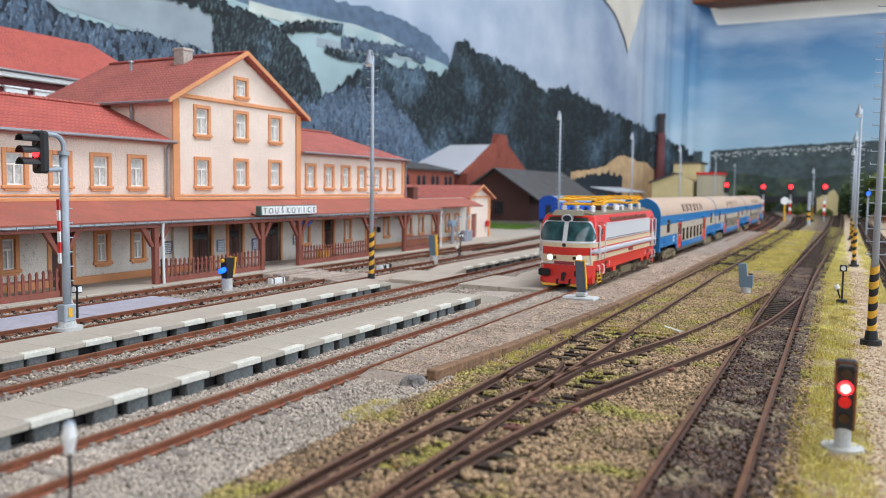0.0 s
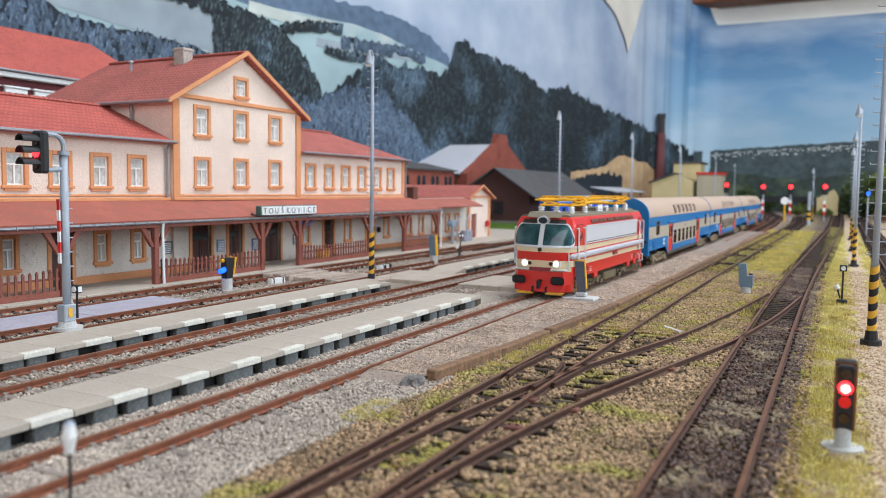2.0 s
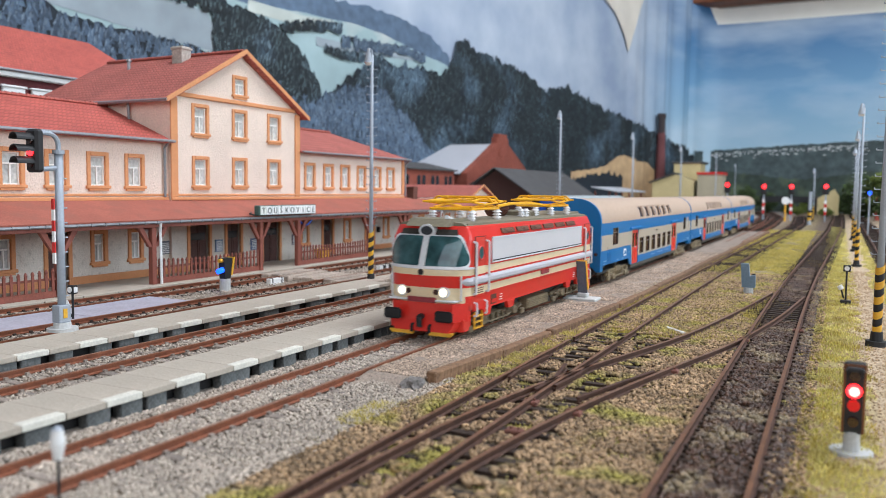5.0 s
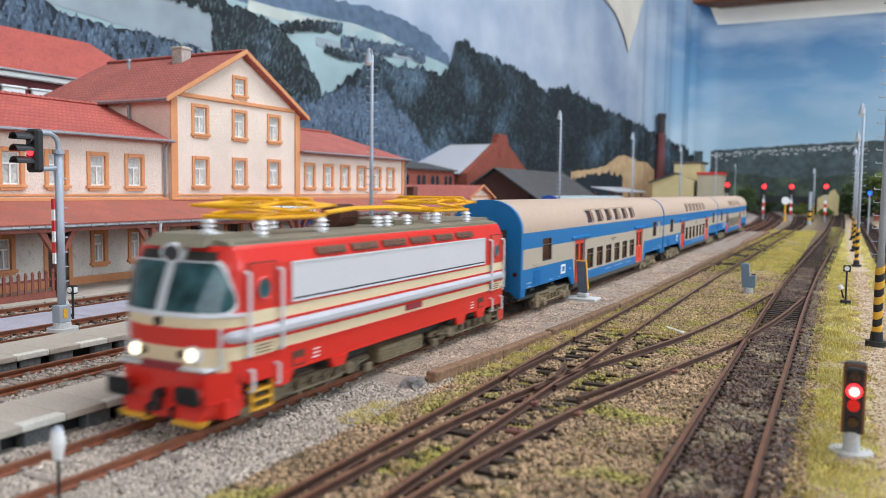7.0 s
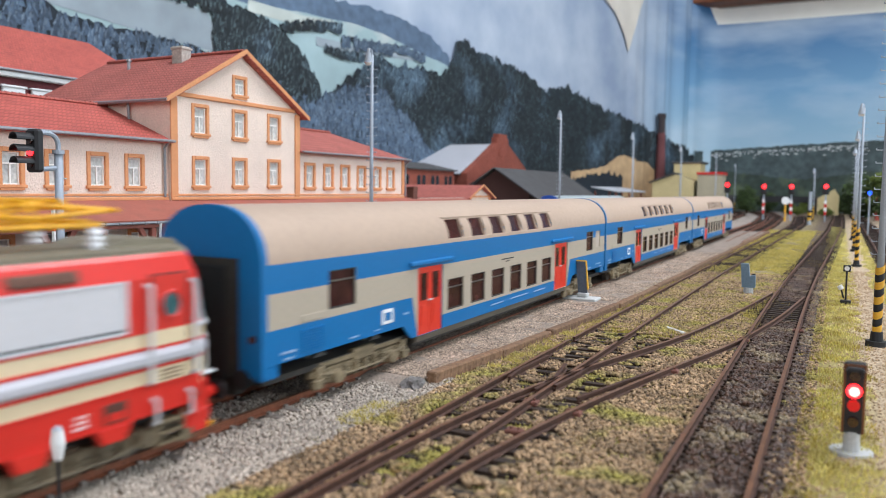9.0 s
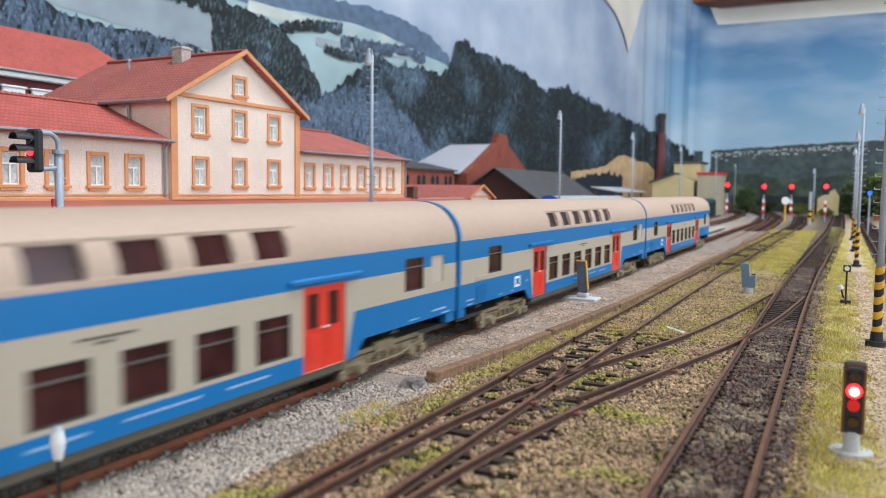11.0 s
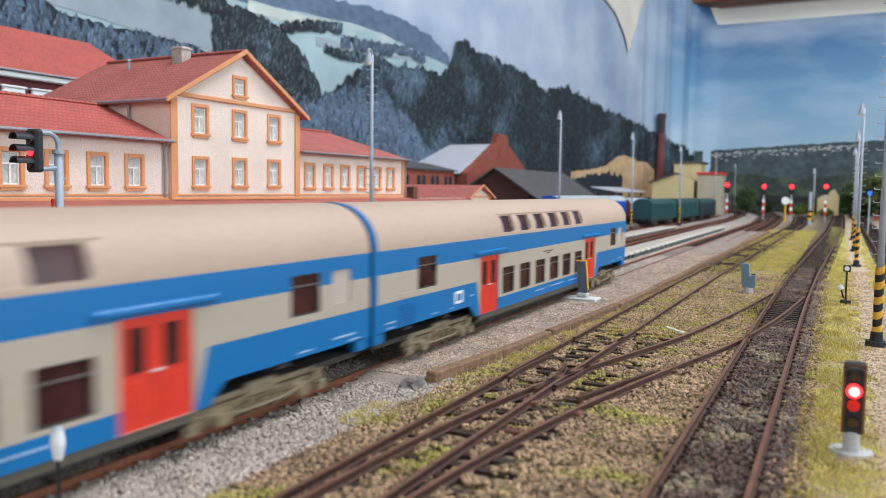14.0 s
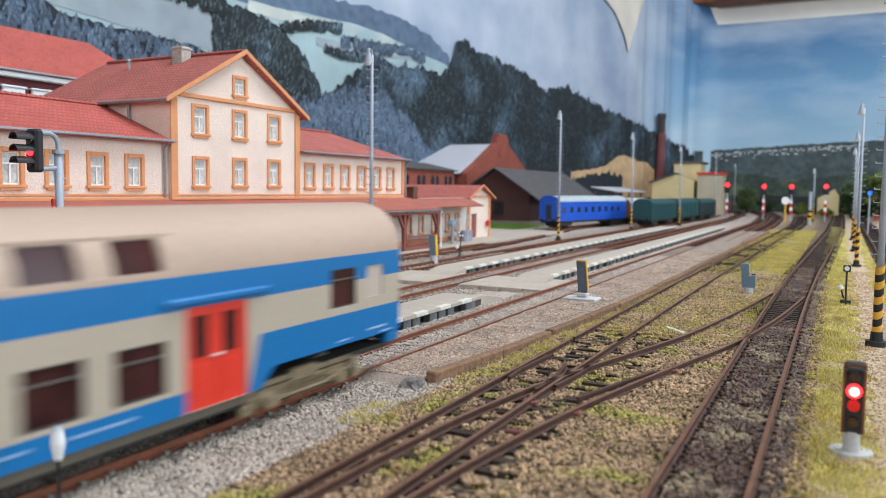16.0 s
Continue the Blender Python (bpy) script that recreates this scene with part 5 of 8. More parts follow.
    # the cab fronts
    for e in (-1, 1):
        for lo_a, hi_a in ((0.26, 1.51), (math.pi - 1.51, math.pi - 0.26)):
            for nm, o, m, da, z0, z1 in (("windscreen_frame", 0.00025, LFRAME, 0.075, 0.0291, 0.0426), ("windscreen", 0.0005, LGLASS, 0.0, 0.0301, 0.0413), ("visor", 0.0006, DKGEAR, -0.12, 0.0419, 0.0448)):
                bm = bmesh.new()
                side = math.pi / 2 if lo_a > 1 else 0.0
                A1 = np.linspace(max(lo_a - da, side), min(hi_a + da, side + math.pi / 2), 24)
                run = np.linspace(0, 1, 24) if lo_a < 1 else np.linspace(1, 0, 24)
                bow = 1 - np.sqrt(1 - np.clip(1 - run / 0.3, 0, 1) ** 2)
                if nm == "visor":
                    bow = bow * 0
                g = []
                for u in np.linspace(0, 1, 7):
                    # the outer edge leans towards the middle as it rises
                    lean = (0.40 if nm == "visor" else 0.36 * u ** 1.8) * (1 - run)
                    ring = A1 + (lean if lo_a < 1 else -lean)
                    g.append([bm.verts.new(skin(z0 + 0.0022 * b + u * (z1 - z0 - 0.0060 * b), a, o, e)) for a, b in zip(ring, bow)])
                for r0, r1 in zip(g, g[1:]):
                    for k in range(23):
                        bm.faces.new((r0[k], r0[k + 1], r1[k + 1], r1[k]))
                part(nm, bm, m, lo, smooth=True)
        bm = bmesh.new()
        for k in range(24):
            a0, a1 = k * math.pi / 24, (k + 1) * math.pi / 24
            q = [skin(z, a, o, e) for z, o in ((0.0288, -0.0004), (0.0290, 0.0008), (0.0296, 0.0008), (0.0298, -0.0004)) for a in (a0, a1)]
            for i in (0, 2, 4):
                bm.faces.new([bm.verts.new(q[j]) for j in (i, i + 1, i + 3, i + 2)])
        part("nose_ledge", bm, LPANEL, lo, "pale ledge under the windscreens")
        bm = prism(bmesh.new(), [(-0.0154, e * 0.076), (0.0154, e * 0.076), (0.0152, e * 0.0795), (0.0118, e * 0.0880), (-0.0118, e * 0.0880), (-0.0152, e * 0.0795)], "z", 0.0095, 0.0166)
        rings = [[bm.verts.new((x * w, y, z)) for x, y in ((-1, e * 0.079), (-0.84, e * d), (0.84, e * d), (1, e * 0.079))] for w, d, z in ((0.0150, 0.0880, 0.0095), (0.0138, 0.0888, 0.0060), (0.0126, 0.0892, 0.0040))]
        for r0, r1 in zip(rings, rings[1:]):
            for k in range(4):
                bm.faces.new((r0[k], r0[(k + 1) % 4], r1[(k + 1) % 4], r1[k]))
        bm.faces.new(rings[0]), bm.faces.new(rings[-1])
        for s in (-1, 1):
            box(bm, s * 0.0128 - 0.002, s * 0.0128 + 0.002, min(e * 0.074, e * 0.083), max(e * 0.074, e * 0.083), 0.0040, 0.0105, bev=0.0004)
        part("buffer_beam", bm, LRED, lo)
        bm = bmesh.new()
        for s in (-1, 1):
            prism(bm, [(s * 0.0032, 0.0022), (s * 0.0116, 0.0022), (s * 0.0128, 0.0040), (s * 0.0032, 0.0040)], "y", min(e * 0.0870, e * 0.0896), max(e * 0.0870, e * 0.0896))
        part("rail_guard", bm, YELL, lo, "yellow lower rail guard")
        for s in (-1, 1):
            bm = rod(bmesh.new(), (s * 0.0101, e * 0.087, 0.0122), (s * 0.0101, e * 0.0925, 0.0122), 0.0016, 0.0013, 12)
            bf = part("buffer", bm, LRED, lo)
            part("buffer_head", box(bmesh.new(), s * 0.0101 - 0.0034, s * 0.0101 + 0.0034, min(e * 0.0925, e * 0.0935), max(e * 0.0925, e * 0.0935), 0.0100, 0.0144, bev=0.0009), RUBBER, bf)
            bm = rod(bmesh.new(), (s * 0.0082, e * 0.0830, 0.0206), (s * 0.0082, e * 0.0880, 0.0206), 0.0021, 0.0021, 16)
            hl = part("headlight", bm, LFRAME, lo)
            part("lens", rod(bmesh.new(), (s * 0.0082, e * 0.0880, 0.0206), (s * 0.0082, e * 0.0884, 0.0206), 0.0015, 0.0014, 16), HEADL if e < 0 else LENS, hl)
            part("footboard", box(bmesh.new(), s * 0.0092 - 0.0040, s * 0.0092 + 0.0040, min(e * 0.0820, e * 0.0892), max(e * 0.0820, e * 0.0892), 0.0172, 0.0178, bev=0.0002), LFRAME, lo, "pale footboard under the headlight")
            rod_bm = rod(bmesh.new(), (s * 0.0055, e * 0.0858, 0.0206), (s * 0.0055, e * 0.0886, 0.0206), 0.0011, 0.0010, 12)
            part("marker_lamp", rod_bm, LENS, lo)
            bm = bmesh.new()
            tube(bm, [(s * 0.0035, e * 0.0875, 0.0075), (s * 0.0035, e * 0.0900, 0.0070), (s * 0.0035, e * 0.0900, 0.0035)], 0.0006, mi=0)
            part("brake_hose", bm, RUBBER, lo)
            part("front_handrail", tube(bmesh.new(), [(s * 0.0132, e * 0.0800, 0.0175), (s * 0.0138, e * 0.0835, 0.0180), (s * 0.0138, e * 0.0835, 0.0262), (s * 0.0132, e * 0.0805, 0.0266)], 0.0004), LFRAME, lo)
        part("coupling", tube(bmesh.new(), [(0, e * 0.086, 0.0115), (0, e * 0.0915, 0.0112), (0, e * 0.0915, 0.0065)], 0.0012), BLACK, lo)
        part("number_plate", box(bmesh.new(), -0.0055, 0.0055, min(e * 0.0876, e * 0.0893), max(e * 0.0876, e * 0.0893), 0.0168, 0.0186), bpy.data.materials["maroon_plate"], lo)
        bm = rod(bmesh.new(), (0, e * 0.0770, 0.0440), (0, e * 0.0836, 0.0440), 0.0033, 0.0032, 20)
        tl = part("top_lamp", bm, LFRAME, lo)
        part("top_lamp_glass", rod(bmesh.new(), (0, e * 0.0836, 0.0440), (0, e * 0.0840, 0.0440), 0.0024, 0.0022, 20), DGLASS, tl)
        part("emblem", rod(bmesh.new(), (0, e * 0.0890, 0.0278), (0, e * 0.0904, 0.0278), 0.0011, 0.0011, 12), BLACK, lo)
    # running gear
    part("underframe", box(bmesh.new(), -0.0105, 0.0105, -0.078, 0.078, 0.0085, 0.0140), DKGEAR, lo)
    for yc in (-0.0475, 0.0475):
        bogie(yc, 0.0285, (yc - 0.0161, yc + 0.0161), 0.0072, lo)
        for ya in (yc - 0.0161, yc + 0.0161):
            wheelset(ya, 0.0072, lo)
    # roof equipment
    def insulator(x, y, z, h=0.0046, r=0.0019):
        bm = bmesh.new()
        for k in range(4):
            rod(bm, (x, y, z + k * h / 4), (x, y, z + (k + 0.6) * h / 4), r, r * 0.72, 12)
        rod(bm, (x, y, z), (x, y, z + h), r * 0.55, n=8)
        part("insulator", bm, PORC, lo)
    for yc in (-0.0475, 0.0455):
        for x in (-0.0082, 0.0082):
            for dy in (-0.0125, 0.0125):
                insulator(x, yc + dy, 0.0474)
        z = 0.0524
        pg = part("pantograph", tube(bmesh.new(), [(-0.0082, yc - 0.0140, z), (0.0082, yc - 0.0140, z), (0.0082, yc + 0.0140, z), (-0.0082, yc + 0.0140, z), (-0.0082, yc - 0.0140, z)], 0.0006), PANTO, lo, "folded yellow pantograph")
        for dy in (-0.0070, 0.0070):
            part("frame_bar", tube(bmesh.new(), [(-0.0082, yc + dy, z), (0.0082, yc + dy, z)], 0.0005), PANTO, pg)
        for x in (-0.0075, 0.0075):
            for e in (-1, 1):
                part("arm", tube(bmesh.new(), [(x, yc + e * 0.012, z + 0.0006), (x * 1.25, yc - e * 0.0155, z + 0.0028), (x * 0.8, yc + e * 0.005, z + 0.0044)], 0.0005), PANTO, pg)
        for dy, w, zz in ((-0.0155, 0.0088, 0.0028), (0.0155, 0.0088, 0.0028), (-0.0035, 0.0108, 0.0046), (0.0035, 0.0108, 0.0046)):
            dz = 0.002 if w > 0.01 else 0
            part("cross_bar", tube(bmesh.new(), [(-w - 0.002, yc + dy, z + zz - dz), (-w, yc + dy, z + zz), (w, yc + dy, z + zz), (w + 0.002, yc + dy, z + zz - dz)], 0.00045), PANTO, pg)
        for x in (-0.0094, 0.0094):
            part("brace", tube(bmesh.new(), [(x, yc - 0.0155, z + 0.0028), (-x * 0.8, yc + 0.006, z + 0.0042)], 0.0004), PANTO, pg)
    for y in (-0.004, 0.002, 0.0145):
        insulator(0.0070, y, 0.0474, 0.0042, 0.0017)
    core = part("coil", rod(bmesh.new(), (-0.002, -0.0155, 0.0515), (-0.002, -0.0051, 0.0515), 0.0024, n=12), COIL, lo)
    for k in range(7):
        part("winding", rod(bmesh.new(), (-0.002, -0.0155 + k * 0.0016, 0.0515), (-0.002, -0.0147 + k * 0.0016, 0.0515), 0.0036, n=14), COIL, core)
    part("busbar", tube(bmesh.new(), [(0.006, -0.030, 0.0530), (0.006, -0.016, 0.0540), (0.006, 0.006, 0.0540), (0.005, 0.028, 0.0530)], 0.0007), PANTO, lo)
    bm = box(bmesh.new(), -0.007, 0.007, 0.006, 0.0195, 0.0476, 0.0505, bev=0.0005)
    for i in range(8):
        box(bm, 0.0070, 0.0073, 0.0066 + i * 0.0016, 0.0074 + i * 0.0016, 0.0482, 0.0500)
    part("roof_box", bm, LROOF, lo)
    part("horn", tube(bmesh.new(), [(0.006, -0.072, 0.0486), (0.006, -0.078, 0.0498)], 0.0008), LFRAME, lo)
    return lo


def true_size(th):
    """Brings a vehicle from its drawing to the size of the model: longer, wider, with a lower skirt over the same rails."""
    for ob in th.children_recursive:
        if ob.name.startswith("wheelset"):
            continue
        co = np.empty(len(ob.data.vertices) * 3, np.float32)
        ob.data.vertices.foreach_get("co", co)
        co = co.reshape(-1, 3)
        z = co[:, 2]
        if th.name.startswith("locomotive"):
            far = np.abs(co[:, 1])
            z[:] = np.where(z > 0.0466, z - 0.0021, np.where(z > 0.0395, 0.0395 + (z - 0.0395) * 0.704, z))
            co[:, 1] = np.sign(co[:, 1]) * np.where(far > 0.0755, 0.0755 + (far - 0.0755) * 0.66, far)
        co[:, 0] *= 0.0172 / 0.0157
        co[:, 1] *= GROW
        co[:, 2] = np.where(z > 0.0112, 0.058 - (0.058 - z) * GROW, z * (0.058 - 0.0468 * GROW) / 0.0112)
        ob.data.vertices.foreach_set("co", co.ravel())
    for ob, y, r in WHEELS:
        if ob.parent == th:
            ob.location.y = y * GROW
    return th


GROW = 1.0582
LOCO = true_size(build_loco())


def build_coach():
    """A double-deck coach, its near end at y = 0."""
    c = thing("double_deck_coach", (0, 0, 0), "blue and beige double-deck railway coach with red doors", "railway coach", "coaches of the train")
    W, Ln = 0.0157, 0.295
    lower = [(0.0943 + 0.0191 * i, 0.1069 + 0.0191 * i, 0.0164, 0.0271) for i in range(6)]
    ends = [(0.0239, 0.0369, 0.0259, 0.0362), (0.2590, 0.2712, 0.0259, 0.0362)]
    toilet = [(0.2765, 0.2852, 0.0270, 0.0360)]
    doors = [(0.0728, 0.0901, 0.0108, 0.0328), (0.2075, 0.2264, 0.0108, 0.0328)]

    def tint(u, v):
        if v > 0.0326:
            return 0
        if 0.0901 < u < 0.2075:
            return 0 if v < 0.0155 else 1
        if v < 0.0155 and (u < 0.0685 or u > 0.2310):
            return None
        return 0 if v < 0.0239 else 1
    for s in (-1, 1):
        bm = bmesh.new()
        panel(bm, [-0.003, 0.0685, 0.2310, Ln], [0.0112, 0.0155, 0.0239, 0.0326, 0.0396], lower + ends + toilet + doors, lambda u, v, d: (s * (W - d), u, v), 0.0008, tint)
        side = part("side_wall", bm, [CBLUE, CCREAM], c)
        for y0, y1, z0, z1 in lower + ends:
            bm = box(bmesh.new(), s * (W - 0.0012), s * (W - 0.0008), y0, y1, z0, z1)
            w = part("window", bm, CGLASS, c)
            bm = bmesh.new()
            f = 0.0004
            for a, b, q, r in ((y0, y0 + f, z0, z1), (y1 - f, y1, z0, z1), (y0 + f, y1 - f, z0, z0 + f), (y0 + f, y1 - f, z1 - f, z1), (y0 + f, y1 - f, z0 + (z1 - z0) * 0.70, z0 + (z1 - z0) * 0.70 + f)):
                box(bm, s * (W - 0.0008), s * (W - 0.0003), a, b, q, r, 1 if z0 + f < q < z1 - 2 * f and b - a > 0.003 else 0)
            part("window_frame", bm, [DKGEAR, STEEL], w)
        for y0, y1, z0, z1 in toilet:
            part("frosted_window", box(bmesh.new(), s * (W - 0.0008), s * (W - 0.0004), y0, y1, z0, z1), FROST, c)
        for y0, y1, z0, z1 in doors:
            bm = bmesh.new()
            ym = (y0 + y1) / 2
            box(bm, s * (W - 0.0009), s * (W - 0.0004), y0, ym - 0.0001, z0, z1)
            box(bm, s * (W - 0.0009), s * (W - 0.0004), ym + 0.0001, y1, z0, z1)
            for a in (y0 + 0.0026, ym + 0.0022):
                box(bm, s * (W - 0.0004), s * (W - 0.0002), a, a + 0.0040, z0 + 0.003, z0 + 0.0095)
            d = part("door", bm, CRED, c, "bright red double-leaf door")
            for a in (y0 + 0.0024, ym + 0.0020):
                part("door_window", box(bmesh.new(), s * (W - 0.0004), s * (W - 0.0001), a, a + 0.0042, z0 + 0.0112, z1 - 0.0020, bev=0.0001), CGLASS, d)
            part("handle", box(bmesh.new(), s * (W - 0.0004), s * (W + 0.0003), ym - 0.0012, ym + 0.0012, z0 + 0.0108, z0 + 0.0112), LFRAME, d)
            part("rain_strip", box(bmesh.new(), s * W, s * (W + 0.0011), y0 - 0.006, y1 + 0.007, 0.0334, 0.0352, bev=0.0005), CBLUE, c)
        # slanting blue corner panels beside the doors
        bm = bmesh.new()
        prism(bm, [(0.0690, 0.0239), (0.0727, 0.0112), (0.0727, 0.0239)], "x", s * W, s * (W + 0.0001))
        part("corner_panel", bm, CCREAM, c)
        part("corner_panel", prism(bmesh.new(), [(0.2265, 0.0112), (0.2305, 0.0239), (0.2265, 0.0239)], "x", s * W, s * (W + 0.0001)), CCREAM, c)
        for pts in ([(0.0635, 0.0155), (0.0685, 0.0112), (0.0685, 0.0155)], [(0.2310, 0.0112), (0.2360, 0.0155), (0.2310, 0.0155)]):
            part("skirt_leg", prism(bmesh.new(), pts, "x", s * (W - 0.0008), s * W), CBLUE, c)
        for y in (-0.0024, Ln - 0.0066):
            part("corner_step", box(bmesh.new(), s * (W - 0.0030), s * (W - 0.0002), y, y + 0.0060, 0.0120, 0.0155, bev=0.0004), CBLUE, c)
        bm = bmesh.new()
        for y, z, w2, h in ((0.004, 0.0175, 0.006, 0.0008), (0.005, 0.0160, 0.004, 0.0006), (0.034, 0.0165, 0.004, 0.0006), (0.047, 0.0166, 0.003, 0.0005), (0.064, 0.0190, 0.0025, 0.0010), (0.132, 0.0132, 0.012, 0.0007), (0.152, 0.0134, 0.02, 0.0006), (0.180, 0.0132, 0.014, 0.0007), (0.262, 0.0165, 0.006, 0.0006), (0.277, 0.0175, 0.010, 0.0009), (0.284, 0.0160, 0.006, 0.0006)):
            part("stencil_bar", box(bmesh.new(), s * W, s * (W + 0.00012), y, y + w2, z, z + h * 0.7), STENCIL, c)
        bm = bmesh.new()
        for y, z, w2, h in ((0.142, 0.0302, 0.013, 0.0004), (0.146, 0.0292, 0.004, 0.0004)):
            box(bm, s * W, s * (W + 0.00012), y, y + w2, z, z + h)
        part("black_stencil", bm, BLACK, c)
        lg = part("logo", box(bmesh.new(), s * W, s * (W + 0.00015), 0.0508, 0.0572, 0.0178, 0.0222, bev=0.00005), WHITE, c)
        part("logo_inner", box(bmesh.new(), s * (W + 0.00015), s * (W + 0.00025), 0.0522, 0.0558, 0.0188, 0.0212), CBLUE, lg)
        bm = bmesh.new()
        for i in range(9):
            box(bm, s * W, s * (W + 0.0003), 0.0125, 0.0215, 0.0165 + i * 0.0007, 0.0168 + i * 0.0007)
        part("vent_grille", bm, CBLUE, c)
        part("hatch", box(bmesh.new(), s * W, s * (W + 0.0002), 0.0120, 0.0215, 0.0243, 0.0260, bev=0.00008), CCREAM, c)
        part("sole_bar", box(bmesh.new(), s * (W - 0.0022), s * (W - 0.0006), 0.0730, 0.2260, 0.0078, 0.0112), mat("brown_grey_solebar", lin(96, 88, 74), 0.6) if "brown_grey_solebar" not in bpy.data.materials else bpy.data.materials["brown_grey_solebar"], c)
    # roof: an arch with the upper-deck windows let into it
    def arch(v, d=0.0):
        a = v * math.pi / 2
        return ((W - d) * math.cos(a) ** 0.86 if v < 1 else 0.0, 0.0396 + (0.0535 - 0.0396 - d) * math.sin(a) ** 0.93)
    upper = [(0.0946 + 0.0191 * i, 0.1066 + 0.0191 * i, 0.055, 0.38) for i in range(6)]
    for s in (-1, 1):
        bm = bmesh.new()
        vs = sorted({0.055, 0.38, *[round(k * 0.04, 3) for k in range(26)]})
        panel(bm, [-0.0008, 0.0935, 0.2045, Ln], vs, upper, lambda u, v, d: (s * arch(v, d)[0], u, arch(v, d)[1]), 0.0010)
        bmesh.ops.remove_doubles(bm, verts=bm.verts, dist=1e-6)
        part("roof_half", bm, CROOF, c, smooth=True)
        for y0, y1, v0, v1 in upper:
            bm = bmesh.new()
            a, b = arch(v0, 0.0009), arch(v1, 0.0009)
            slab(bm, [(s * a[0], y0, a[1]), (s * a[0], y1, a[1]), (s * b[0], y1, b[1]), (s * b[0], y0, b[1])], 0.0002 * s)
            part("upper_window", bm, CGLASS, c)
        part("roof_line", box(bmesh.new(), s * arch(0.40)[0] - 0.0002, s * arch(0.40)[0] + 0.0003, 0.0925, 0.2060, arch(0.40)[1] - 0.0001, arch(0.40)[1] + 0.0002), CROOF, c)
    # ends with a blue rim and gangway
    outline = [(arch(v)[0], arch(v)[1]) for v in np.linspace(0, 0.98, 14)]
    prof = [(W, 0.0130)] + outline + [(0.0, 0.0536)]
    full = prof + [(-x, z) for x, z in reversed(prof[:-1])]
    for a, b, e in ((-0.003, -0.0008, -1), (Ln - 0.0022, Ln, 1)):
        k, low = (1.004, 0.0001) if e < 0 else (0.985, -0.0002)
        bm = prism(bmesh.new(), [(x * k, z + low) for x, z in full], "y", a, b - (0.0006 if e > 0 else 0))
        end = part("end_wall", bm, CBLUE, c)
        y = a if e < 0 else b
        part("gangway", box(bmesh.new(), -0.0062, 0.0062, min(y, y + e * 0.0010), max(y, y + e * 0.0010), 0.0118, 0.0395, bev=0.0006), RUBBER, c)
        part("vestibule", box(bmesh.new(), -0.0092, 0.0092, min(y, y + e * 0.0006), max(y, y + e * 0.0006), 0.0132, 0.0410, bev=0.0001), DKGEAR, c)
        for s in (-1, 1):
            part("tail_lamp", rod(bmesh.new(), (s * 0.0133, y, 0.0222), (s * 0.0133, y + e * 0.0006, 0.0222), 0.0010, n=10), LENS, c)
            part("buffer", rod(bmesh.new(), (s * 0.0101, y, 0.0122), (s * 0.0101, y + e * 0.0009, 0.0122), 0.0026, 0.0026, 12), RUBBER, c)
    part("underframe", box(bmesh.new(), -0.0135, 0.0135, 0.0, Ln - 0.003, 0.0100, 0.0118), DKGEAR, c)
    part("well_floor", box(bmesh.new(), -0.0132, 0.0132, 0.0735, 0.2255, 0.0058, 0.0100), DKGEAR, c)
    for yc in (0.0440, 0.2500):
        bogie(yc, 0.0250, (yc - 0.0144, yc + 0.0144), 0.0053, c, tall=True)
        for ya in (yc - 0.0144, yc + 0.0144):
            wheelset(ya, 0.0053, c)
    for y in (0.0045, Ln - 0.0045):
        part("hose_bracket", box(bmesh.new(), -0.003, 0.003, y - 0.002, y + 0.002, 0.004, 0.0105, bev=0.0005), DKGEAR, c)
    return c


COACH = true_size(build_coach())
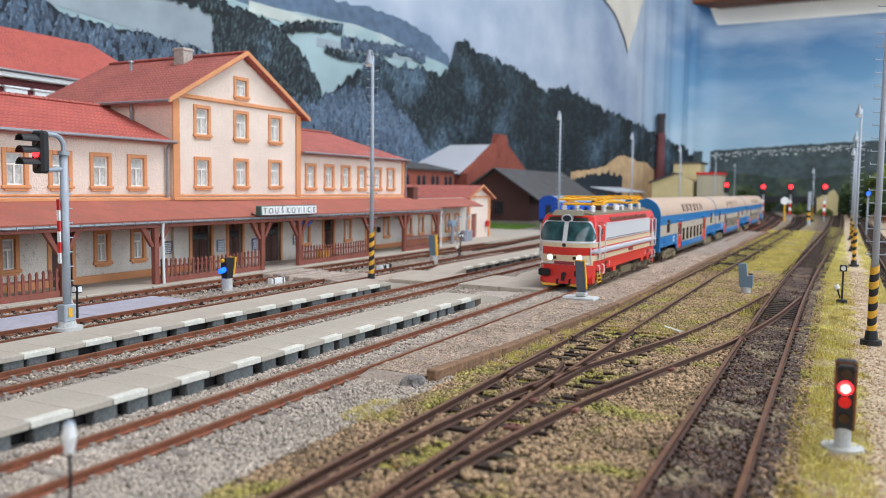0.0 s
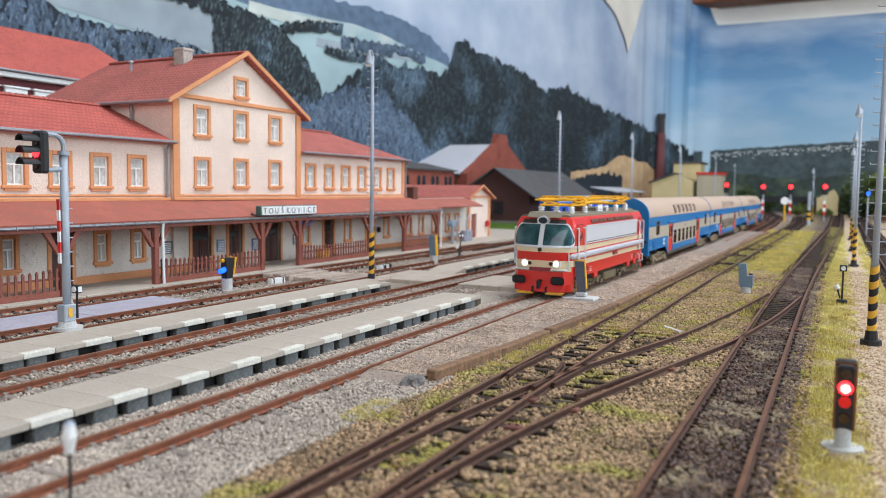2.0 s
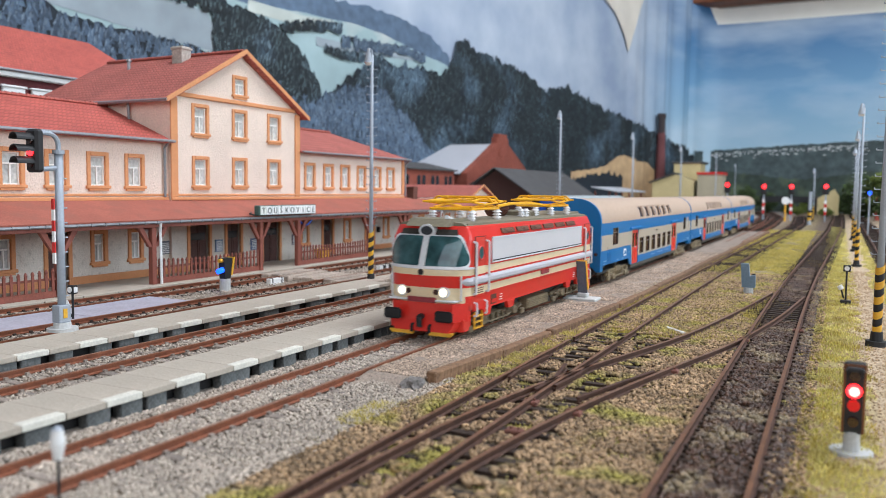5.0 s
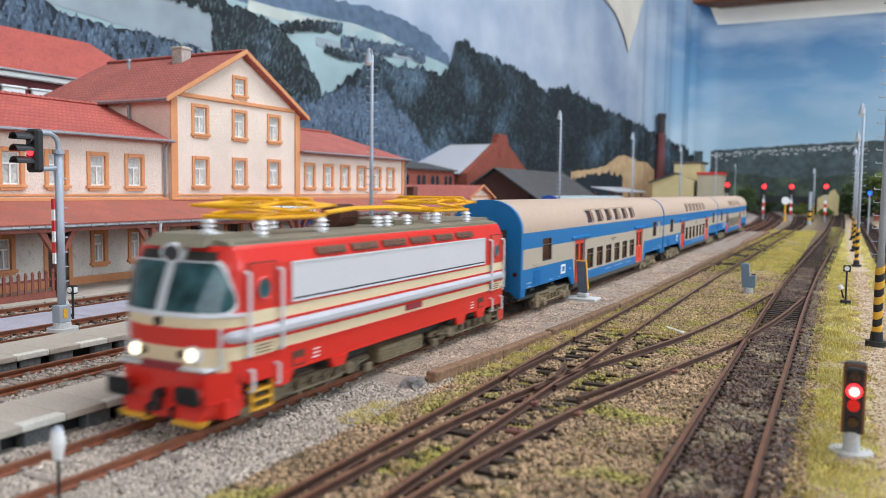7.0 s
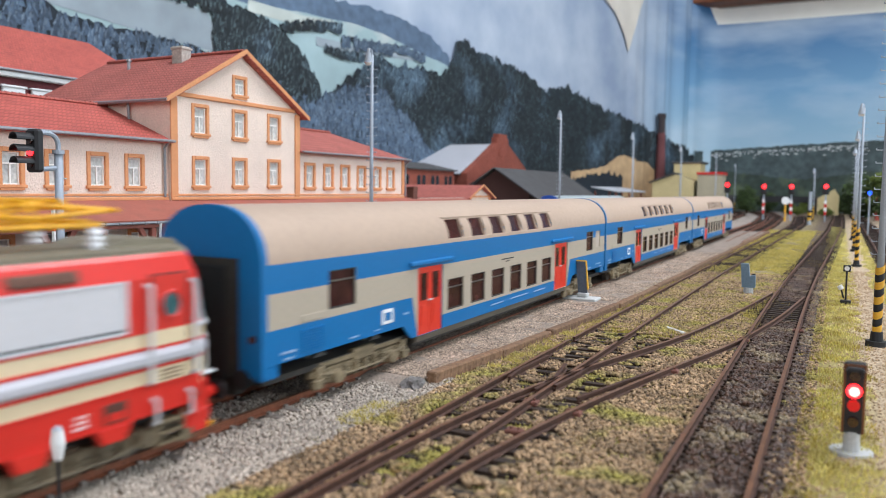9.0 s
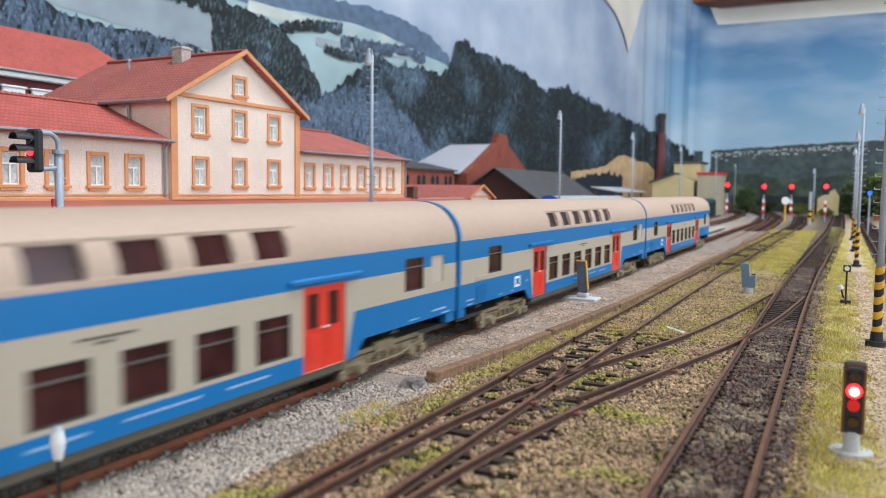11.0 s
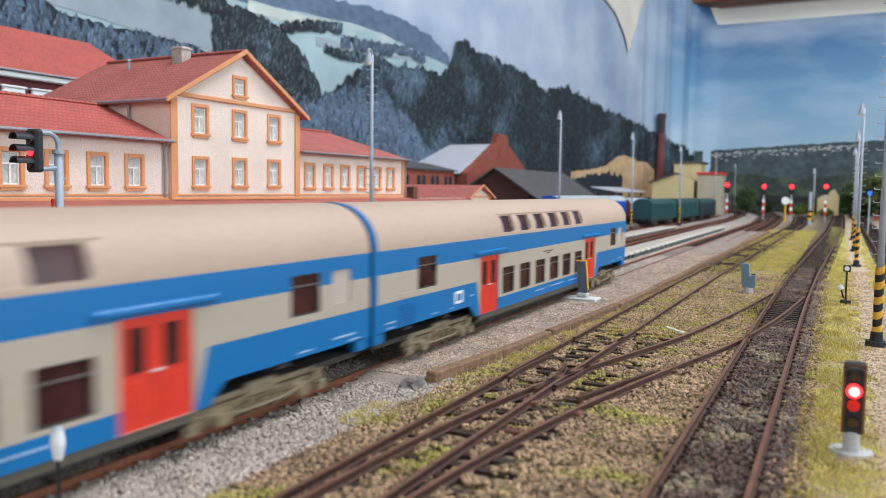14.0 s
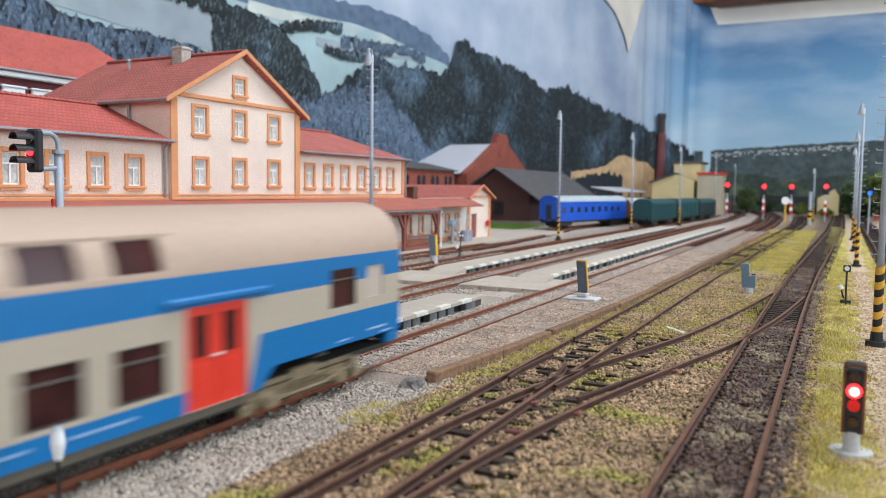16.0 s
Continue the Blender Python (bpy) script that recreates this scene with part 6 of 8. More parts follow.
# ---- signals, lamp masts and small things ----
def lamp_mast(x, y, top, r=0.0015, group="lamp masts of the station yard", striped=True):
    m = thing("lamp_mast", (x, y, -0.003), "grey lattice lamp mast with black and yellow striped foot", "lamp mast", group)
    part("base", rod(rod(bmesh.new(), (x, y, -0.004), (x, y, -0.0010), 0.0042, 0.0040, 12), (x, y, -0.0010), (x, y, 0.0028), 0.0026, 0.0022, 12), BLACK, m)
    z = 0.0028
    for k in range(9):
        bm = bmesh.new()
        n, h, rr = 12, 0.0030, r * 1.18
        ring = [[bm.verts.new((x + rr * math.cos(i * math.tau / n), y + rr * math.sin(i * math.tau / n), z + j * h + 0.0011 * math.sin(i * math.tau / n + 0.6))) for i in range(n)] for j in (0, 1)]
        for i in range(n):
            bm.faces.new((ring[0][i], ring[0][(i + 1) % n], ring[1][(i + 1) % n], ring[1][i]))
        part("warning_stripe", bm, BLACK if k % 2 else YELL, m, smooth=True)
        z += h
    part("pole", rod(bmesh.new(), (x, y, -0.002), (x, y, top - 0.004), r, r * 0.62, 12), GREYP, m, smooth=True)
    bm = bmesh.new()
    zz, k = 0.034, 0
    while zz < top - 0.012:
        for s in (-1, 1):
            rod(bm, (x, y, zz), (x + s * 0.0036, y + 0.0006 * s, zz), 0.00022, n=5)
            rod(bm, (x + s * 0.0036, y, zz), (x + s * 0.0036, y, zz + 0.0008), 0.00022, n=5)
        zz += 0.0052
    part("climbing_rung", bm, GREYP, m)
    bm = tube(bmesh.new(), [(x, y, top - 0.005), (x - 0.0002, y, top - 0.001), (x - 0.0020, y - 0.001, top)], 0.0005)
    part("bracket", bm, GREYP, m)
    bm = rod(bmesh.new(), (x - 0.0020, y - 0.001, top), (x - 0.0020, y - 0.001, top - 0.0030), 0.0008, 0.0012, 10)
    rod(bm, (x - 0.0020, y - 0.001, top - 0.0030), (x - 0.0020, y - 0.001, top - 0.0090), 0.0014, 0.0030, 12)
    sh = part("lamp_shade", bm, GREYP, m)
    part("globe", rod(bmesh.new(), (x - 0.0020, y - 0.001, top - 0.0090), (x - 0.0020, y - 0.001, top - 0.0104), 0.0026, 0.0014, 10), WHITE, sh)
    return m


for q in ((-0.2683, 0.4306, 0.146), (-0.3040, 0.918, 0.1540), (-0.2914, 1.24, 0.150), (-0.2600, 1.48, 0.142), (-0.290, 2.16, 0.158), (-0.287, 2.56, 0.147), (0.0158, 0.36, 0.146), (0.0152, 0.745, 0.1330), (0.0165, 0.95, 0.125), (0.0180, 1.18, 0.120), (-0.0498, 1.918, 0.114)):
    lamp_mast(*q, r=0.0015 if q[1] < 0.5 else 0.0014)


def main_signal():
    """The tall colour-light signal on the platform; its head hangs on an arm and faces along the track."""
    x, y = -0.2590, 0.1975
    s = thing("main_signal", (x, y, 0.003), "grey colour-light signal with black head showing red", "railway signal")
    part("foot", rod(rod(bmesh.new(), (x, y, 0.0030), (x, y, 0.0042), 0.0055, 0.0055, 16), (x, y, 0.0042), (x, y, 0.0062), 0.0034, 0.0030, 14), mat("pale_concrete", lin(196, 196, 194), 0.85, 0, 0.1, 900, 120, 0.3), s)
    part("control_box", box(bmesh.new(), x - 0.0022, x + 0.0022, y - 0.0028, y + 0.0022, 0.0062, 0.0128, bev=0.0003), GREYP, s)
    part("yellow_plate", box(bmesh.new(), x + 0.0022, x + 0.0025, y - 0.0012, y + 0.0004, 0.0080, 0.0115), YELL, s)
    part("pole", rod(bmesh.new(), (x, y, 0.0062), (x, y, 0.0690), 0.0015, 0.0015, 14), GREYP, s, smooth=True)
    part("collar", rod(bmesh.new(), (x, y, 0.0690), (x, y, 0.0705), 0.0021, 0.0021, 14), GREYP, s)
    pts = [(x, y, 0.0705)] + [(x, y - 0.0042 + 0.0042 * math.cos(a), 0.0722 + 0.0042 * math.sin(a)) for a in np.linspace(0, math.pi / 2, 6)] + [(x, y - 0.0080, 0.0764)]
    part("arm", tube(bmesh.new(), pts, 0.0009, 8), GREYP, s)
    part("lower_arm", tube(bmesh.new(), [(x, y, 0.0640), (x, y - 0.0085, 0.0630)], 0.0009, 8), GREYP, s)
    h = part("signal_head", box(bmesh.new(), x - 0.0032, x + 0.0032, y - 0.0112, y - 0.0078, 0.0620, 0.0775, bev=0.0009), BLACK, s)
    for k, z in enumerate((0.0742, 0.0700, 0.0658)):
        m = GLOWR if k == 1 else LENS
        part("lens", rod(bmesh.new(), (x, y - 0.0112, z - 0.0006), (x, y - 0.0118, z - 0.0006), 0.0016, 0.0015, 12), m, h)
        bm = bmesh.new()
        for a0, a1 in zip(np.linspace(0.0, math.pi, 9), np.linspace(0.0, math.pi, 9)[1:]):
            q = [(x + 0.0021 * math.cos(a), yy, z - 0.0006 + 0.0021 * math.sin(a)) for a in (a0, a1) for yy in (y - 0.0112, y - 0.0178)]
            bm.faces.new([bm.verts.new(q[i]) for i in (0, 1, 3, 2)])
        bmesh.ops.remove_doubles(bm, verts=bm.verts[:], dist=0.00001)
        bmesh.ops.solidify(bm, geom=bm.faces[:], thickness=0.0003)
        part("hood", bm, BLACK, h)
    for i in range(6):
        z = 0.0285 + i * 0.0040
        part("mast_plate_stripe", box(bmesh.new(), x - 0.0007, x + 0.0007, y - 0.0030, y - 0.0024, z, z + 0.0040), REDP if i % 2 else WHITE, s)
    bm = bmesh.new()
    for i in range(9):
        rod(bm, (x, y, 0.016 + i * 0.0055), (x + 0.0002, y + 0.0030, 0.016 + i * 0.0055), 0.0003, n=5)
    part("rung", bm, GREYP, s)


main_signal()


def red_dwarf():
    x, y = 0.0049, 0.206
    s = thing("dwarf_signal", (x, y, -0.003), "black two-lamp dwarf signal glowing red on a concrete foot", "railway signal", "dwarf signals")
    conc = bpy.data.materials["pale_concrete"]
    part("foot", rod(rod(bmesh.new(), (x, y, -0.0042), (x, y, -0.0022), 0.0050, 0.0047, 18), (x, y, -0.0022), (x, y, 0.0024), 0.0019, 0.0017, 14), conc, s)
    h = part("signal_head", box(bmesh.new(), x - 0.0024, x + 0.0024, y - 0.0016, y + 0.0022, 0.0020, 0.0187, bev=0.0005), BLACK, s)
    rim = mat("amber_edge", lin(120, 70, 30), 0.4, 0, 0.1)
    bm = bmesh.new()
    for x0, x1, z0, z1 in ((x - 0.0024, x - 0.0019, 0.0022, 0.0185), (x + 0.0019, x + 0.0024, 0.0022, 0.0185), (x - 0.0019, x + 0.0019, 0.0180, 0.0185)):
        box(bm, x0, x1, y - 0.0018, y - 0.0016, z0, z1)
    part("rim", bm, rim, h)
    for z, m, r in ((0.0158, LENS, 0.0013), (0.0122, GLOWR, 0.0017), (0.0088, mat("dim_red_lens", lin(120, 12, 14), 0.2, 0, 0.1, emit=(0.9, 0.02, 0.02, 1, 0.5)), 0.0014), (0.0050, LENS, 0.0013)):
        ln = part("lens", rod(bmesh.new(), (x, y - 0.0016, z), (x, y - 0.0024, z), r, r * 0.9, 16), m, h)
    part("lamp_core", rod(bmesh.new(), (x, y - 0.0024, 0.0122), (x, y - 0.0026, 0.0122), 0.0011, 0.0009, 14), mat("glowing_lamp_core", lin(255, 180, 170), 0.3, 0, 0, emit=(1.0, 0.32, 0.26, 1, 4.0)), h)
    part("hood", prism(bmesh.new(), [(x - 0.0021, 0.0172), (x + 0.0021, 0.0172), (x + 0.0014, 0.0180), (x - 0.0014, 0.0180)], "y", y - 0.0042, y - 0.0016), BLACK, h)


red_dwarf()


def shunt_signals():
    conc = bpy.data.materials["pale_concrete"]
    slate = mat("slate_grey_enamel", lin(88, 96, 108), 0.5, 0, 0.15, 900, 150)
    blueg = mat("blue_grey_enamel", lin(112, 136, 154), 0.5, 0, 0.12, 900, 150)
    # the tall marker seen from behind by the main line
    x, y = -0.1237, 0.4105
    x = -0.1215
    s = thing("dwarf_signal", (x, y, -0.003), "slate-grey dwarf signal with a yellow rim on a concrete foot", "railway signal", "dwarf signals")
    part("plate", box(bmesh.new(), x - 0.0095, x + 0.0085, y - 0.006, y + 0.006, -0.0020, 0.0008, bev=0.0005), conc, s)
    part("foot", box(bmesh.new(), x - 0.0028, x + 0.0030, y - 0.0024, y + 0.0024, 0.0008, 0.0032, bev=0.0006), conc, s)
    part("signal_head", prism(bmesh.new(), [(x - 0.0024, 0.0026), (x + 0.0026, 0.0026), (x + 0.0012, 0.0200), (x - 0.0038, 0.0200)], "y", y - 0.0008, y + 0.0006), slate, s)
    part("rim", prism(bmesh.new(), [(x + 0.0026, 0.0050), (x + 0.0031, 0.0050), (x + 0.0017, 0.0206), (x + 0.0012, 0.0200)], "y", y - 0.0009, y + 0.0007), YELL, s)
    part("top_rim", box(bmesh.new(), x - 0.0040, x + 0.0012, y - 0.0010, y + 0.0010, 0.0201, 0.0206), YELL, s)
    # the L-shaped one in the grass
    x, y = -0.0468, 0.4987
    s = thing("dwarf_signal", (x, y, -0.003), "blue-grey stepped dwarf signal in yellow grass", "railway signal", "dwarf signals")
    part("foot", rod(bmesh.new(), (x + 0.0006, y, -0.0042), (x + 0.0006, y, 0.0018), 0.0030, 0.0027, 12), conc, s)
    part("signal_head", prism(bmesh.new(), [(x - 0.0030, 0.0018), (x + 0.0044, 0.0018), (x + 0.0044, 0.0092), (x + 0.0012, 0.0086), (x + 0.0004, 0.0160), (x - 0.0040, 0.0160)], "y", y - 0.002, y + 0.002), blueg, s)
    part("lens", rod(bmesh.new(), (x + 0.0030, y + 0.002, 0.0085), (x + 0.0030, y + 0.0034, 0.0085), 0.0014, n=10), BLACK, s)
    # the one with a blue light before the station
    x, y = -0.3163, 0.3484
    s = thing("dwarf_signal", (x, y, -0.003), "black dwarf signal showing blue with a yellow back plate", "railway signal", "dwarf signals")
    part("foot", rod(bmesh.new(), (x, y, -0.0042), (x, y, 0.0045), 0.0032, 0.0030, 14), conc, s)
    part("signal_head", prism(bmesh.new(), [(y - 0.0022, 0.0045), (y + 0.0022, 0.0045), (y + 0.0040, 0.0165), (y - 0.0030, 0.0165)], "x", x - 0.0022, x + 0.0022), BLACK, s)
    part("yellow_plate", prism(bmesh.new(), [(y + 0.0024, 0.0065), (y + 0.0034, 0.0065), (y + 0.0054, 0.0168), (y + 0.0042, 0.0168)], "x", x - 0.0028, x + 0.0028), YELL, s)
    part("lens", rod(bmesh.new(), (x + 0.0004, y - 0.0024, 0.0098), (x + 0.0004, y - 0.0064, 0.0090), 0.0016, 0.0014, 12), GLOWB, s)
    part("top_lens", rod(bmesh.new(), (x, y - 0.0028, 0.0152), (x, y - 0.0048, 0.0150), 0.0012, 0.0012, 10), YELL, s)
    # the back of another, further on
    x, y = -0.2924, 0.5656
    s = thing("dwarf_signal", (x, y, -0.003), "blue-grey dwarf signal back with yellow edges", "railway signal", "dwarf signals")
    part("foot", rod(bmesh.new(), (x, y, -0.0042), (x, y, 0.0040), 0.0034, 0.0032, 14), conc, s)
    part("signal_head", prism(bmesh.new(), [(x - 0.0030, 0.0040), (x + 0.0024, 0.0040), (x + 0.0012, 0.0205), (x - 0.0046, 0.0205)], "y", y - 0.0016, y + 0.0016), blueg, s)
    part("rim", prism(bmesh.new(), [(x + 0.0024, 0.0040), (x + 0.0032, 0.0040), (x + 0.0020, 0.0210), (x + 0.0012, 0.0205)], "y", y - 0.0018, y + 0.0018), YELL, s)
    for z in (0.0185, 0.0145, 0.0105):
        part("hood", rod(bmesh.new(), (x + 0.0006, y + 0.0016, z), (x + 0.0010, y + 0.0050, z - 0.0004), 0.0016, 0.0015, 10), BLACK, s)
    # short blue lamp far along the right-hand siding
    x, y = 0.0395, 1.30
    s = thing("dwarf_signal", (x, y, -0.003), "slender post signal with a small blue light", "railway signal", "dwarf signals")
    part("post", rod(bmesh.new(), (x, y, -0.004), (x, y, 0.060), 0.0012, n=8), GREYP, s)
    part("lens", rod(bmesh.new(), (x, y - 0.001, 0.0600), (x, y - 0.004, 0.0600), 0.0026, 0.0024, 12), GLOWB, s)


shunt_signals()


def point_lamp(x, y, h=0.0185, label="black point indicator with white lantern and weight lever", big=1.0, weight=None):
    s = thing("point_indicator", (x, y, -0.003), label, "point indicator", "point indicators")
    part("base", box(bmesh.new(), x - 0.0028, x + 0.0028, y - 0.002, y + 0.002, -0.0042, -0.0008, bev=0.0004), BLACK, s)
    part("post", rod(bmesh.new(), (x, y, -0.0008), (x, y, h - 0.003), 0.0005 * big, n=8), BLACK, s)
    c = Vector((x, y, h - 0.0014))
    part("lantern", box(bmesh.new(), x - 0.0019 * big, x + 0.0019 * big, y - 0.0013, y + 0.0013, h - 0.0034 * big, h + 0.0002, bev=0.0003), BLACK, s)
    part("white_face", rod(bmesh.new(), (x, y - 0.0013, h - 0.0016), (x, y - 0.0016, h - 0.0016), 0.0013 * big, n=14), WHITE, s)
    part("side_face", box(bmesh.new(), x + 0.0019 * big, x + 0.0021 * big, y - 0.0009, y + 0.0009, h - 0.0028 * big, h - 0.0004), WHITE, s)
    part("lever", tube(bmesh.new(), [(x - 0.001, y, 0.0002), (x - 0.0028, y - 0.0014, 0.0062)], 0.0005), BLACK, s)
    part("weight", rod(bmesh.new(), (x - 0.0034, y - 0.0014, 0.0072), (x - 0.0022, y - 0.0014, 0.0052), 0.0014, 0.0014, 10), weight or WHITE, s)


point_lamp(0.0055, 0.489)
point_lamp(-0.2955, 0.2306, 0.0140)
point_lamp(-0.3000, 0.6318, 0.0185)
def near_lantern():
    x, y = -0.1130, 0.0850
    s = thing("point_indicator", (x, y, -0.003), "slender point indicator with a tall white lantern", "point indicator", "point indicators")
    part("base", box(bmesh.new(), x - 0.0018, x + 0.0018, y - 0.0015, y + 0.0015, -0.0042, -0.0012, bev=0.0003), BLACK, s)
    part("post", rod(bmesh.new(), (x, y, -0.0012), (x, y, 0.0128), 0.00028, n=8), BLACK, s)
    la = part("lantern", rod(rod(bmesh.new(), (x, y, 0.0128), (x, y, 0.0155), 0.0007, 0.0012, 12), (x, y, 0.0155), (x, y, 0.0178), 0.0012, 0.0009, 12), WHITE, s)
    part("cap", rod(bmesh.new(), (x, y, 0.0178), (x, y, 0.0183), 0.0010, 0.0005, 10), GREYP, la)


near_lantern()


def far_signals():
    for x, y, h, plate in ((-0.2287, 1.9, 0.0758, 1), (-0.1509, 1.9, 0.0727, 0), (-0.0943, 1.9, 0.0733, 1), (-0.0261, 1.9, 0.074, 1)):
        s = thing("far_signal", (x, y, -0.003), "distant colour-light signal showing red", "railway signal", "red signals at the yard throat")
        part("post", rod(bmesh.new(), (x, y, -0.004), (x, y, h - 0.01), 0.0016, n=8), GREYP, s)
        for k in range(4):
            part("mast_plate_stripe", box(bmesh.new(), x - 0.0026, x + 0.0026, y - 0.0026, y - 0.0018, 0.012 + k * 0.008, 0.020 + k * 0.008), WHITE if k % 2 else REDP, s)
        hd = part("signal_head", box(bmesh.new(), x - 0.0065, x + 0.0065, y - 0.004, y + 0.003, h - 0.018, h + 0.009, bev=0.002), BLACK, s)
        part("lens", rod(bmesh.new(), (x, y - 0.004, h), (x, y - 0.006, h), 0.0046, 0.0044, 14), GLOWR, hd)
    x, y = -0.1035, 1.86
    s = thing("disc_signal", (x, y, -0.003), "round white disc signal on a yellow post", "railway signal")
    part("post", rod(bmesh.new(), (x, y, -0.004), (x, y, 0.036), 0.002, n=8), YELL, s)
    part("disc", rod(bmesh.new(), (x, y - 0.002, 0.0421), (x, y - 0.004, 0.0421), 0.0082, n=18), WHITE, s)
    x, y = -0.0505, 1.70
    s = thing("marker_post", (x, y, -0.003), "short grey post with black and yellow stripes", "marker post")
    part("post", rod(bmesh.new(), (x, y, -0.004), (x, y, 0.062), 0.0034, 0.0030, 10), GREYP, s)
    for k in range(4):
        part("warning_stripe", rod(bmesh.new(), (x, y, 0.006 + k * 0.005), (x, y, 0.011 + k * 0.005), 0.0037, 0.0037, 10), BLACK if k % 2 else YELL, s)


far_signals()


def wagon(label, p, q, color, roof, height=0.046, windows=False):
    """A four-axle wagon from p to q on the rails."""
    d = Vector((q[0] - p[0], q[1] - p[1], 0))
    ln = d.length
    w = thing("wagon", (0, 0, 0), label, "railway wagon", "wagons parked behind the platforms")
    m = mat("wagon_paint", color, 0.5, 0, 0.1, 300, 30)
    part("body", prism(bmesh.new(), [(-0.0160, 0.0110), (0.0160, 0.0110), (0.0160, height - 0.009), (-0.0160, height - 0.009)], "y", 0.002, ln - 0.002), m, w)
    arc = [(0.0162 * math.cos(a), height - 0.009 + 0.0090 * math.sin(a)) for a in np.linspace(0, math.pi, 11)]
    part("roof", prism(bmesh.new(), arc, "y", 0.001, ln - 0.001), roof, w)
    part("end_rim", prism(bmesh.new(), [(0.0162, 0.0112)] + [(u * 1.01, v + 0.0004) for u, v in arc] + [(-0.0162, 0.0112)], "y", -0.0002, 0.0024), m, w)
    n = 9 if windows else 12
    for s in (-1, 1):
        for i in range(n):
            y = 0.015 + i * (ln - 0.03) / n
            if windows:
                part("window", box(bmesh.new(), s * 0.0160, s * 0.0163, y, y + 0.010, 0.024, 0.0325), DGLASS, w)
            else:
                part("side_rib", box(bmesh.new(), s * 0.0160, s * 0.0168, y, y + 0.0014, 0.0115, height - 0.0095), m, w)
    part("end_door", box(bmesh.new(), -0.0045, 0.0045, -0.0008, -0.0002, 0.0125, 0.036), DGLASS if windows else m, w)
    part("underframe", box(bmesh.new(), -0.0135, 0.0135, 0.004, ln - 0.004, 0.0080, 0.0110), DKGEAR, w)
    for yc in (0.034, ln - 0.034):
        part("bogie", box(bmesh.new(), -0.0135, 0.0135, yc - 0.020, yc + 0.020, 0.0035, 0.0080, bev=0.0006), DKGEAR, w)
        for ya in (yc - 0.0125, yc + 0.0125):
            part("wheel", rod(bmesh.new(), (-0.0095, ya, 0.0053), (0.0095, ya, 0.0053), 0.0053, n=16), STEEL, w)
    for s in (-1, 1):
        part("buffer", rod(bmesh.new(), (s * 0.010, 0.002, 0.0122), (s * 0.010, -0.006, 0.0122), 0.0018, 0.0026, 10), BLACK, w)
    w.matrix_world = pose(p[0], p[1], 0, 0, 0, -math.degrees(math.atan2(d.x, d.y)))
    SPOT[w.name] = Vector((p[0], p[1], 0))


wagon("bright blue passenger coach parked by the goods shed", (-0.3955, 1.145), (-0.352, 1.395), lin(30, 84, 190), mat("pale_wagon_roof", lin(176, 188, 190), 0.6, 0, 0.1, 200, 30), 0.050, True)
wagon("rust-brown goods wagon behind the blue coach", (-0.350, 1.410), (-0.330, 1.50), lin(122, 82, 62), bpy.data.materials["pale_wagon_roof"], 0.046)
GREENR = mat("dark_green_wagon_roof", lin(40, 74, 74), 0.6, 0, 0.15, 200, 30)
wagon("dark green covered wagon", (-0.290, 1.31), (-0.283, 1.49), lin(24, 70, 72), GREENR, 0.046)
wagon("dark green covered wagon coupled behind another", (-0.282, 1.505), (-0.274, 1.69), lin(28, 74, 74), GREENR, 0.046)
wagon("dark grey covered wagon at the end of the row", (-0.273, 1.705), (-0.264, 1.87), lin(34, 54, 58), GREENR, 0.045)


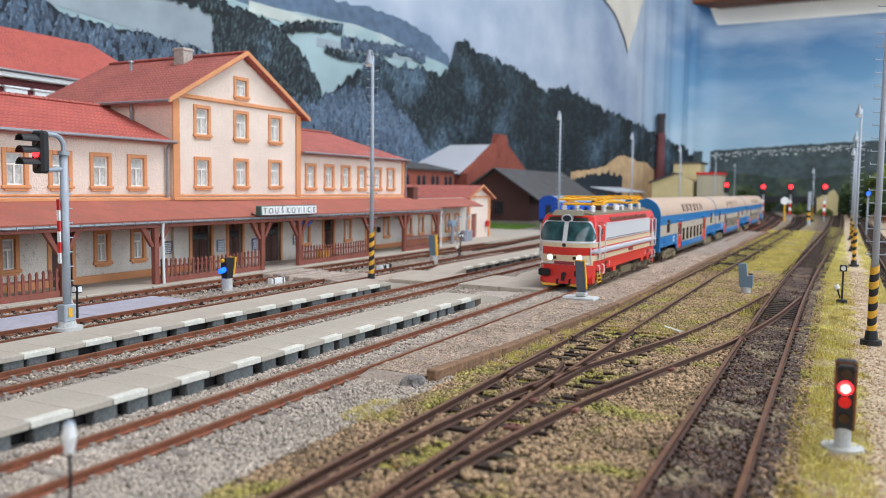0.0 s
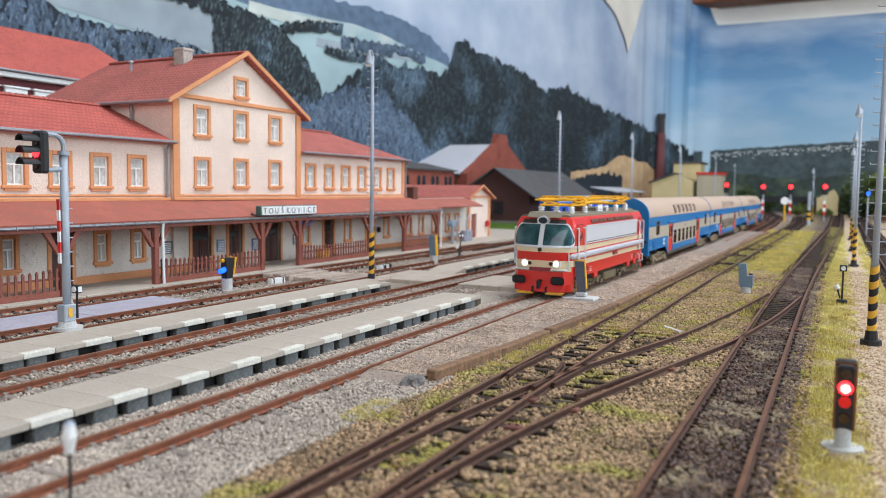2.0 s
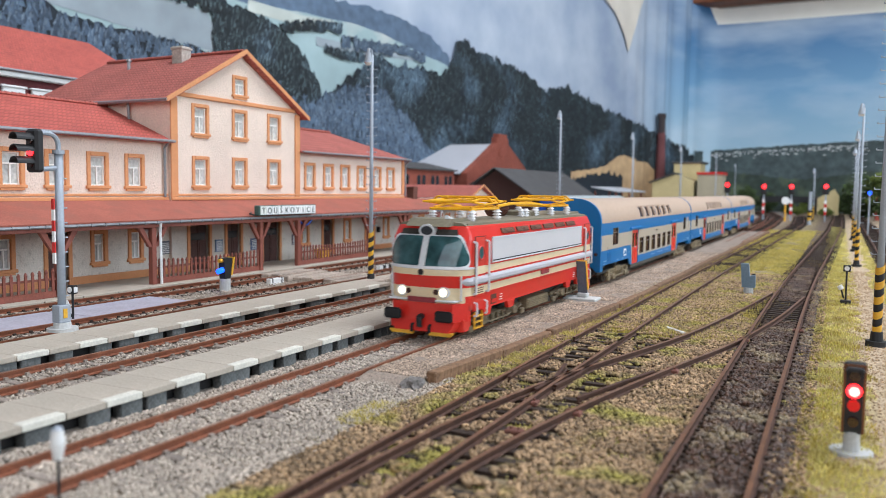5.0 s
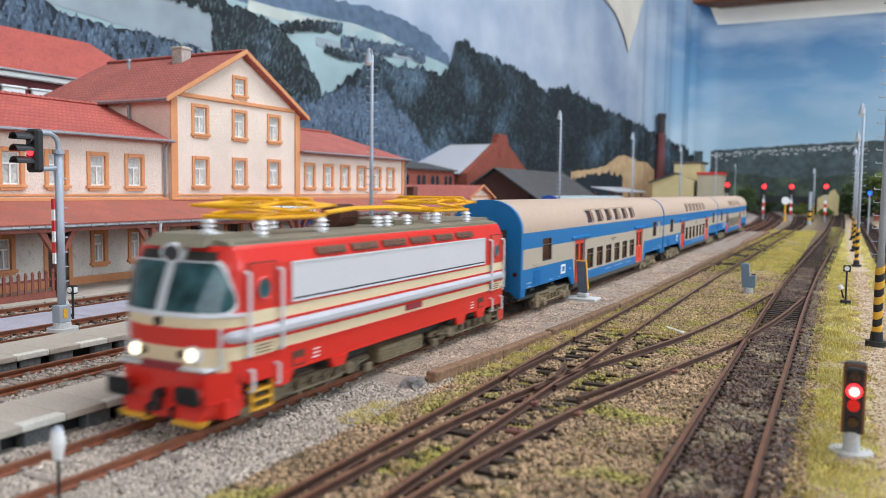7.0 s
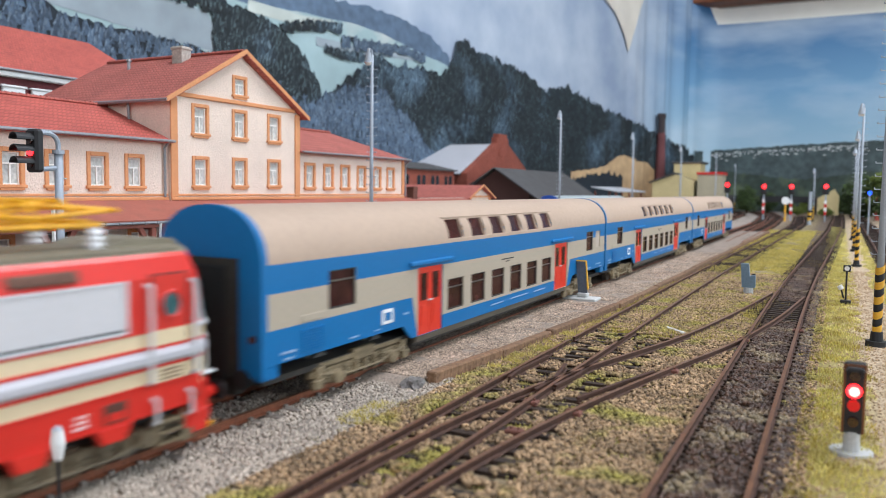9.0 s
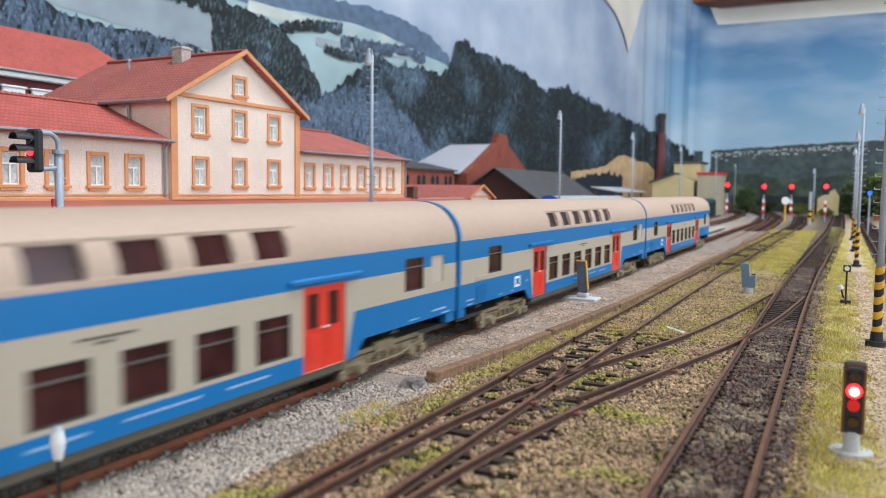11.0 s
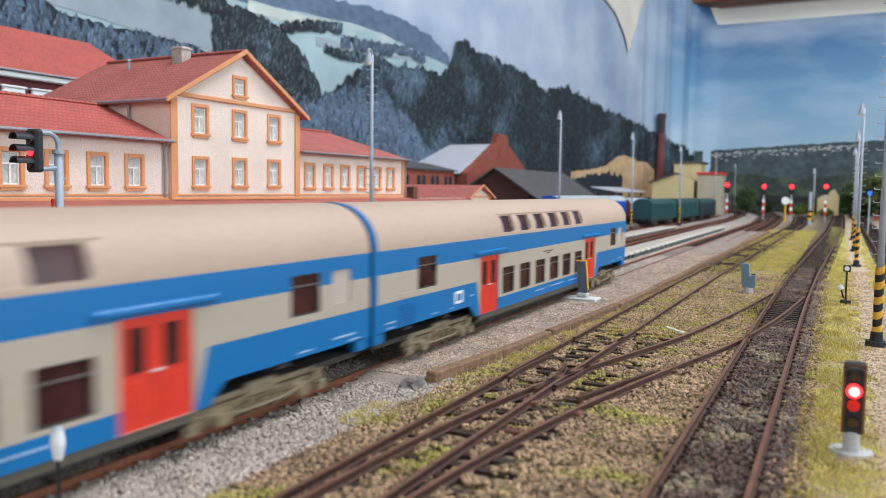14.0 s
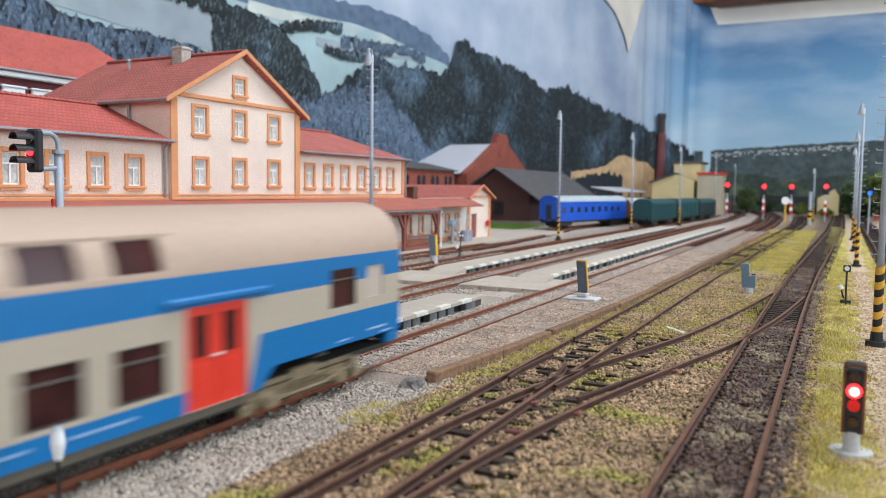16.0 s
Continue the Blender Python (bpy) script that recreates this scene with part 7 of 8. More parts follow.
def clutter():
    b = thing("grit_bin", (-0.372, 0.520, 0.0006), "small yellow grit bin under the canopy", "bin")
    part("body", prism(bmesh.new(), [(0.516, 0.0006), (0.527, 0.0006), (0.528, 0.0075), (0.515, 0.0075)], "x", -0.374, -0.367), YELL, b)
    part("lid", box(bmesh.new(), -0.3745, -0.3665, 0.5145, 0.5285, 0.0075, 0.0088, bev=0.0004), YELL, b)
    b = thing("relay_cabinet", (-0.368, 0.792, 0.0006), "grey ribbed relay cabinet by the annex", "cabinet")
    part("body", box(bmesh.new(), -0.372, -0.366, 0.782, 0.802, 0.0006, 0.0125, bev=0.0004), mat("lavender_grey_enamel", lin(160, 160, 176), 0.6, 0, 0.1), b)
    for i in range(7):
        part("rib", box(bmesh.new(), -0.366, -0.3656, 0.7835 + i * 0.0026, 0.7843 + i * 0.0026, 0.0015, 0.0118), GREYP, b)
    b = thing("telephone_post", (-0.362, 0.742, 0.0006), "pale grey platform telephone post with arched hood", "telephone post")
    part("post", box(bmesh.new(), -0.3635, -0.3605, 0.7405, 0.7435, 0.0006, 0.020, bev=0.0004), GREYP, b)
    arc = [(0.742 + 0.0048 * math.cos(a), 0.021 + 0.0048 * math.sin(a)) for a in np.linspace(-0.4, math.pi + 0.4, 12)]
    part("hood", prism(bmesh.new(), arc, "x", -0.3660, -0.3600), mat("blue_grey_hood", lin(140, 158, 172), 0.5, 0, 0.1), b)
    for y in (0.752, 0.775):
        b = thing("bent_lamp", (-0.361, y, 0.0006), "pale blue bent pipe standing by the annex wall", "pipe")
        part("pipe", tube(bmesh.new(), [(-0.361, y, 0.0006), (-0.361, y, 0.024), (-0.361, y + 0.004, 0.0285), (-0.361, y + 0.009, 0.0290)], 0.0009), GREYP, b)
    b = thing("platform_bin", (-0.362, 0.214, 0.0006), "blue-grey metal bin on the station platform", "bin")
    part("drum", rod(bmesh.new(), (-0.362, 0.214, 0.0006), (-0.362, 0.214, 0.0125), 0.0050, 0.0054, 14), mat("bin_blue_grey", lin(110, 120, 140), 0.6, 0, 0.1), b)
    part("rim", rod(bmesh.new(), (-0.362, 0.214, 0.0125), (-0.362, 0.214, 0.0133), 0.0057, 0.0057, 14), GREYP, b)
    b = thing("brass_washer", (-0.0815, 0.1440, -0.0025), "small brass washer lying between the rails", "washer")
    bm = bmesh.new()
    for k in range(14):
        a0, a1 = k * math.tau / 14, (k + 1) * math.tau / 14
        rod(bm, (-0.0815 + 0.0022 * math.cos(a0), 0.144 + 0.0022 * math.sin(a0), -0.0022), (-0.0815 + 0.0022 * math.cos(a1), 0.144 + 0.0022 * math.sin(a1), -0.0022), 0.0006, n=6)
    part("ring", bm, mat("dull_brass", lin(176, 146, 96), 0.4, 0.6, 0.15), b)
    b = thing("white_pipe", (-0.064, 0.345, -0.0025), "white plastic rod lying in the grass", "rod")
    part("pipe", rod(bmesh.new(), (-0.0655, 0.352, -0.0020), (-0.0560, 0.340, -0.0018), 0.0008, n=8), WHITE, b)
    b = thing("white_marker", (-0.3137, 0.390, -0.0025), "low white kerb marker with black end bands", "marker")
    part("block", box(bmesh.new(), -0.3155, -0.3120, 0.384, 0.397, -0.004, 0.0010, bev=0.0003), WHITE, b)
    for y in (0.3855, 0.3945):
        part("band", box(bmesh.new(), -0.31565, -0.31185, y, y + 0.0010, -0.003, 0.00115), BLACK, b)
    b = thing("white_marker", (-0.300, 0.500, -0.0025), "low black and white kerb marker by the tracks", "marker")
    for i in range(4):
        part("block", box(bmesh.new(), -0.3020, -0.2985, 0.492 + i * 0.004, 0.496 + i * 0.004, -0.004, 0.0012), BLACK if i % 2 else WHITE, b)
    b = thing("hanging_hose", (-0.353, 0.482, 0.034), "blue hose looped under the canopy edge", "hose")
    pts = [(-0.3540, 0.468 + 0.016 * t, 0.0338 - 0.0040 * math.sin(t * math.pi)) for t in np.linspace(0, 1, 10)]
    part("hose", tube(bmesh.new(), pts, 0.0008), mat("blue_hose", lin(40, 70, 160), 0.5, 0, 0.1), b)
    b = thing("wall_clutter", (-0.39, 0.63, 0.0), "black wall lamp on the station front", "lamp")
    part("lamp", box(bmesh.new(), FX + 0.0002, FX + 0.003, 0.6335, 0.6365, 0.0165, 0.0215, bev=0.0003), BLACK, b)
    b = thing("dark_stone", (-0.1135, 0.2095, -0.003), "rough dark lump at the timber's end", "stone")
    bm = bmesh.new()
    bmesh.ops.create_icosphere(bm, subdivisions=3, radius=0.0042)
    for v in bm.verts:
        v.co *= 1 + 0.45 * noise.noise(v.co * 420)
        v.co = Vector((v.co.x * 0.8 - 0.1140, v.co.y + 0.2080, v.co.z * 0.7 - 0.0022))
    part("lump", bm, mat("dark_grey_rock", lin(128, 122, 118), 0.9, 0, 0.3, 900, 150, 0.8), b)


clutter()


def bush(x, y, r, h, label, tone):
    """A shrub: stems and a crown of many small leaves."""
    b = thing("bush", (x, y, -0.003), label, "bush", "bushes at the yard's end")
    bm = bmesh.new()
    rng = random.Random(int(x * 1e4) + int(y * 1e3))
    for k in range(5):
        rod(bm, (x, y, -0.004), (x + rng.uniform(-1, 1) * r * 0.5, y + rng.uniform(-1, 1) * r * 0.5, h * rng.uniform(0.5, 0.8)), r * 0.05, r * 0.02, 6)
    part("stem", bm, WOOD, b)
    verts, faces = [], []
    for k in range(1100):
        c = Vector((rng.gauss(0, 1), rng.gauss(0, 1), rng.gauss(0, 1))).normalized() * rng.uniform(0.5, 1.0)
        lump = 1 + 0.45 * noise.noise(c * 2.6 + Vector((x * 20, y * 20, 0)))
        p = Vector((x + c.x * r * lump, y + c.y * r * lump, h * 0.52 + c.z * h * 0.52 * lump))
        s = r * 0.13 * rng.uniform(0.6, 1.4)
        u = Vector((rng.uniform(-1, 1), rng.uniform(-1, 1), rng.uniform(-1, 1))).normalized()
        w = u.orthogonal().normalized()
        i = len(verts)
        verts += [p - u * s, p + w * s * 0.6, p + u * s, p - w * s * 0.6]
        faces.append((i, i + 1, i + 2, i + 3))
    raw("crown", [tuple(v) for v in verts], faces, tone, b)


LEAF = mat("dark_green_foliage", lin(66, 84, 44), 0.8, 0, 0.2, 300, 40, island=0.5)
LEAF2 = mat("yellow_green_foliage", lin(104, 118, 52), 0.8, 0, 0.2, 300, 40, island=0.45)
for x, y, r, h, t in ((0.055, 2.25, 0.05, 0.10, 0), (0.12, 2.15, 0.06, 0.13, 1), (0.10, 1.95, 0.035, 0.08, 0), (0.17, 2.3, 0.06, 0.12, 1), (0.015, 2.62, 0.03, 0.06, 0), (-0.02, 2.68, 0.03, 0.05, 0), (-0.075, 2.7, 0.035, 0.045, 1), (-0.20, 2.68, 0.03, 0.06, 0), (-0.245, 2.5, 0.03, 0.075, 0), (0.08, 2.5, 0.05, 0.09, 0), (-0.10, 2.42, 0.02, 0.022, 1), (-0.03, 2.3, 0.018, 0.018, 1), (-0.13, 2.5, 0.02, 0.03, 0)):
    bush(x, y, r, h, "dense " + ("yellow-green" if t else "dark green") + " model shrub", LEAF2 if t else LEAF)
# ---- printed backdrop ----
CX, CY, EX, EY = -0.42, 2.8, -0.2316, -0.9728


def fold(s):
    """How far the loosely hung sheet swells out, s metres from the corner."""
    ease = min(1.0, max(0.0, (0.62 - s) / 0.3)) * min(1.0, max(0.0, (s - 0.05) / 0.06))
    return ease * (0.010 * math.sin(s * 38 + 0.6) + 0.004 * math.sin(s * 97))


def on_sheet(s, z, off=0.0):
    """A point on the hanging sheet: s metres from the corner along the long side (negative: along the end wall), off in front."""
    if s >= 0:
        off += fold(s)
        return (CX + EX * s + 0.9728 * off, CY + EY * s - 0.2316 * off, z)
    return (CX - s, CY - off, z)


def sheet_material():
    m = mat("printed_sky", lin(170, 190, 210), 0.75, 0, 0.0, 10, 0)
    nt = m.node_tree
    N, L = nt.nodes, nt.links
    bsdf = N["Principled BSDF"]
    co = N["Texture Coordinate"].outputs["Object"]
    sep = N.new("ShaderNodeSeparateXYZ")
    L.new(co, sep.inputs[0])

    def ramp(src, stops, lo, hi):
        mr = N.new("ShaderNodeMapRange")
        mr.inputs[1].default_value, mr.inputs[2].default_value = lo, hi
        L.new(src, mr.inputs[0])
        r = N.new("ShaderNodeValToRGB")
        while len(r.color_ramp.elements) < len(stops):
            r.color_ramp.elements.new(0.5)
        for e, (x, c) in zip(r.color_ramp.elements, stops):
            e.position, e.color = (x - lo) / (hi - lo), lin(*c) if len(c) == 3 else c
        L.new(mr.outputs[0], r.inputs[0])
        return r.outputs[0]

    def mix(fac, a, b):
        x = N.new("ShaderNodeMix")
        x.data_type = "RGBA"
        L.new(fac, x.inputs[0])
        for i, v in ((6, a), (7, b)):
            if hasattr(v, "is_linked"):
                L.new(v, x.inputs[i])
            else:
                x.inputs[i].default_value = v
        return x.outputs[2]

    def noise_at(scale, sx=1.0, sz=1.0):
        mp = N.new("ShaderNodeMapping")
        mp.inputs["Scale"].default_value = (sx, sx, sz)
        L.new(co, mp.inputs[0])
        n = N.new("ShaderNodeTexNoise")
        n.inputs["Scale"].default_value, n.inputs["Detail"].default_value = scale, 5
        L.new(mp.outputs[0], n.inputs[0])
        return n.outputs["Fac"]
    blue = ramp(sep.outputs[2], [(0.15, (172, 198, 214)), (0.26, (142, 178, 202)), (0.40, (112, 156, 192)), (0.60, (58, 106, 154))], 0.0, 0.7)
    cloud = ramp(noise_at(3.2, 0.55, 1.7), [(0.44, (0, 0, 0, 1)), (0.72, (0.7, 0.7, 0.7, 1))], 0, 1)
    blue = mix(cloud, blue, lin(205, 218, 228))
    grey = ramp(noise_at(5.0, 0.8, 0.8), [(0.35, (134, 150, 174)), (0.65, (186, 196, 208))], 0, 1)
    side = ramp(sep.outputs[1], [(2.30, (0, 0, 0, 1)), (2.62, (1, 1, 1, 1))], 1.0, 3.0)
    L.new(mix(side, grey, blue), bsdf.inputs["Base Color"])
    return m


def build_sheet():
    ss = np.concatenate([np.linspace(3.1, 0.6, 26), np.arange(0.59, 0.07, -0.008)])
    pts = [on_sheet(s, 0, 0.0007 * math.sin(s * 55) if s > 0.6 else 0.0) for s in ss]
    a, b = Vector(pts[-1][:2]), Vector(on_sheet(-0.07, 0)[:2])
    c = Vector((CX, CY))
    for t in np.linspace(0.1, 0.9, 9):
        q = a * (1 - t) ** 2 + c * 2 * t * (1 - t) + b * t * t
        pts.append((q.x, q.y, 0))
    pts += [on_sheet(-x, 0) for x in np.linspace(0.07, 1.3, 14)]
    zs = [-0.02, 0.1, 0.2, 0.3, 0.4, 0.5, 0.6165]
    def edge_lift(x):
        """The long side's print reaches higher than that of the end wall."""
        return 0.16 * (1 - min(1.0, max(0.0, (x - CX + 0.03) / 0.06)))
    verts = [(x, y, z if z < 0.6 else z + edge_lift(x)) for z in zs for x, y, _ in pts]
    n = len(pts)
    faces = [(j * n + i, j * n + i + 1, (j + 1) * n + i + 1, (j + 1) * n + i) for j in range(len(zs) - 1) for i in range(n - 1)]
    back = raw("backdrop", verts, faces, sheet_material(), label="printed paper backdrop of sky and wooded hills", smooth=True, kind="structure", category="backdrop")
    SPOT[back.name] = Vector((0, 0, 0))
    bm = bmesh.new()
    for (x0, y0, _), (x1, y1, _) in zip(pts, pts[1:]):
        bm.faces.new([bm.verts.new(q) for q in ((x0, y0, 0.6165 + edge_lift(x0)), (x1, y1, 0.6165 + edge_lift(x1)), (x1, y1 - 0.001, 0.668 + edge_lift(x1)), (x0, y0 - 0.001, 0.668 + edge_lift(x0)))])
    bmesh.ops.remove_doubles(bm, verts=bm.verts, dist=0.0005)
    part("white_margin", bm, mat("white_paper_margin", lin(236, 234, 228), 0.8, 0, 0.03, 20, 4), back)
    return back


BACK = build_sheet()


def printed(name, top, bottom, material, off, jag=0.0, step=0.012, seed=0):
    """A printed shape on the sheet: between a top and a bottom outline (s, z), its upper edge ragged by jag."""
    rng = np.random.default_rng(seed)
    lo, hi = min(p[0] for p in top), max(p[0] for p in top)
    ss = np.arange(lo, hi + step, step).clip(lo, hi)
    tz = np.interp(ss, *zip(*sorted(top))) + jag * rng.uniform(-0.3, 1.0, len(ss))
    bz = np.interp(ss, *zip(*sorted(bottom)))
    tz = np.maximum(tz, bz + 0.0005)
    verts = [on_sheet(s, z, off) for s, z in zip(ss, tz)] + [on_sheet(s, z, off) for s, z in zip(ss, bz)]
    n = len(ss)
    faces = [(i, i + 1, n + i + 1, n + i) for i in range(n - 1)]
    raw(name, verts, faces, material, BACK)
    return ss, tz, bz


def trees(name, area, count, size, material, crown, off, seed):
    """Many small conifer shapes printed over an area, each with a lighter crown on its sunny side."""
    rng = np.random.default_rng(seed)
    ss, tz, bz = area
    s = rng.uniform(ss.min(), ss.max(), count)
    t, b = np.interp(s, ss, tz), np.interp(s, ss, bz)
    z = np.minimum(b + (t - b) * rng.uniform(0, 1, count) ** 0.9, t - size * 0.15)
    body, bf, top, tf = [], [], [], []
    for i, k in enumerate(np.argsort(-z)):
        h, w = size * rng.uniform(0.55, 1.5), size * rng.uniform(0.26, 0.5)
        o = off + 0.0016 * i / count
        n = len(body)
        for ds, dz in ((-w, -0.3), (-w * 0.7, 0.3), (-w * 0.3, 0.8), (0, 1.0), (w * 0.35, 0.75), (w * 0.75, 0.25), (w, -0.3)):
            body.append(on_sheet(s[k] + ds * rng.uniform(0.75, 1.25), max(0.005, z[k] - h * 0.6 + dz * h * rng.uniform(0.9, 1.1)), o))
        bf += [(n, n + 1, n + 6), (n + 1, n + 5, n + 6), (n + 1, n + 2, n + 5), (n + 2, n + 4, n + 5), (n + 2, n + 3, n + 4)]
        if rng.uniform() < 0.75:
            n = len(top)
            for ds, dz in ((w * 0.8, 0.05), (w * 0.1, 0.3), (-w * 0.1, 0.95), (w * 0.45, 0.6)):
                top.append(on_sheet(s[k] + ds * rng.uniform(0.6, 1.3), max(0.005, z[k] - h * 0.6 + dz * h), o + 0.0016 * 0.5 / count))
            tf += [(n, n + 1, n + 3), (n + 1, n + 2, n + 3)]
    raw(name, body, bf, material, BACK, kind="stuff")
    raw(name + "_crowns", top, tf, crown, BACK, kind="stuff")


def build_print():
    meadow = mat("printed_meadow", lin(160, 184, 188), 0.8, 0, 0.12, 14, 5, spots=(9, 0.5, 0.65, lin(186, 192, 190)))
    field = mat("printed_grey_field", lin(150, 162, 170), 0.8, 0, 0.1, 20, 5)
    haze = mat("printed_far_ridge", lin(92, 112, 136), 0.8, 0, 0.2, 60, 10)
    under = mat("printed_forest_shadow", lin(30, 40, 50), 0.8, 0, 0.35, 90, 12)
    leaf = mat("printed_conifers", lin(30, 40, 46), 0.8, 0, 0.3, 200, 14, island=0.5, spots=(7, 0.5, 0.72, lin(74, 94, 112)))
    light = mat("printed_sunlit_crowns", lin(76, 92, 98), 0.8, 0, 0.3, 200, 14, island=0.5, spots=(7, 0.45, 0.7, lin(120, 142, 160)))
    lightb = mat("printed_blue_crowns", lin(108, 124, 142), 0.8, 0, 0.3, 200, 14, island=0.4)
    leafb = mat("printed_blue_conifers", lin(78, 96, 118), 0.8, 0, 0.3, 200, 14, island=0.45)
    ochre = mat("printed_sandy_slope", lin(196, 164, 124), 0.8, 0, 0.15, 40, 8)
    town = mat("printed_far_woods", lin(76, 90, 92), 0.8, 0, 0.3, 60, 8)
    pale = mat("printed_white_houses", lin(206, 210, 212), 0.8, 0, 0.1, 60, 8, island=0.25)
    # meadows of the long hillside, up to the far ridge
    hill = [(3.0, 0.45), (2.3, 0.42), (1.95, 0.375), (1.872, 0.358), (1.77, 0.370), (1.64, 0.374), (1.521, 0.374), (1.421, 0.350), (1.36, 0.315), (1.30, 0.28)]
    printed("far_ridge", [(s, z + 0.012) for s, z in hill if s > 1.35], [(1.36, 0.0), (3.0, 0.0)], haze, 0.0020, 0.006, 0.010, 1)
    printed("meadow", [(3.0, 0.42), (2.3, 0.40), (1.95, 0.37), (1.872, 0.345), (1.77, 0.350), (1.64, 0.352), (1.55, 0.345), (1.45, 0.325), (1.36, 0.31), (1.30, 0.28)], [(1.30, 0.0), (3.0, 0.0)], meadow, 0.0032, 0.002, 0.02, 2)
    printed("grey_field", [(2.25, 0.36), (2.15, 0.315), (2.0, 0.328), (1.93, 0.318), (1.915, 0.29)], [(2.25, 0.30), (2.13, 0.285), (2.0, 0.268), (1.915, 0.262)], field, 0.0040, 0.001, 0.02, 3)
    printed("pale_field", [(1.72, 0.316), (1.62, 0.313), (1.52, 0.318), (1.45, 0.312)], [(1.72, 0.301), (1.62, 0.300), (1.52, 0.306), (1.45, 0.308)], field, 0.0040, 0.001, 0.02, 31)
    printed("pale_field", [(1.86, 0.352), (1.76, 0.346), (1.68, 0.350)], [(1.86, 0.334), (1.76, 0.328), (1.68, 0.344)], mat("printed_pale_field", lin(186, 194, 188), 0.8, 0, 0.1, 20, 5), 0.0041, 0.001, 0.02, 32)
    # hedges and woods in the meadows
    for i, (top, bot, n) in enumerate((
            ([(2.26, 0.330), (2.191, 0.300), (2.156, 0.280), (2.103, 0.272), (2.001, 0.268), (1.919, 0.258), (1.72, 0.21)], [(2.26, 0.15), (1.72, 0.15)], 900),
            ([(1.925, 0.338), (1.861, 0.334), (1.794, 0.314), (1.745, 0.275), (1.715, 0.232)], [(1.925, 0.245), (1.829, 0.226), (1.733, 0.206), (1.715, 0.206)], 420),
            ([(2.10, 0.352), (1.98, 0.346), (1.90, 0.342)], [(2.10, 0.345), (1.98, 0.338), (1.90, 0.328)], 60),
            ([(1.66, 0.326), (1.58, 0.324), (1.50, 0.330), (1.44, 0.320)], [(1.66, 0.320), (1.58, 0.318), (1.50, 0.325), (1.44, 0.316)], 60),
            ([(1.80, 0.322), (1.74, 0.338), (1.66, 0.345)], [(1.80, 0.319), (1.74, 0.335), (1.66, 0.342)], 24),
            ([(1.70, 0.300), (1.62, 0.298), (1.56, 0.304)], [(1.70, 0.297), (1.62, 0.295), (1.56, 0.300)], 24))):
        area = printed("wood", top, bot, under, 0.0048 + 0.0002 * i, 0.006, 0.006, 10 + i)
        trees("wood_trees", area, n * 2, 0.012, leafb if i in (0, 3) else leaf, lightb if i in (0, 3) else light, 0.0058, 20 + i)
    # the great wooded hill
    top = [(1.74, 0.14), (1.68, 0.222), (1.625, 0.268), (1.536, 0.292), (1.455, 0.292), (1.40, 0.288), (1.366, 0.30), (1.352, 0.332), (1.345, 0.366), (1.31, 0.362), (1.271, 0.348), (1.188, 0.343), (1.09, 0.322), (0.999, 0.298), (0.94, 0.304), (0.893, 0.312), (0.80, 0.292), (0.715, 0.274), (0.582, 0.258), (0.435, 0.238), (0.184, 0.196), (0.09, 0.17)]
    area = printed("wooded_hill", top, [(0.09, 0.0), (1.74, 0.0)], under, 0.0062, 0.014, 0.007, 5)
    trees("hill_trees", area, 15000, 0.0115, leaf, light, 0.0074, 6)
    top2 = [(1.80, 0.17), (1.74, 0.20), (1.66, 0.235), (1.58, 0.250), (1.50, 0.20), (1.42, 0.13), (1.36, 0.08)]
    area = printed("blue_woods", top2, [(1.36, 0.0), (1.80, 0.0)], under, 0.0078, 0.01, 0.007, 7)
    trees("blue_trees", area, 4200, 0.0105, leafb, lightb, 0.0091, 8)
    printed("sandy_slope", [(0.88, 0.106), (0.80, 0.112), (0.706, 0.124), (0.64, 0.150), (0.593, 0.160), (0.52, 0.146), (0.428, 0.142), (0.40, 0.12)], [(0.40, 0.04), (0.88, 0.04)], ochre, 0.0110, 0.003, 0.01, 9)
    area = printed("slope_wood", [(0.87, 0.085), (0.76, 0.098), (0.68, 0.105), (0.60, 0.10)], [(0.60, 0.0), (0.87, 0.0)], under, 0.0116, 0.012, 0.01, 11)
    # the torn upper edge of the sheet curls over, its white back showing
    printed("paper_curl", [(0.488, 0.72), (0.76, 0.72)], [(0.488, 0.614), (0.52, 0.575), (0.574, 0.448), (0.60, 0.49), (0.66, 0.545), (0.717, 0.568), (0.76, 0.60)], mat("white_paper_back", lin(206, 200, 190), 0.85, 0, 0.05, 20, 4), 0.006, 0.0, 0.006, 41)
    # low hills and a far town on the end wall
    printed("far_hill", [(-1.2, 0.24), (-0.45, 0.222), (-0.3, 0.214), (-0.15, 0.206), (0.0, 0.196), (0.09, 0.194)], [(-1.2, 0.0), (0.09, 0.0)], town, 0.010, 0.003, 0.008, 12)
    printed("near_bank", [(-1.2, 0.15), (-0.5, 0.125), (-0.3, 0.10), (-0.05, 0.13), (0.09, 0.15)], [(-1.2, 0.0), (0.09, 0.0)], mat("printed_near_bank", lin(62, 76, 68), 0.8, 0, 0.35, 60, 9, spots=(9, 0.5, 0.62, lin(92, 104, 78))), 0.0112, 0.006, 0.008, 13)
    rng = np.random.default_rng(3)
    verts, faces = [], []
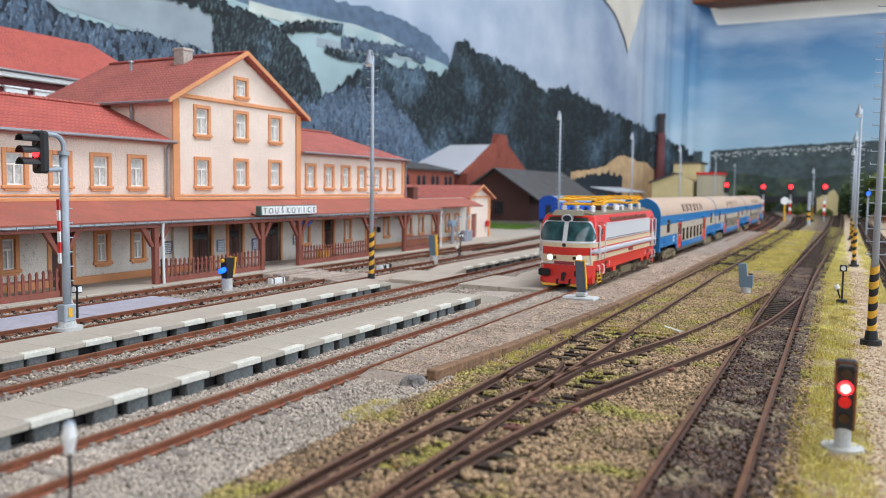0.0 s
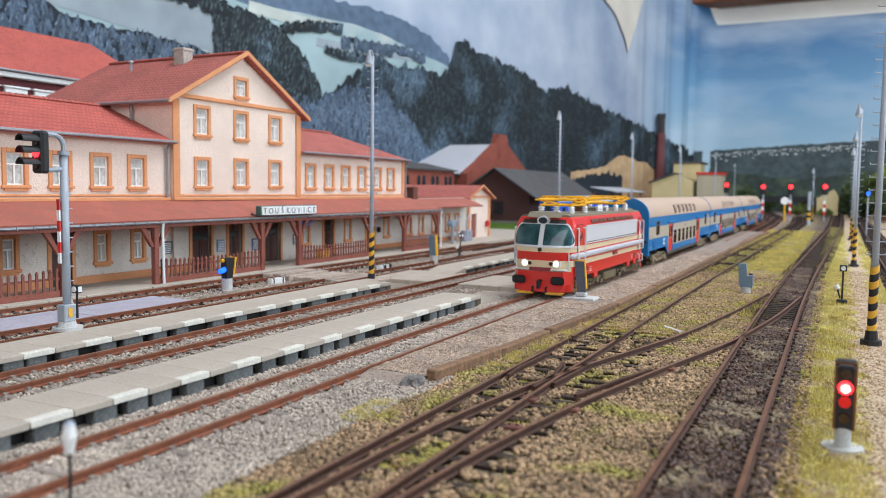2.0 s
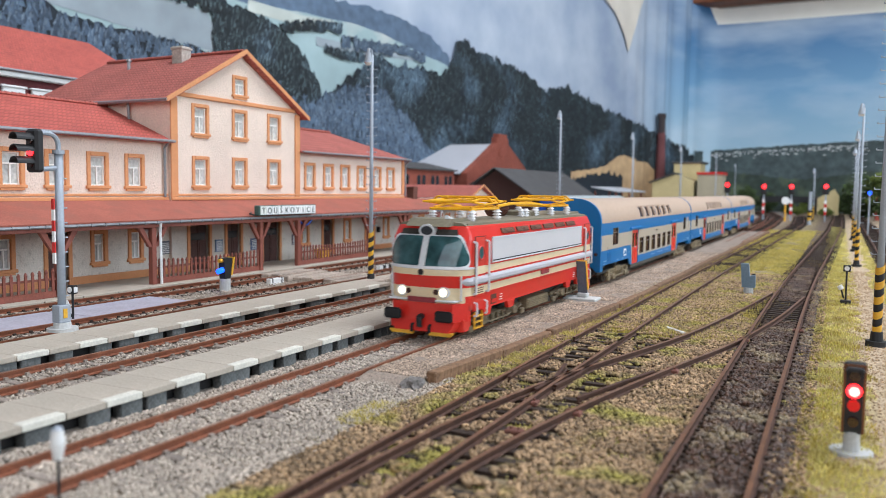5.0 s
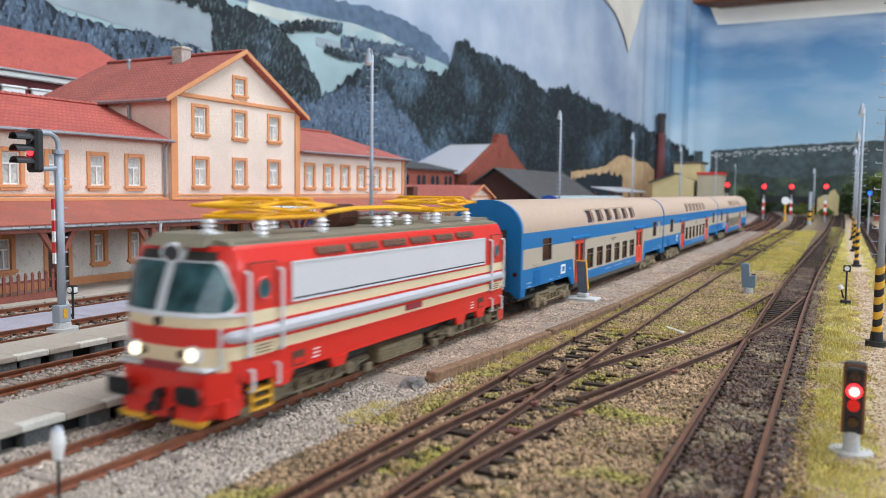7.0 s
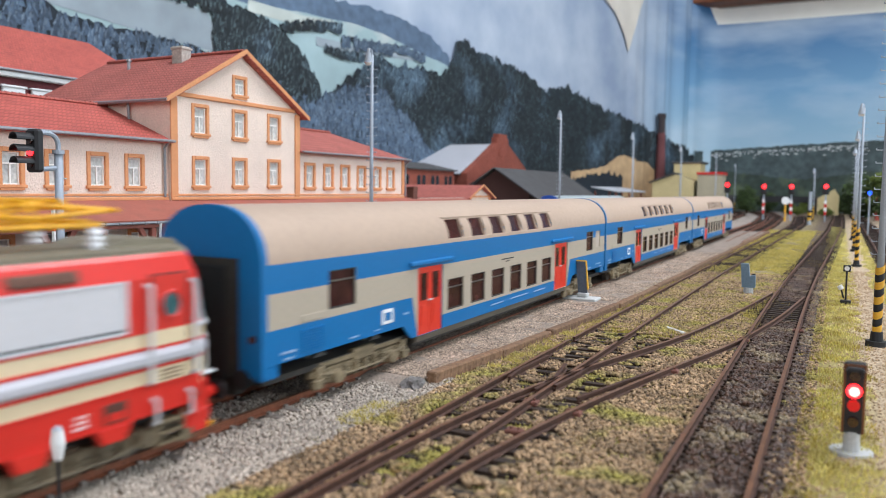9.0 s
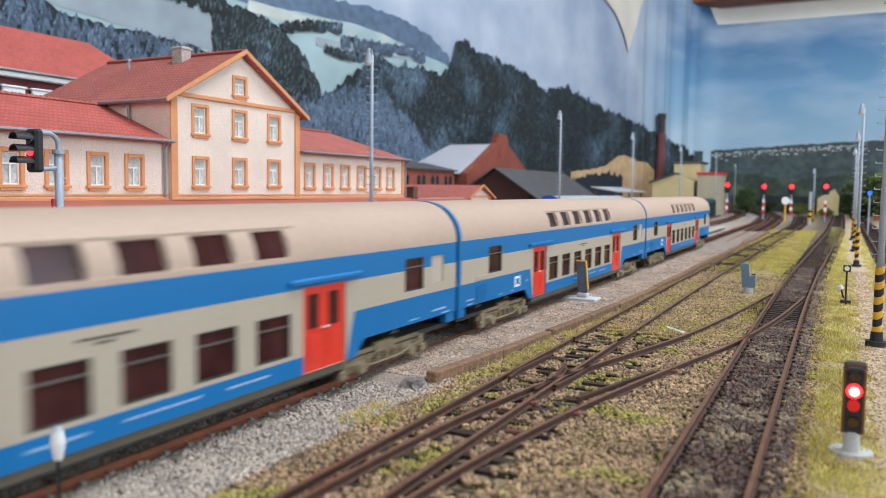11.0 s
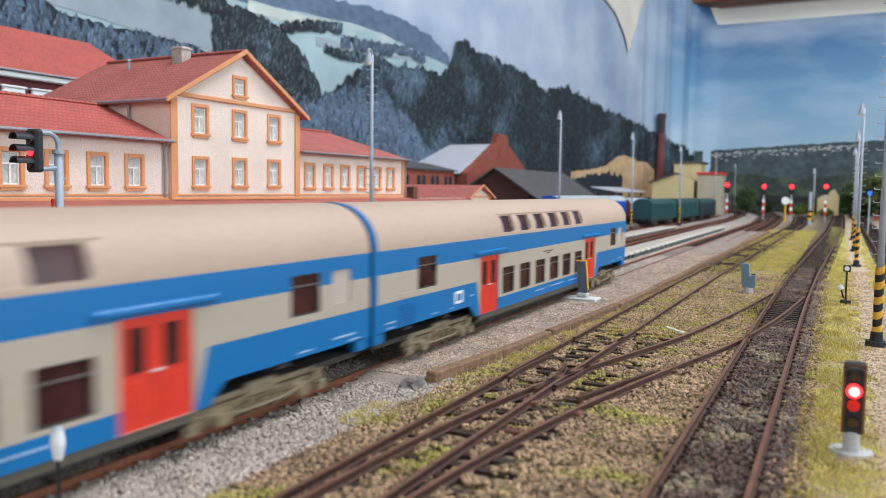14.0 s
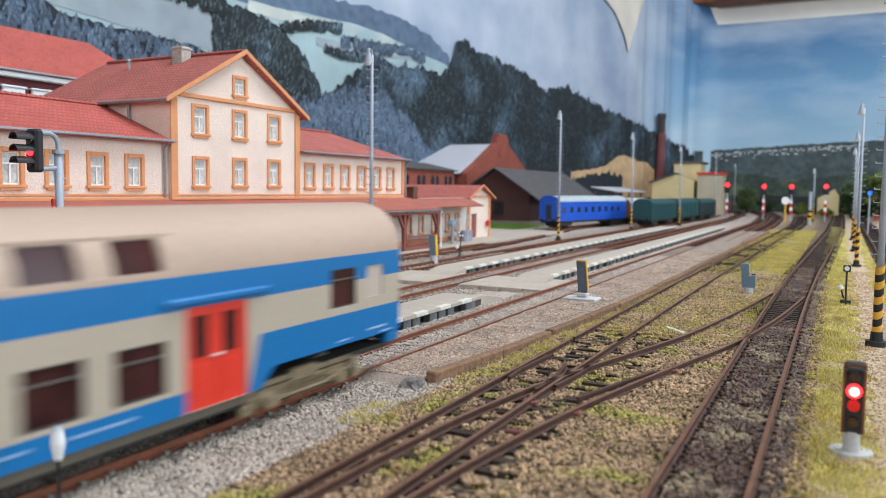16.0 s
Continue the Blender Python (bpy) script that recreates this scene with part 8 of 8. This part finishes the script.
    for i in range(150):
        s = -rng.uniform(0.02, 0.5)
        z = np.interp(-s, [0, 0.5], [0.186, 0.214]) - abs(rng.normal(0, 0.008))
        w, h = rng.uniform(0.002, 0.005), rng.uniform(0.0015, 0.004)
        k = len(verts)
        verts += [on_sheet(s - w, z, 0.0116), on_sheet(s + w, z, 0.0116), on_sheet(s + w, z + h, 0.0116), on_sheet(s - w, z + h, 0.0116)]
        faces.append((k, k + 1, k + 2, k + 3))
    raw("far_town", verts, faces, pale, BACK, kind="stuff")


build_print()
# ---- ballast stones and grass fibres ----
def scatter(name, label, spans, count, size, material, seed, flat=0.75, keep=None, lift=0.0):
    """Loose stones over rectangles (x0, x1, y0, y1), denser towards small y."""
    rng = np.random.default_rng(seed)
    base = np.array([(1, 0, 0), (-1, 0, 0), (0, 1, 0), (0, -1, 0), (0, 0, 1), (0, 0, -1)], float)
    tri = np.array([(0, 2, 4), (2, 1, 4), (1, 3, 4), (3, 0, 4), (2, 0, 5), (1, 2, 5), (3, 1, 5), (0, 3, 5)])
    area = sum((b - a) * (d - c) for a, b, c, d in spans)
    pts = []
    for a, b, c, d in spans:
        n = int(count * (b - a) * (d - c) / area)
        u = rng.uniform(0, 1, n) ** 1.35
        pts.append(np.stack([rng.uniform(a, b, n), c + (d - c) * u], 1))
    p = np.concatenate(pts)
    if keep:
        p = p[[keep(x, y) for x, y in p]]
    n = len(p)
    z = np.array([ground_height(x, y) for x, y in p]) + lift
    s = size * rng.uniform(0.55, 1.5, (n, 1, 1)) * rng.uniform(0.7, 1.3, (n, 6, 3))
    v = base[None] * s
    ang = rng.uniform(0, math.tau, n)
    ca, sa = np.cos(ang)[:, None], np.sin(ang)[:, None]
    tilt = rng.uniform(-0.8, 0.8, n)[:, None]
    x1, y1, z1 = v[..., 0], v[..., 1] * np.cos(tilt) - v[..., 2] * np.sin(tilt), v[..., 1] * np.sin(tilt) + v[..., 2] * np.cos(tilt)
    out = np.stack([x1 * ca - y1 * sa + p[:, :1], x1 * sa + y1 * ca + p[:, 1:], z1 * flat + z[:, None] + size * 0.25], 2)
    faces = (tri[None] + (np.arange(n) * 6)[:, None, None]).reshape(-1, 3)
    raw(name, out.reshape(-1, 3), faces, material, None, label, kind="stuff", category="ballast")


def grass(name, label, spans, count, height, material, seed, rough=0.5, scale=60.0, fray=0.0):
    """Short fibres in patches."""
    rng = np.random.default_rng(seed)
    area = sum((b - a) * (d - c) for a, b, c, d in spans)
    pts = []
    for a, b, c, d in spans:
        n = int(count * (b - a) * (d - c) / area)
        pts.append(np.stack([rng.uniform(a, b, n), c + (d - c) * rng.uniform(0, 1, n) ** 1.4], 1))
        if fray:
            q = pts[-1]
            rim = np.minimum(q[:, 0] - a, b - q[:, 0])
            cut = np.array([noise.noise((x * 70, y * 70, seed + 3)) + 0.6 * noise.noise((x * 240, y * 240, seed)) for x, y in q])
            pts[-1] = q[rim > fray * (0.45 + cut + rng.uniform(-0.25, 0.25, len(q)))]
    p = np.concatenate(pts)
    val = np.array([noise.noise((x * scale, y * scale, seed)) + 0.5 * noise.noise((x * scale * 3, y * scale * 3, seed)) for x, y in p])
    p = p[val > rough - 0.5 + rng.uniform(-0.15, 0.15, len(p))]
    n = len(p)
    z = np.array([ground_height(x, y) for x, y in p]) - 0.0002
    h = height * rng.uniform(0.4, 1.2, n)
    a = rng.uniform(0, math.tau, n)
    lean, dirn = h * rng.uniform(0.1, 0.7, n), rng.uniform(0, math.tau, n)
    w = 0.00016 * rng.uniform(0.7, 1.5, n)
    v = np.empty((n, 3, 3))
    v[:, 0] = np.stack([p[:, 0] - w * np.cos(a), p[:, 1] - w * np.sin(a), z], 1)
    v[:, 1] = np.stack([p[:, 0] + w * np.cos(a), p[:, 1] + w * np.sin(a), z], 1)
    v[:, 2] = np.stack([p[:, 0] + lean * np.cos(dirn), p[:, 1] + lean * np.sin(dirn), z + h], 1)
    raw(name, v.reshape(-1, 3), np.arange(n * 3).reshape(-1, 3), material, None, label, kind="stuff", category="grass")


def off_rails(xs):
    return lambda x, y: all(abs(x - r) > 0.0012 for r in xs)


MAINR = off_rails((-0.1514, -0.1339, -0.227, -0.2096))
DIV = {"l": ([0.03, 0.165, 0.205, 0.2374, 0.328, 0.42, 0.50], [-0.0905, -0.0862, -0.0815, -0.0755, -0.0530, -0.0405, -0.0322]), "r": ([0.03, 0.135, 0.168, 0.2006, 0.2645, 0.3205, 0.40, 0.49], [-0.0725, -0.0703, -0.0661, -0.0612, -0.0474, -0.0335, -0.0225, -0.0148])}


def YARDR(x, y):
    """Clear of the rail heads of the sidings and of the turnout."""
    lines = [-0.0921, -0.0746, -0.0305, -0.0135] + [float(np.interp(y, *DIV[k])) for k in ("l", "r") if y < 0.5]
    return all(abs(x - r) > 0.0013 for r in lines)


STONE = mat("pale_grey_ballast", lin(180, 167, 154), 0.9, 0, 0.25, 900, 60, island=0.38)
STONEB = mat("brown_grey_ballast", lin(165, 137, 106), 0.9, 0, 0.35, 700, 40, island=0.6, spots=(55, 0.52, 0.66, lin(150, 140, 72)))
STONED = mat("dark_oily_ballast", lin(84, 58, 42), 0.35, 0, 0.3, 900, 60, island=0.5, spots=(60, 0.52, 0.66, lin(136, 120, 92)))
PATHS = mat("path_grains", lin(174, 153, 136), 0.95, 0, 0.3, 900, 60, island=0.6)
SANDS = mat("sandy_grit", lin(188, 160, 128), 0.95, 0, 0.2, 900, 60, island=0.25)
FIBRE = mat("yellow_green_static_grass", lin(212, 194, 104), 0.85, 0, 0.2, 120, 30, island=0.3, spots=(45, 0.6, 0.75, lin(164, 156, 76)))
FIBRE2 = mat("olive_static_grass", lin(200, 176, 84), 0.85, 0, 0.25, 120, 30, island=0.35)
FIBRE3 = mat("moss_yellow_static_grass", lin(244, 224, 138), 0.85, 0, 0.25, 140, 40, island=0.35, spots=(70, 0.48, 0.62, lin(206, 194, 100)))


def blade_bed(x, y):
    """The bare timbers under the switch blades of the yard track."""
    return 0.398 < y < 0.478 and -0.040 < x < -0.0135


def turnout_bed(x, y):
    """The stretch of the turnout whose timbers lie bare."""
    return YARDR(x, y) and not blade_bed(x, y) and not (-0.094 < x < -0.058 and 0.13 < y < 0.34 and noise.noise((x * 160, y * 160, 2)) < -0.02)


def edge(x, y):
    return 0.004 * noise.noise((x * 40, y * 40, 7))


def side_bed(x, y):
    return turnout_bed(x, y) and x < -0.0312 + edge(x, y)


def oily_bed(x, y):
    return YARDR(x, y) and not blade_bed(x, y) and -0.0318 + edge(x, y) < x < -0.0055 + edge(y, x)


scatter("main_ballast", "pale grey ballast stones along the main line", [(-0.1635, -0.1335, 0.05, 0.75)], 38000, 0.0006, STONE, 1, keep=MAINR, lift=0.0006)
scatter("path_gravel", "fine grey-tan gravel grains of the path", [(-0.1325, -0.100, 0.2135, 0.8)], 75000, 0.00046, PATHS, 13, lift=0.0022, keep=lambda x, y: x < float(np.interp(y, [k[1] for k in KERB], [k[0] for k in KERB])) - 0.0015)
scatter("path_end_gravel", "pale gravel spilling from the end of the path", [(-0.1325, -0.104, 0.06, 0.222)], 15000, 0.0005, STONE, 23, lift=0.0006)
scatter("platform_ballast", "pale ballast between the platform tracks", [(-0.2315, -0.187, 0.08, 0.7), (-0.2930, -0.2565, 0.12, 0.7), (-0.3445, -0.2930, 0.14, 0.7)], 52000, 0.00052, STONE, 2, keep=MAINR, lift=0.0006)
scatter("siding_ballast", "brown-grey ballast stones in the sidings", [(-0.106, -0.026, 0.08, 0.62)], 60000, 0.00058, STONEB, 3, lift=0.0011, keep=side_bed)
scatter("siding_chippings", "larger loose chippings in the sidings", [(-0.106, -0.026, 0.08, 0.5)], 5000, 0.00085, STONEB, 14, lift=0.0007, keep=side_bed)
scatter("yard_ballast", "dark oily ballast of the yard track", [(-0.036, -0.008, 0.08, 0.7)], 20000, 0.00072, STONED, 4, lift=0.0007, keep=oily_bed)
scatter("verge_grit", "sandy grit of the footpath", [(-0.010, 0.075, 0.12, 0.7)], 20000, 0.00042, SANDS, 5)
scatter("verge_stones", "brown ballast spilt along the grass verge", [(-0.0125, -0.004, 0.12, 0.6)], 2600, 0.0006, STONEB, 18, lift=0.0006, keep=YARDR)
grass("siding_grass", "yellow-green grass between the sidings", [(-0.100, -0.030, 0.33, 1.4)], 90000, 0.0024, FIBRE, 6, 0.22, 30)
grass("turnout_weeds", "mossy weeds between the turnout rails", [(-0.110, -0.030, 0.10, 0.38)], 120000, 0.0013, FIBRE3, 7, 0.64, 55)
grass("verge_grass", "yellow-green grass beside the yard track", [(-0.0125, 0.0125, 0.12, 1.6), (0.020, 0.034, 0.5, 1.6)], 150000, 0.0015, FIBRE3, 8, 0.26, 60, 0.007)
grass("verge_weeds", "olive weeds at the edge of the footpath", [(-0.0125, 0.014, 0.12, 0.8)], 40000, 0.0016, FIBRE2, 15, 0.6, 70, 0.006)
grass("track_weeds", "olive weeds in the yard track", [(-0.034, -0.008, 0.18, 1.4)], 30000, 0.0014, FIBRE2, 9, 0.74, 60)
grass("shed_grass", "green grass strip before the goods shed", [(-0.60, -0.44, 1.10, 1.26)], 16000, 0.007, mat("bright_green_grass", lin(104, 138, 52), 0.85, 0, 0.2, 100, 20, island=0.3), 10, 0.1, 30)
grass("gravel_tuft", "small yellow-green tuft in the gravel", [(-0.1145, -0.1005, 0.166, 0.186)], 2600, 0.0022, FIBRE, 11, 0.45, 120)
grass("kerb_tufts", "yellow tufts along the timber edging", [(-0.1035, -0.0925, 0.24, 0.55)], 14000, 0.0030, FIBRE, 12, 0.45, 120)
# ---- motion ----
def motions():
    """The train rolls in along the main line and gathers speed; y of the first coach's front over time."""
    rows = [(0.0, 0.604), (1.0, 0.587), (2.0, 0.564), (3.0, 0.530), (3.5, 0.509), (4.0, 0.4865), (4.2, 0.4770), (5.2, 0.4245), (6.3, 0.3610), (6.5, 0.3485), (7.0, 0.3120), (7.5, 0.2738), (8.0, 0.2334), (8.5, 0.1913),
            (9.0, 0.1457), (9.2, 0.1273), (10.0, 0.0500), (11.3, -0.0815), (11.5, -0.1043), (12.0, -0.1605), (12.5, -0.2230), (13.0, -0.2817), (13.5, -0.3432), (14.0, -0.4053), (14.5, -0.4725), (15.0, -0.5450), (15.5, -0.6160), (16.0, -0.6885)]
    walk(LOCO, [(t, pose(TX, (y - 0.1000) * GROW, 0)) for t, y in rows])
    for i, c in enumerate(COACHES):
        walk(c, [(t, pose(TX, (y + 0.3 * i) * GROW, 0)) for t, y in rows])
    # the wheels roll by the way gone
    ts, gone = [t for t, y in rows], [(rows[0][1] - y) * GROW for t, y in rows]
    for th in [LOCO] + COACHES:
        for ob in th.children:
            if ob.name.startswith("wheelset"):
                x, y, r = ob.location
                turns = np.arange(0.0, gone[-1] / r, 1.35)
                keys = [(float(np.interp(a * r, gone, ts)), float(a)) for a in turns] + [(16.0, gone[-1] / r)]
                walk(ob, [(t, pose(x, y, r, math.degrees(a))) for t, a in keys])


COACHES = [COACH, copy_thing(COACH, pose(TX, 0.9, 0)), copy_thing(COACH, pose(TX, 1.2, 0))]
motions()
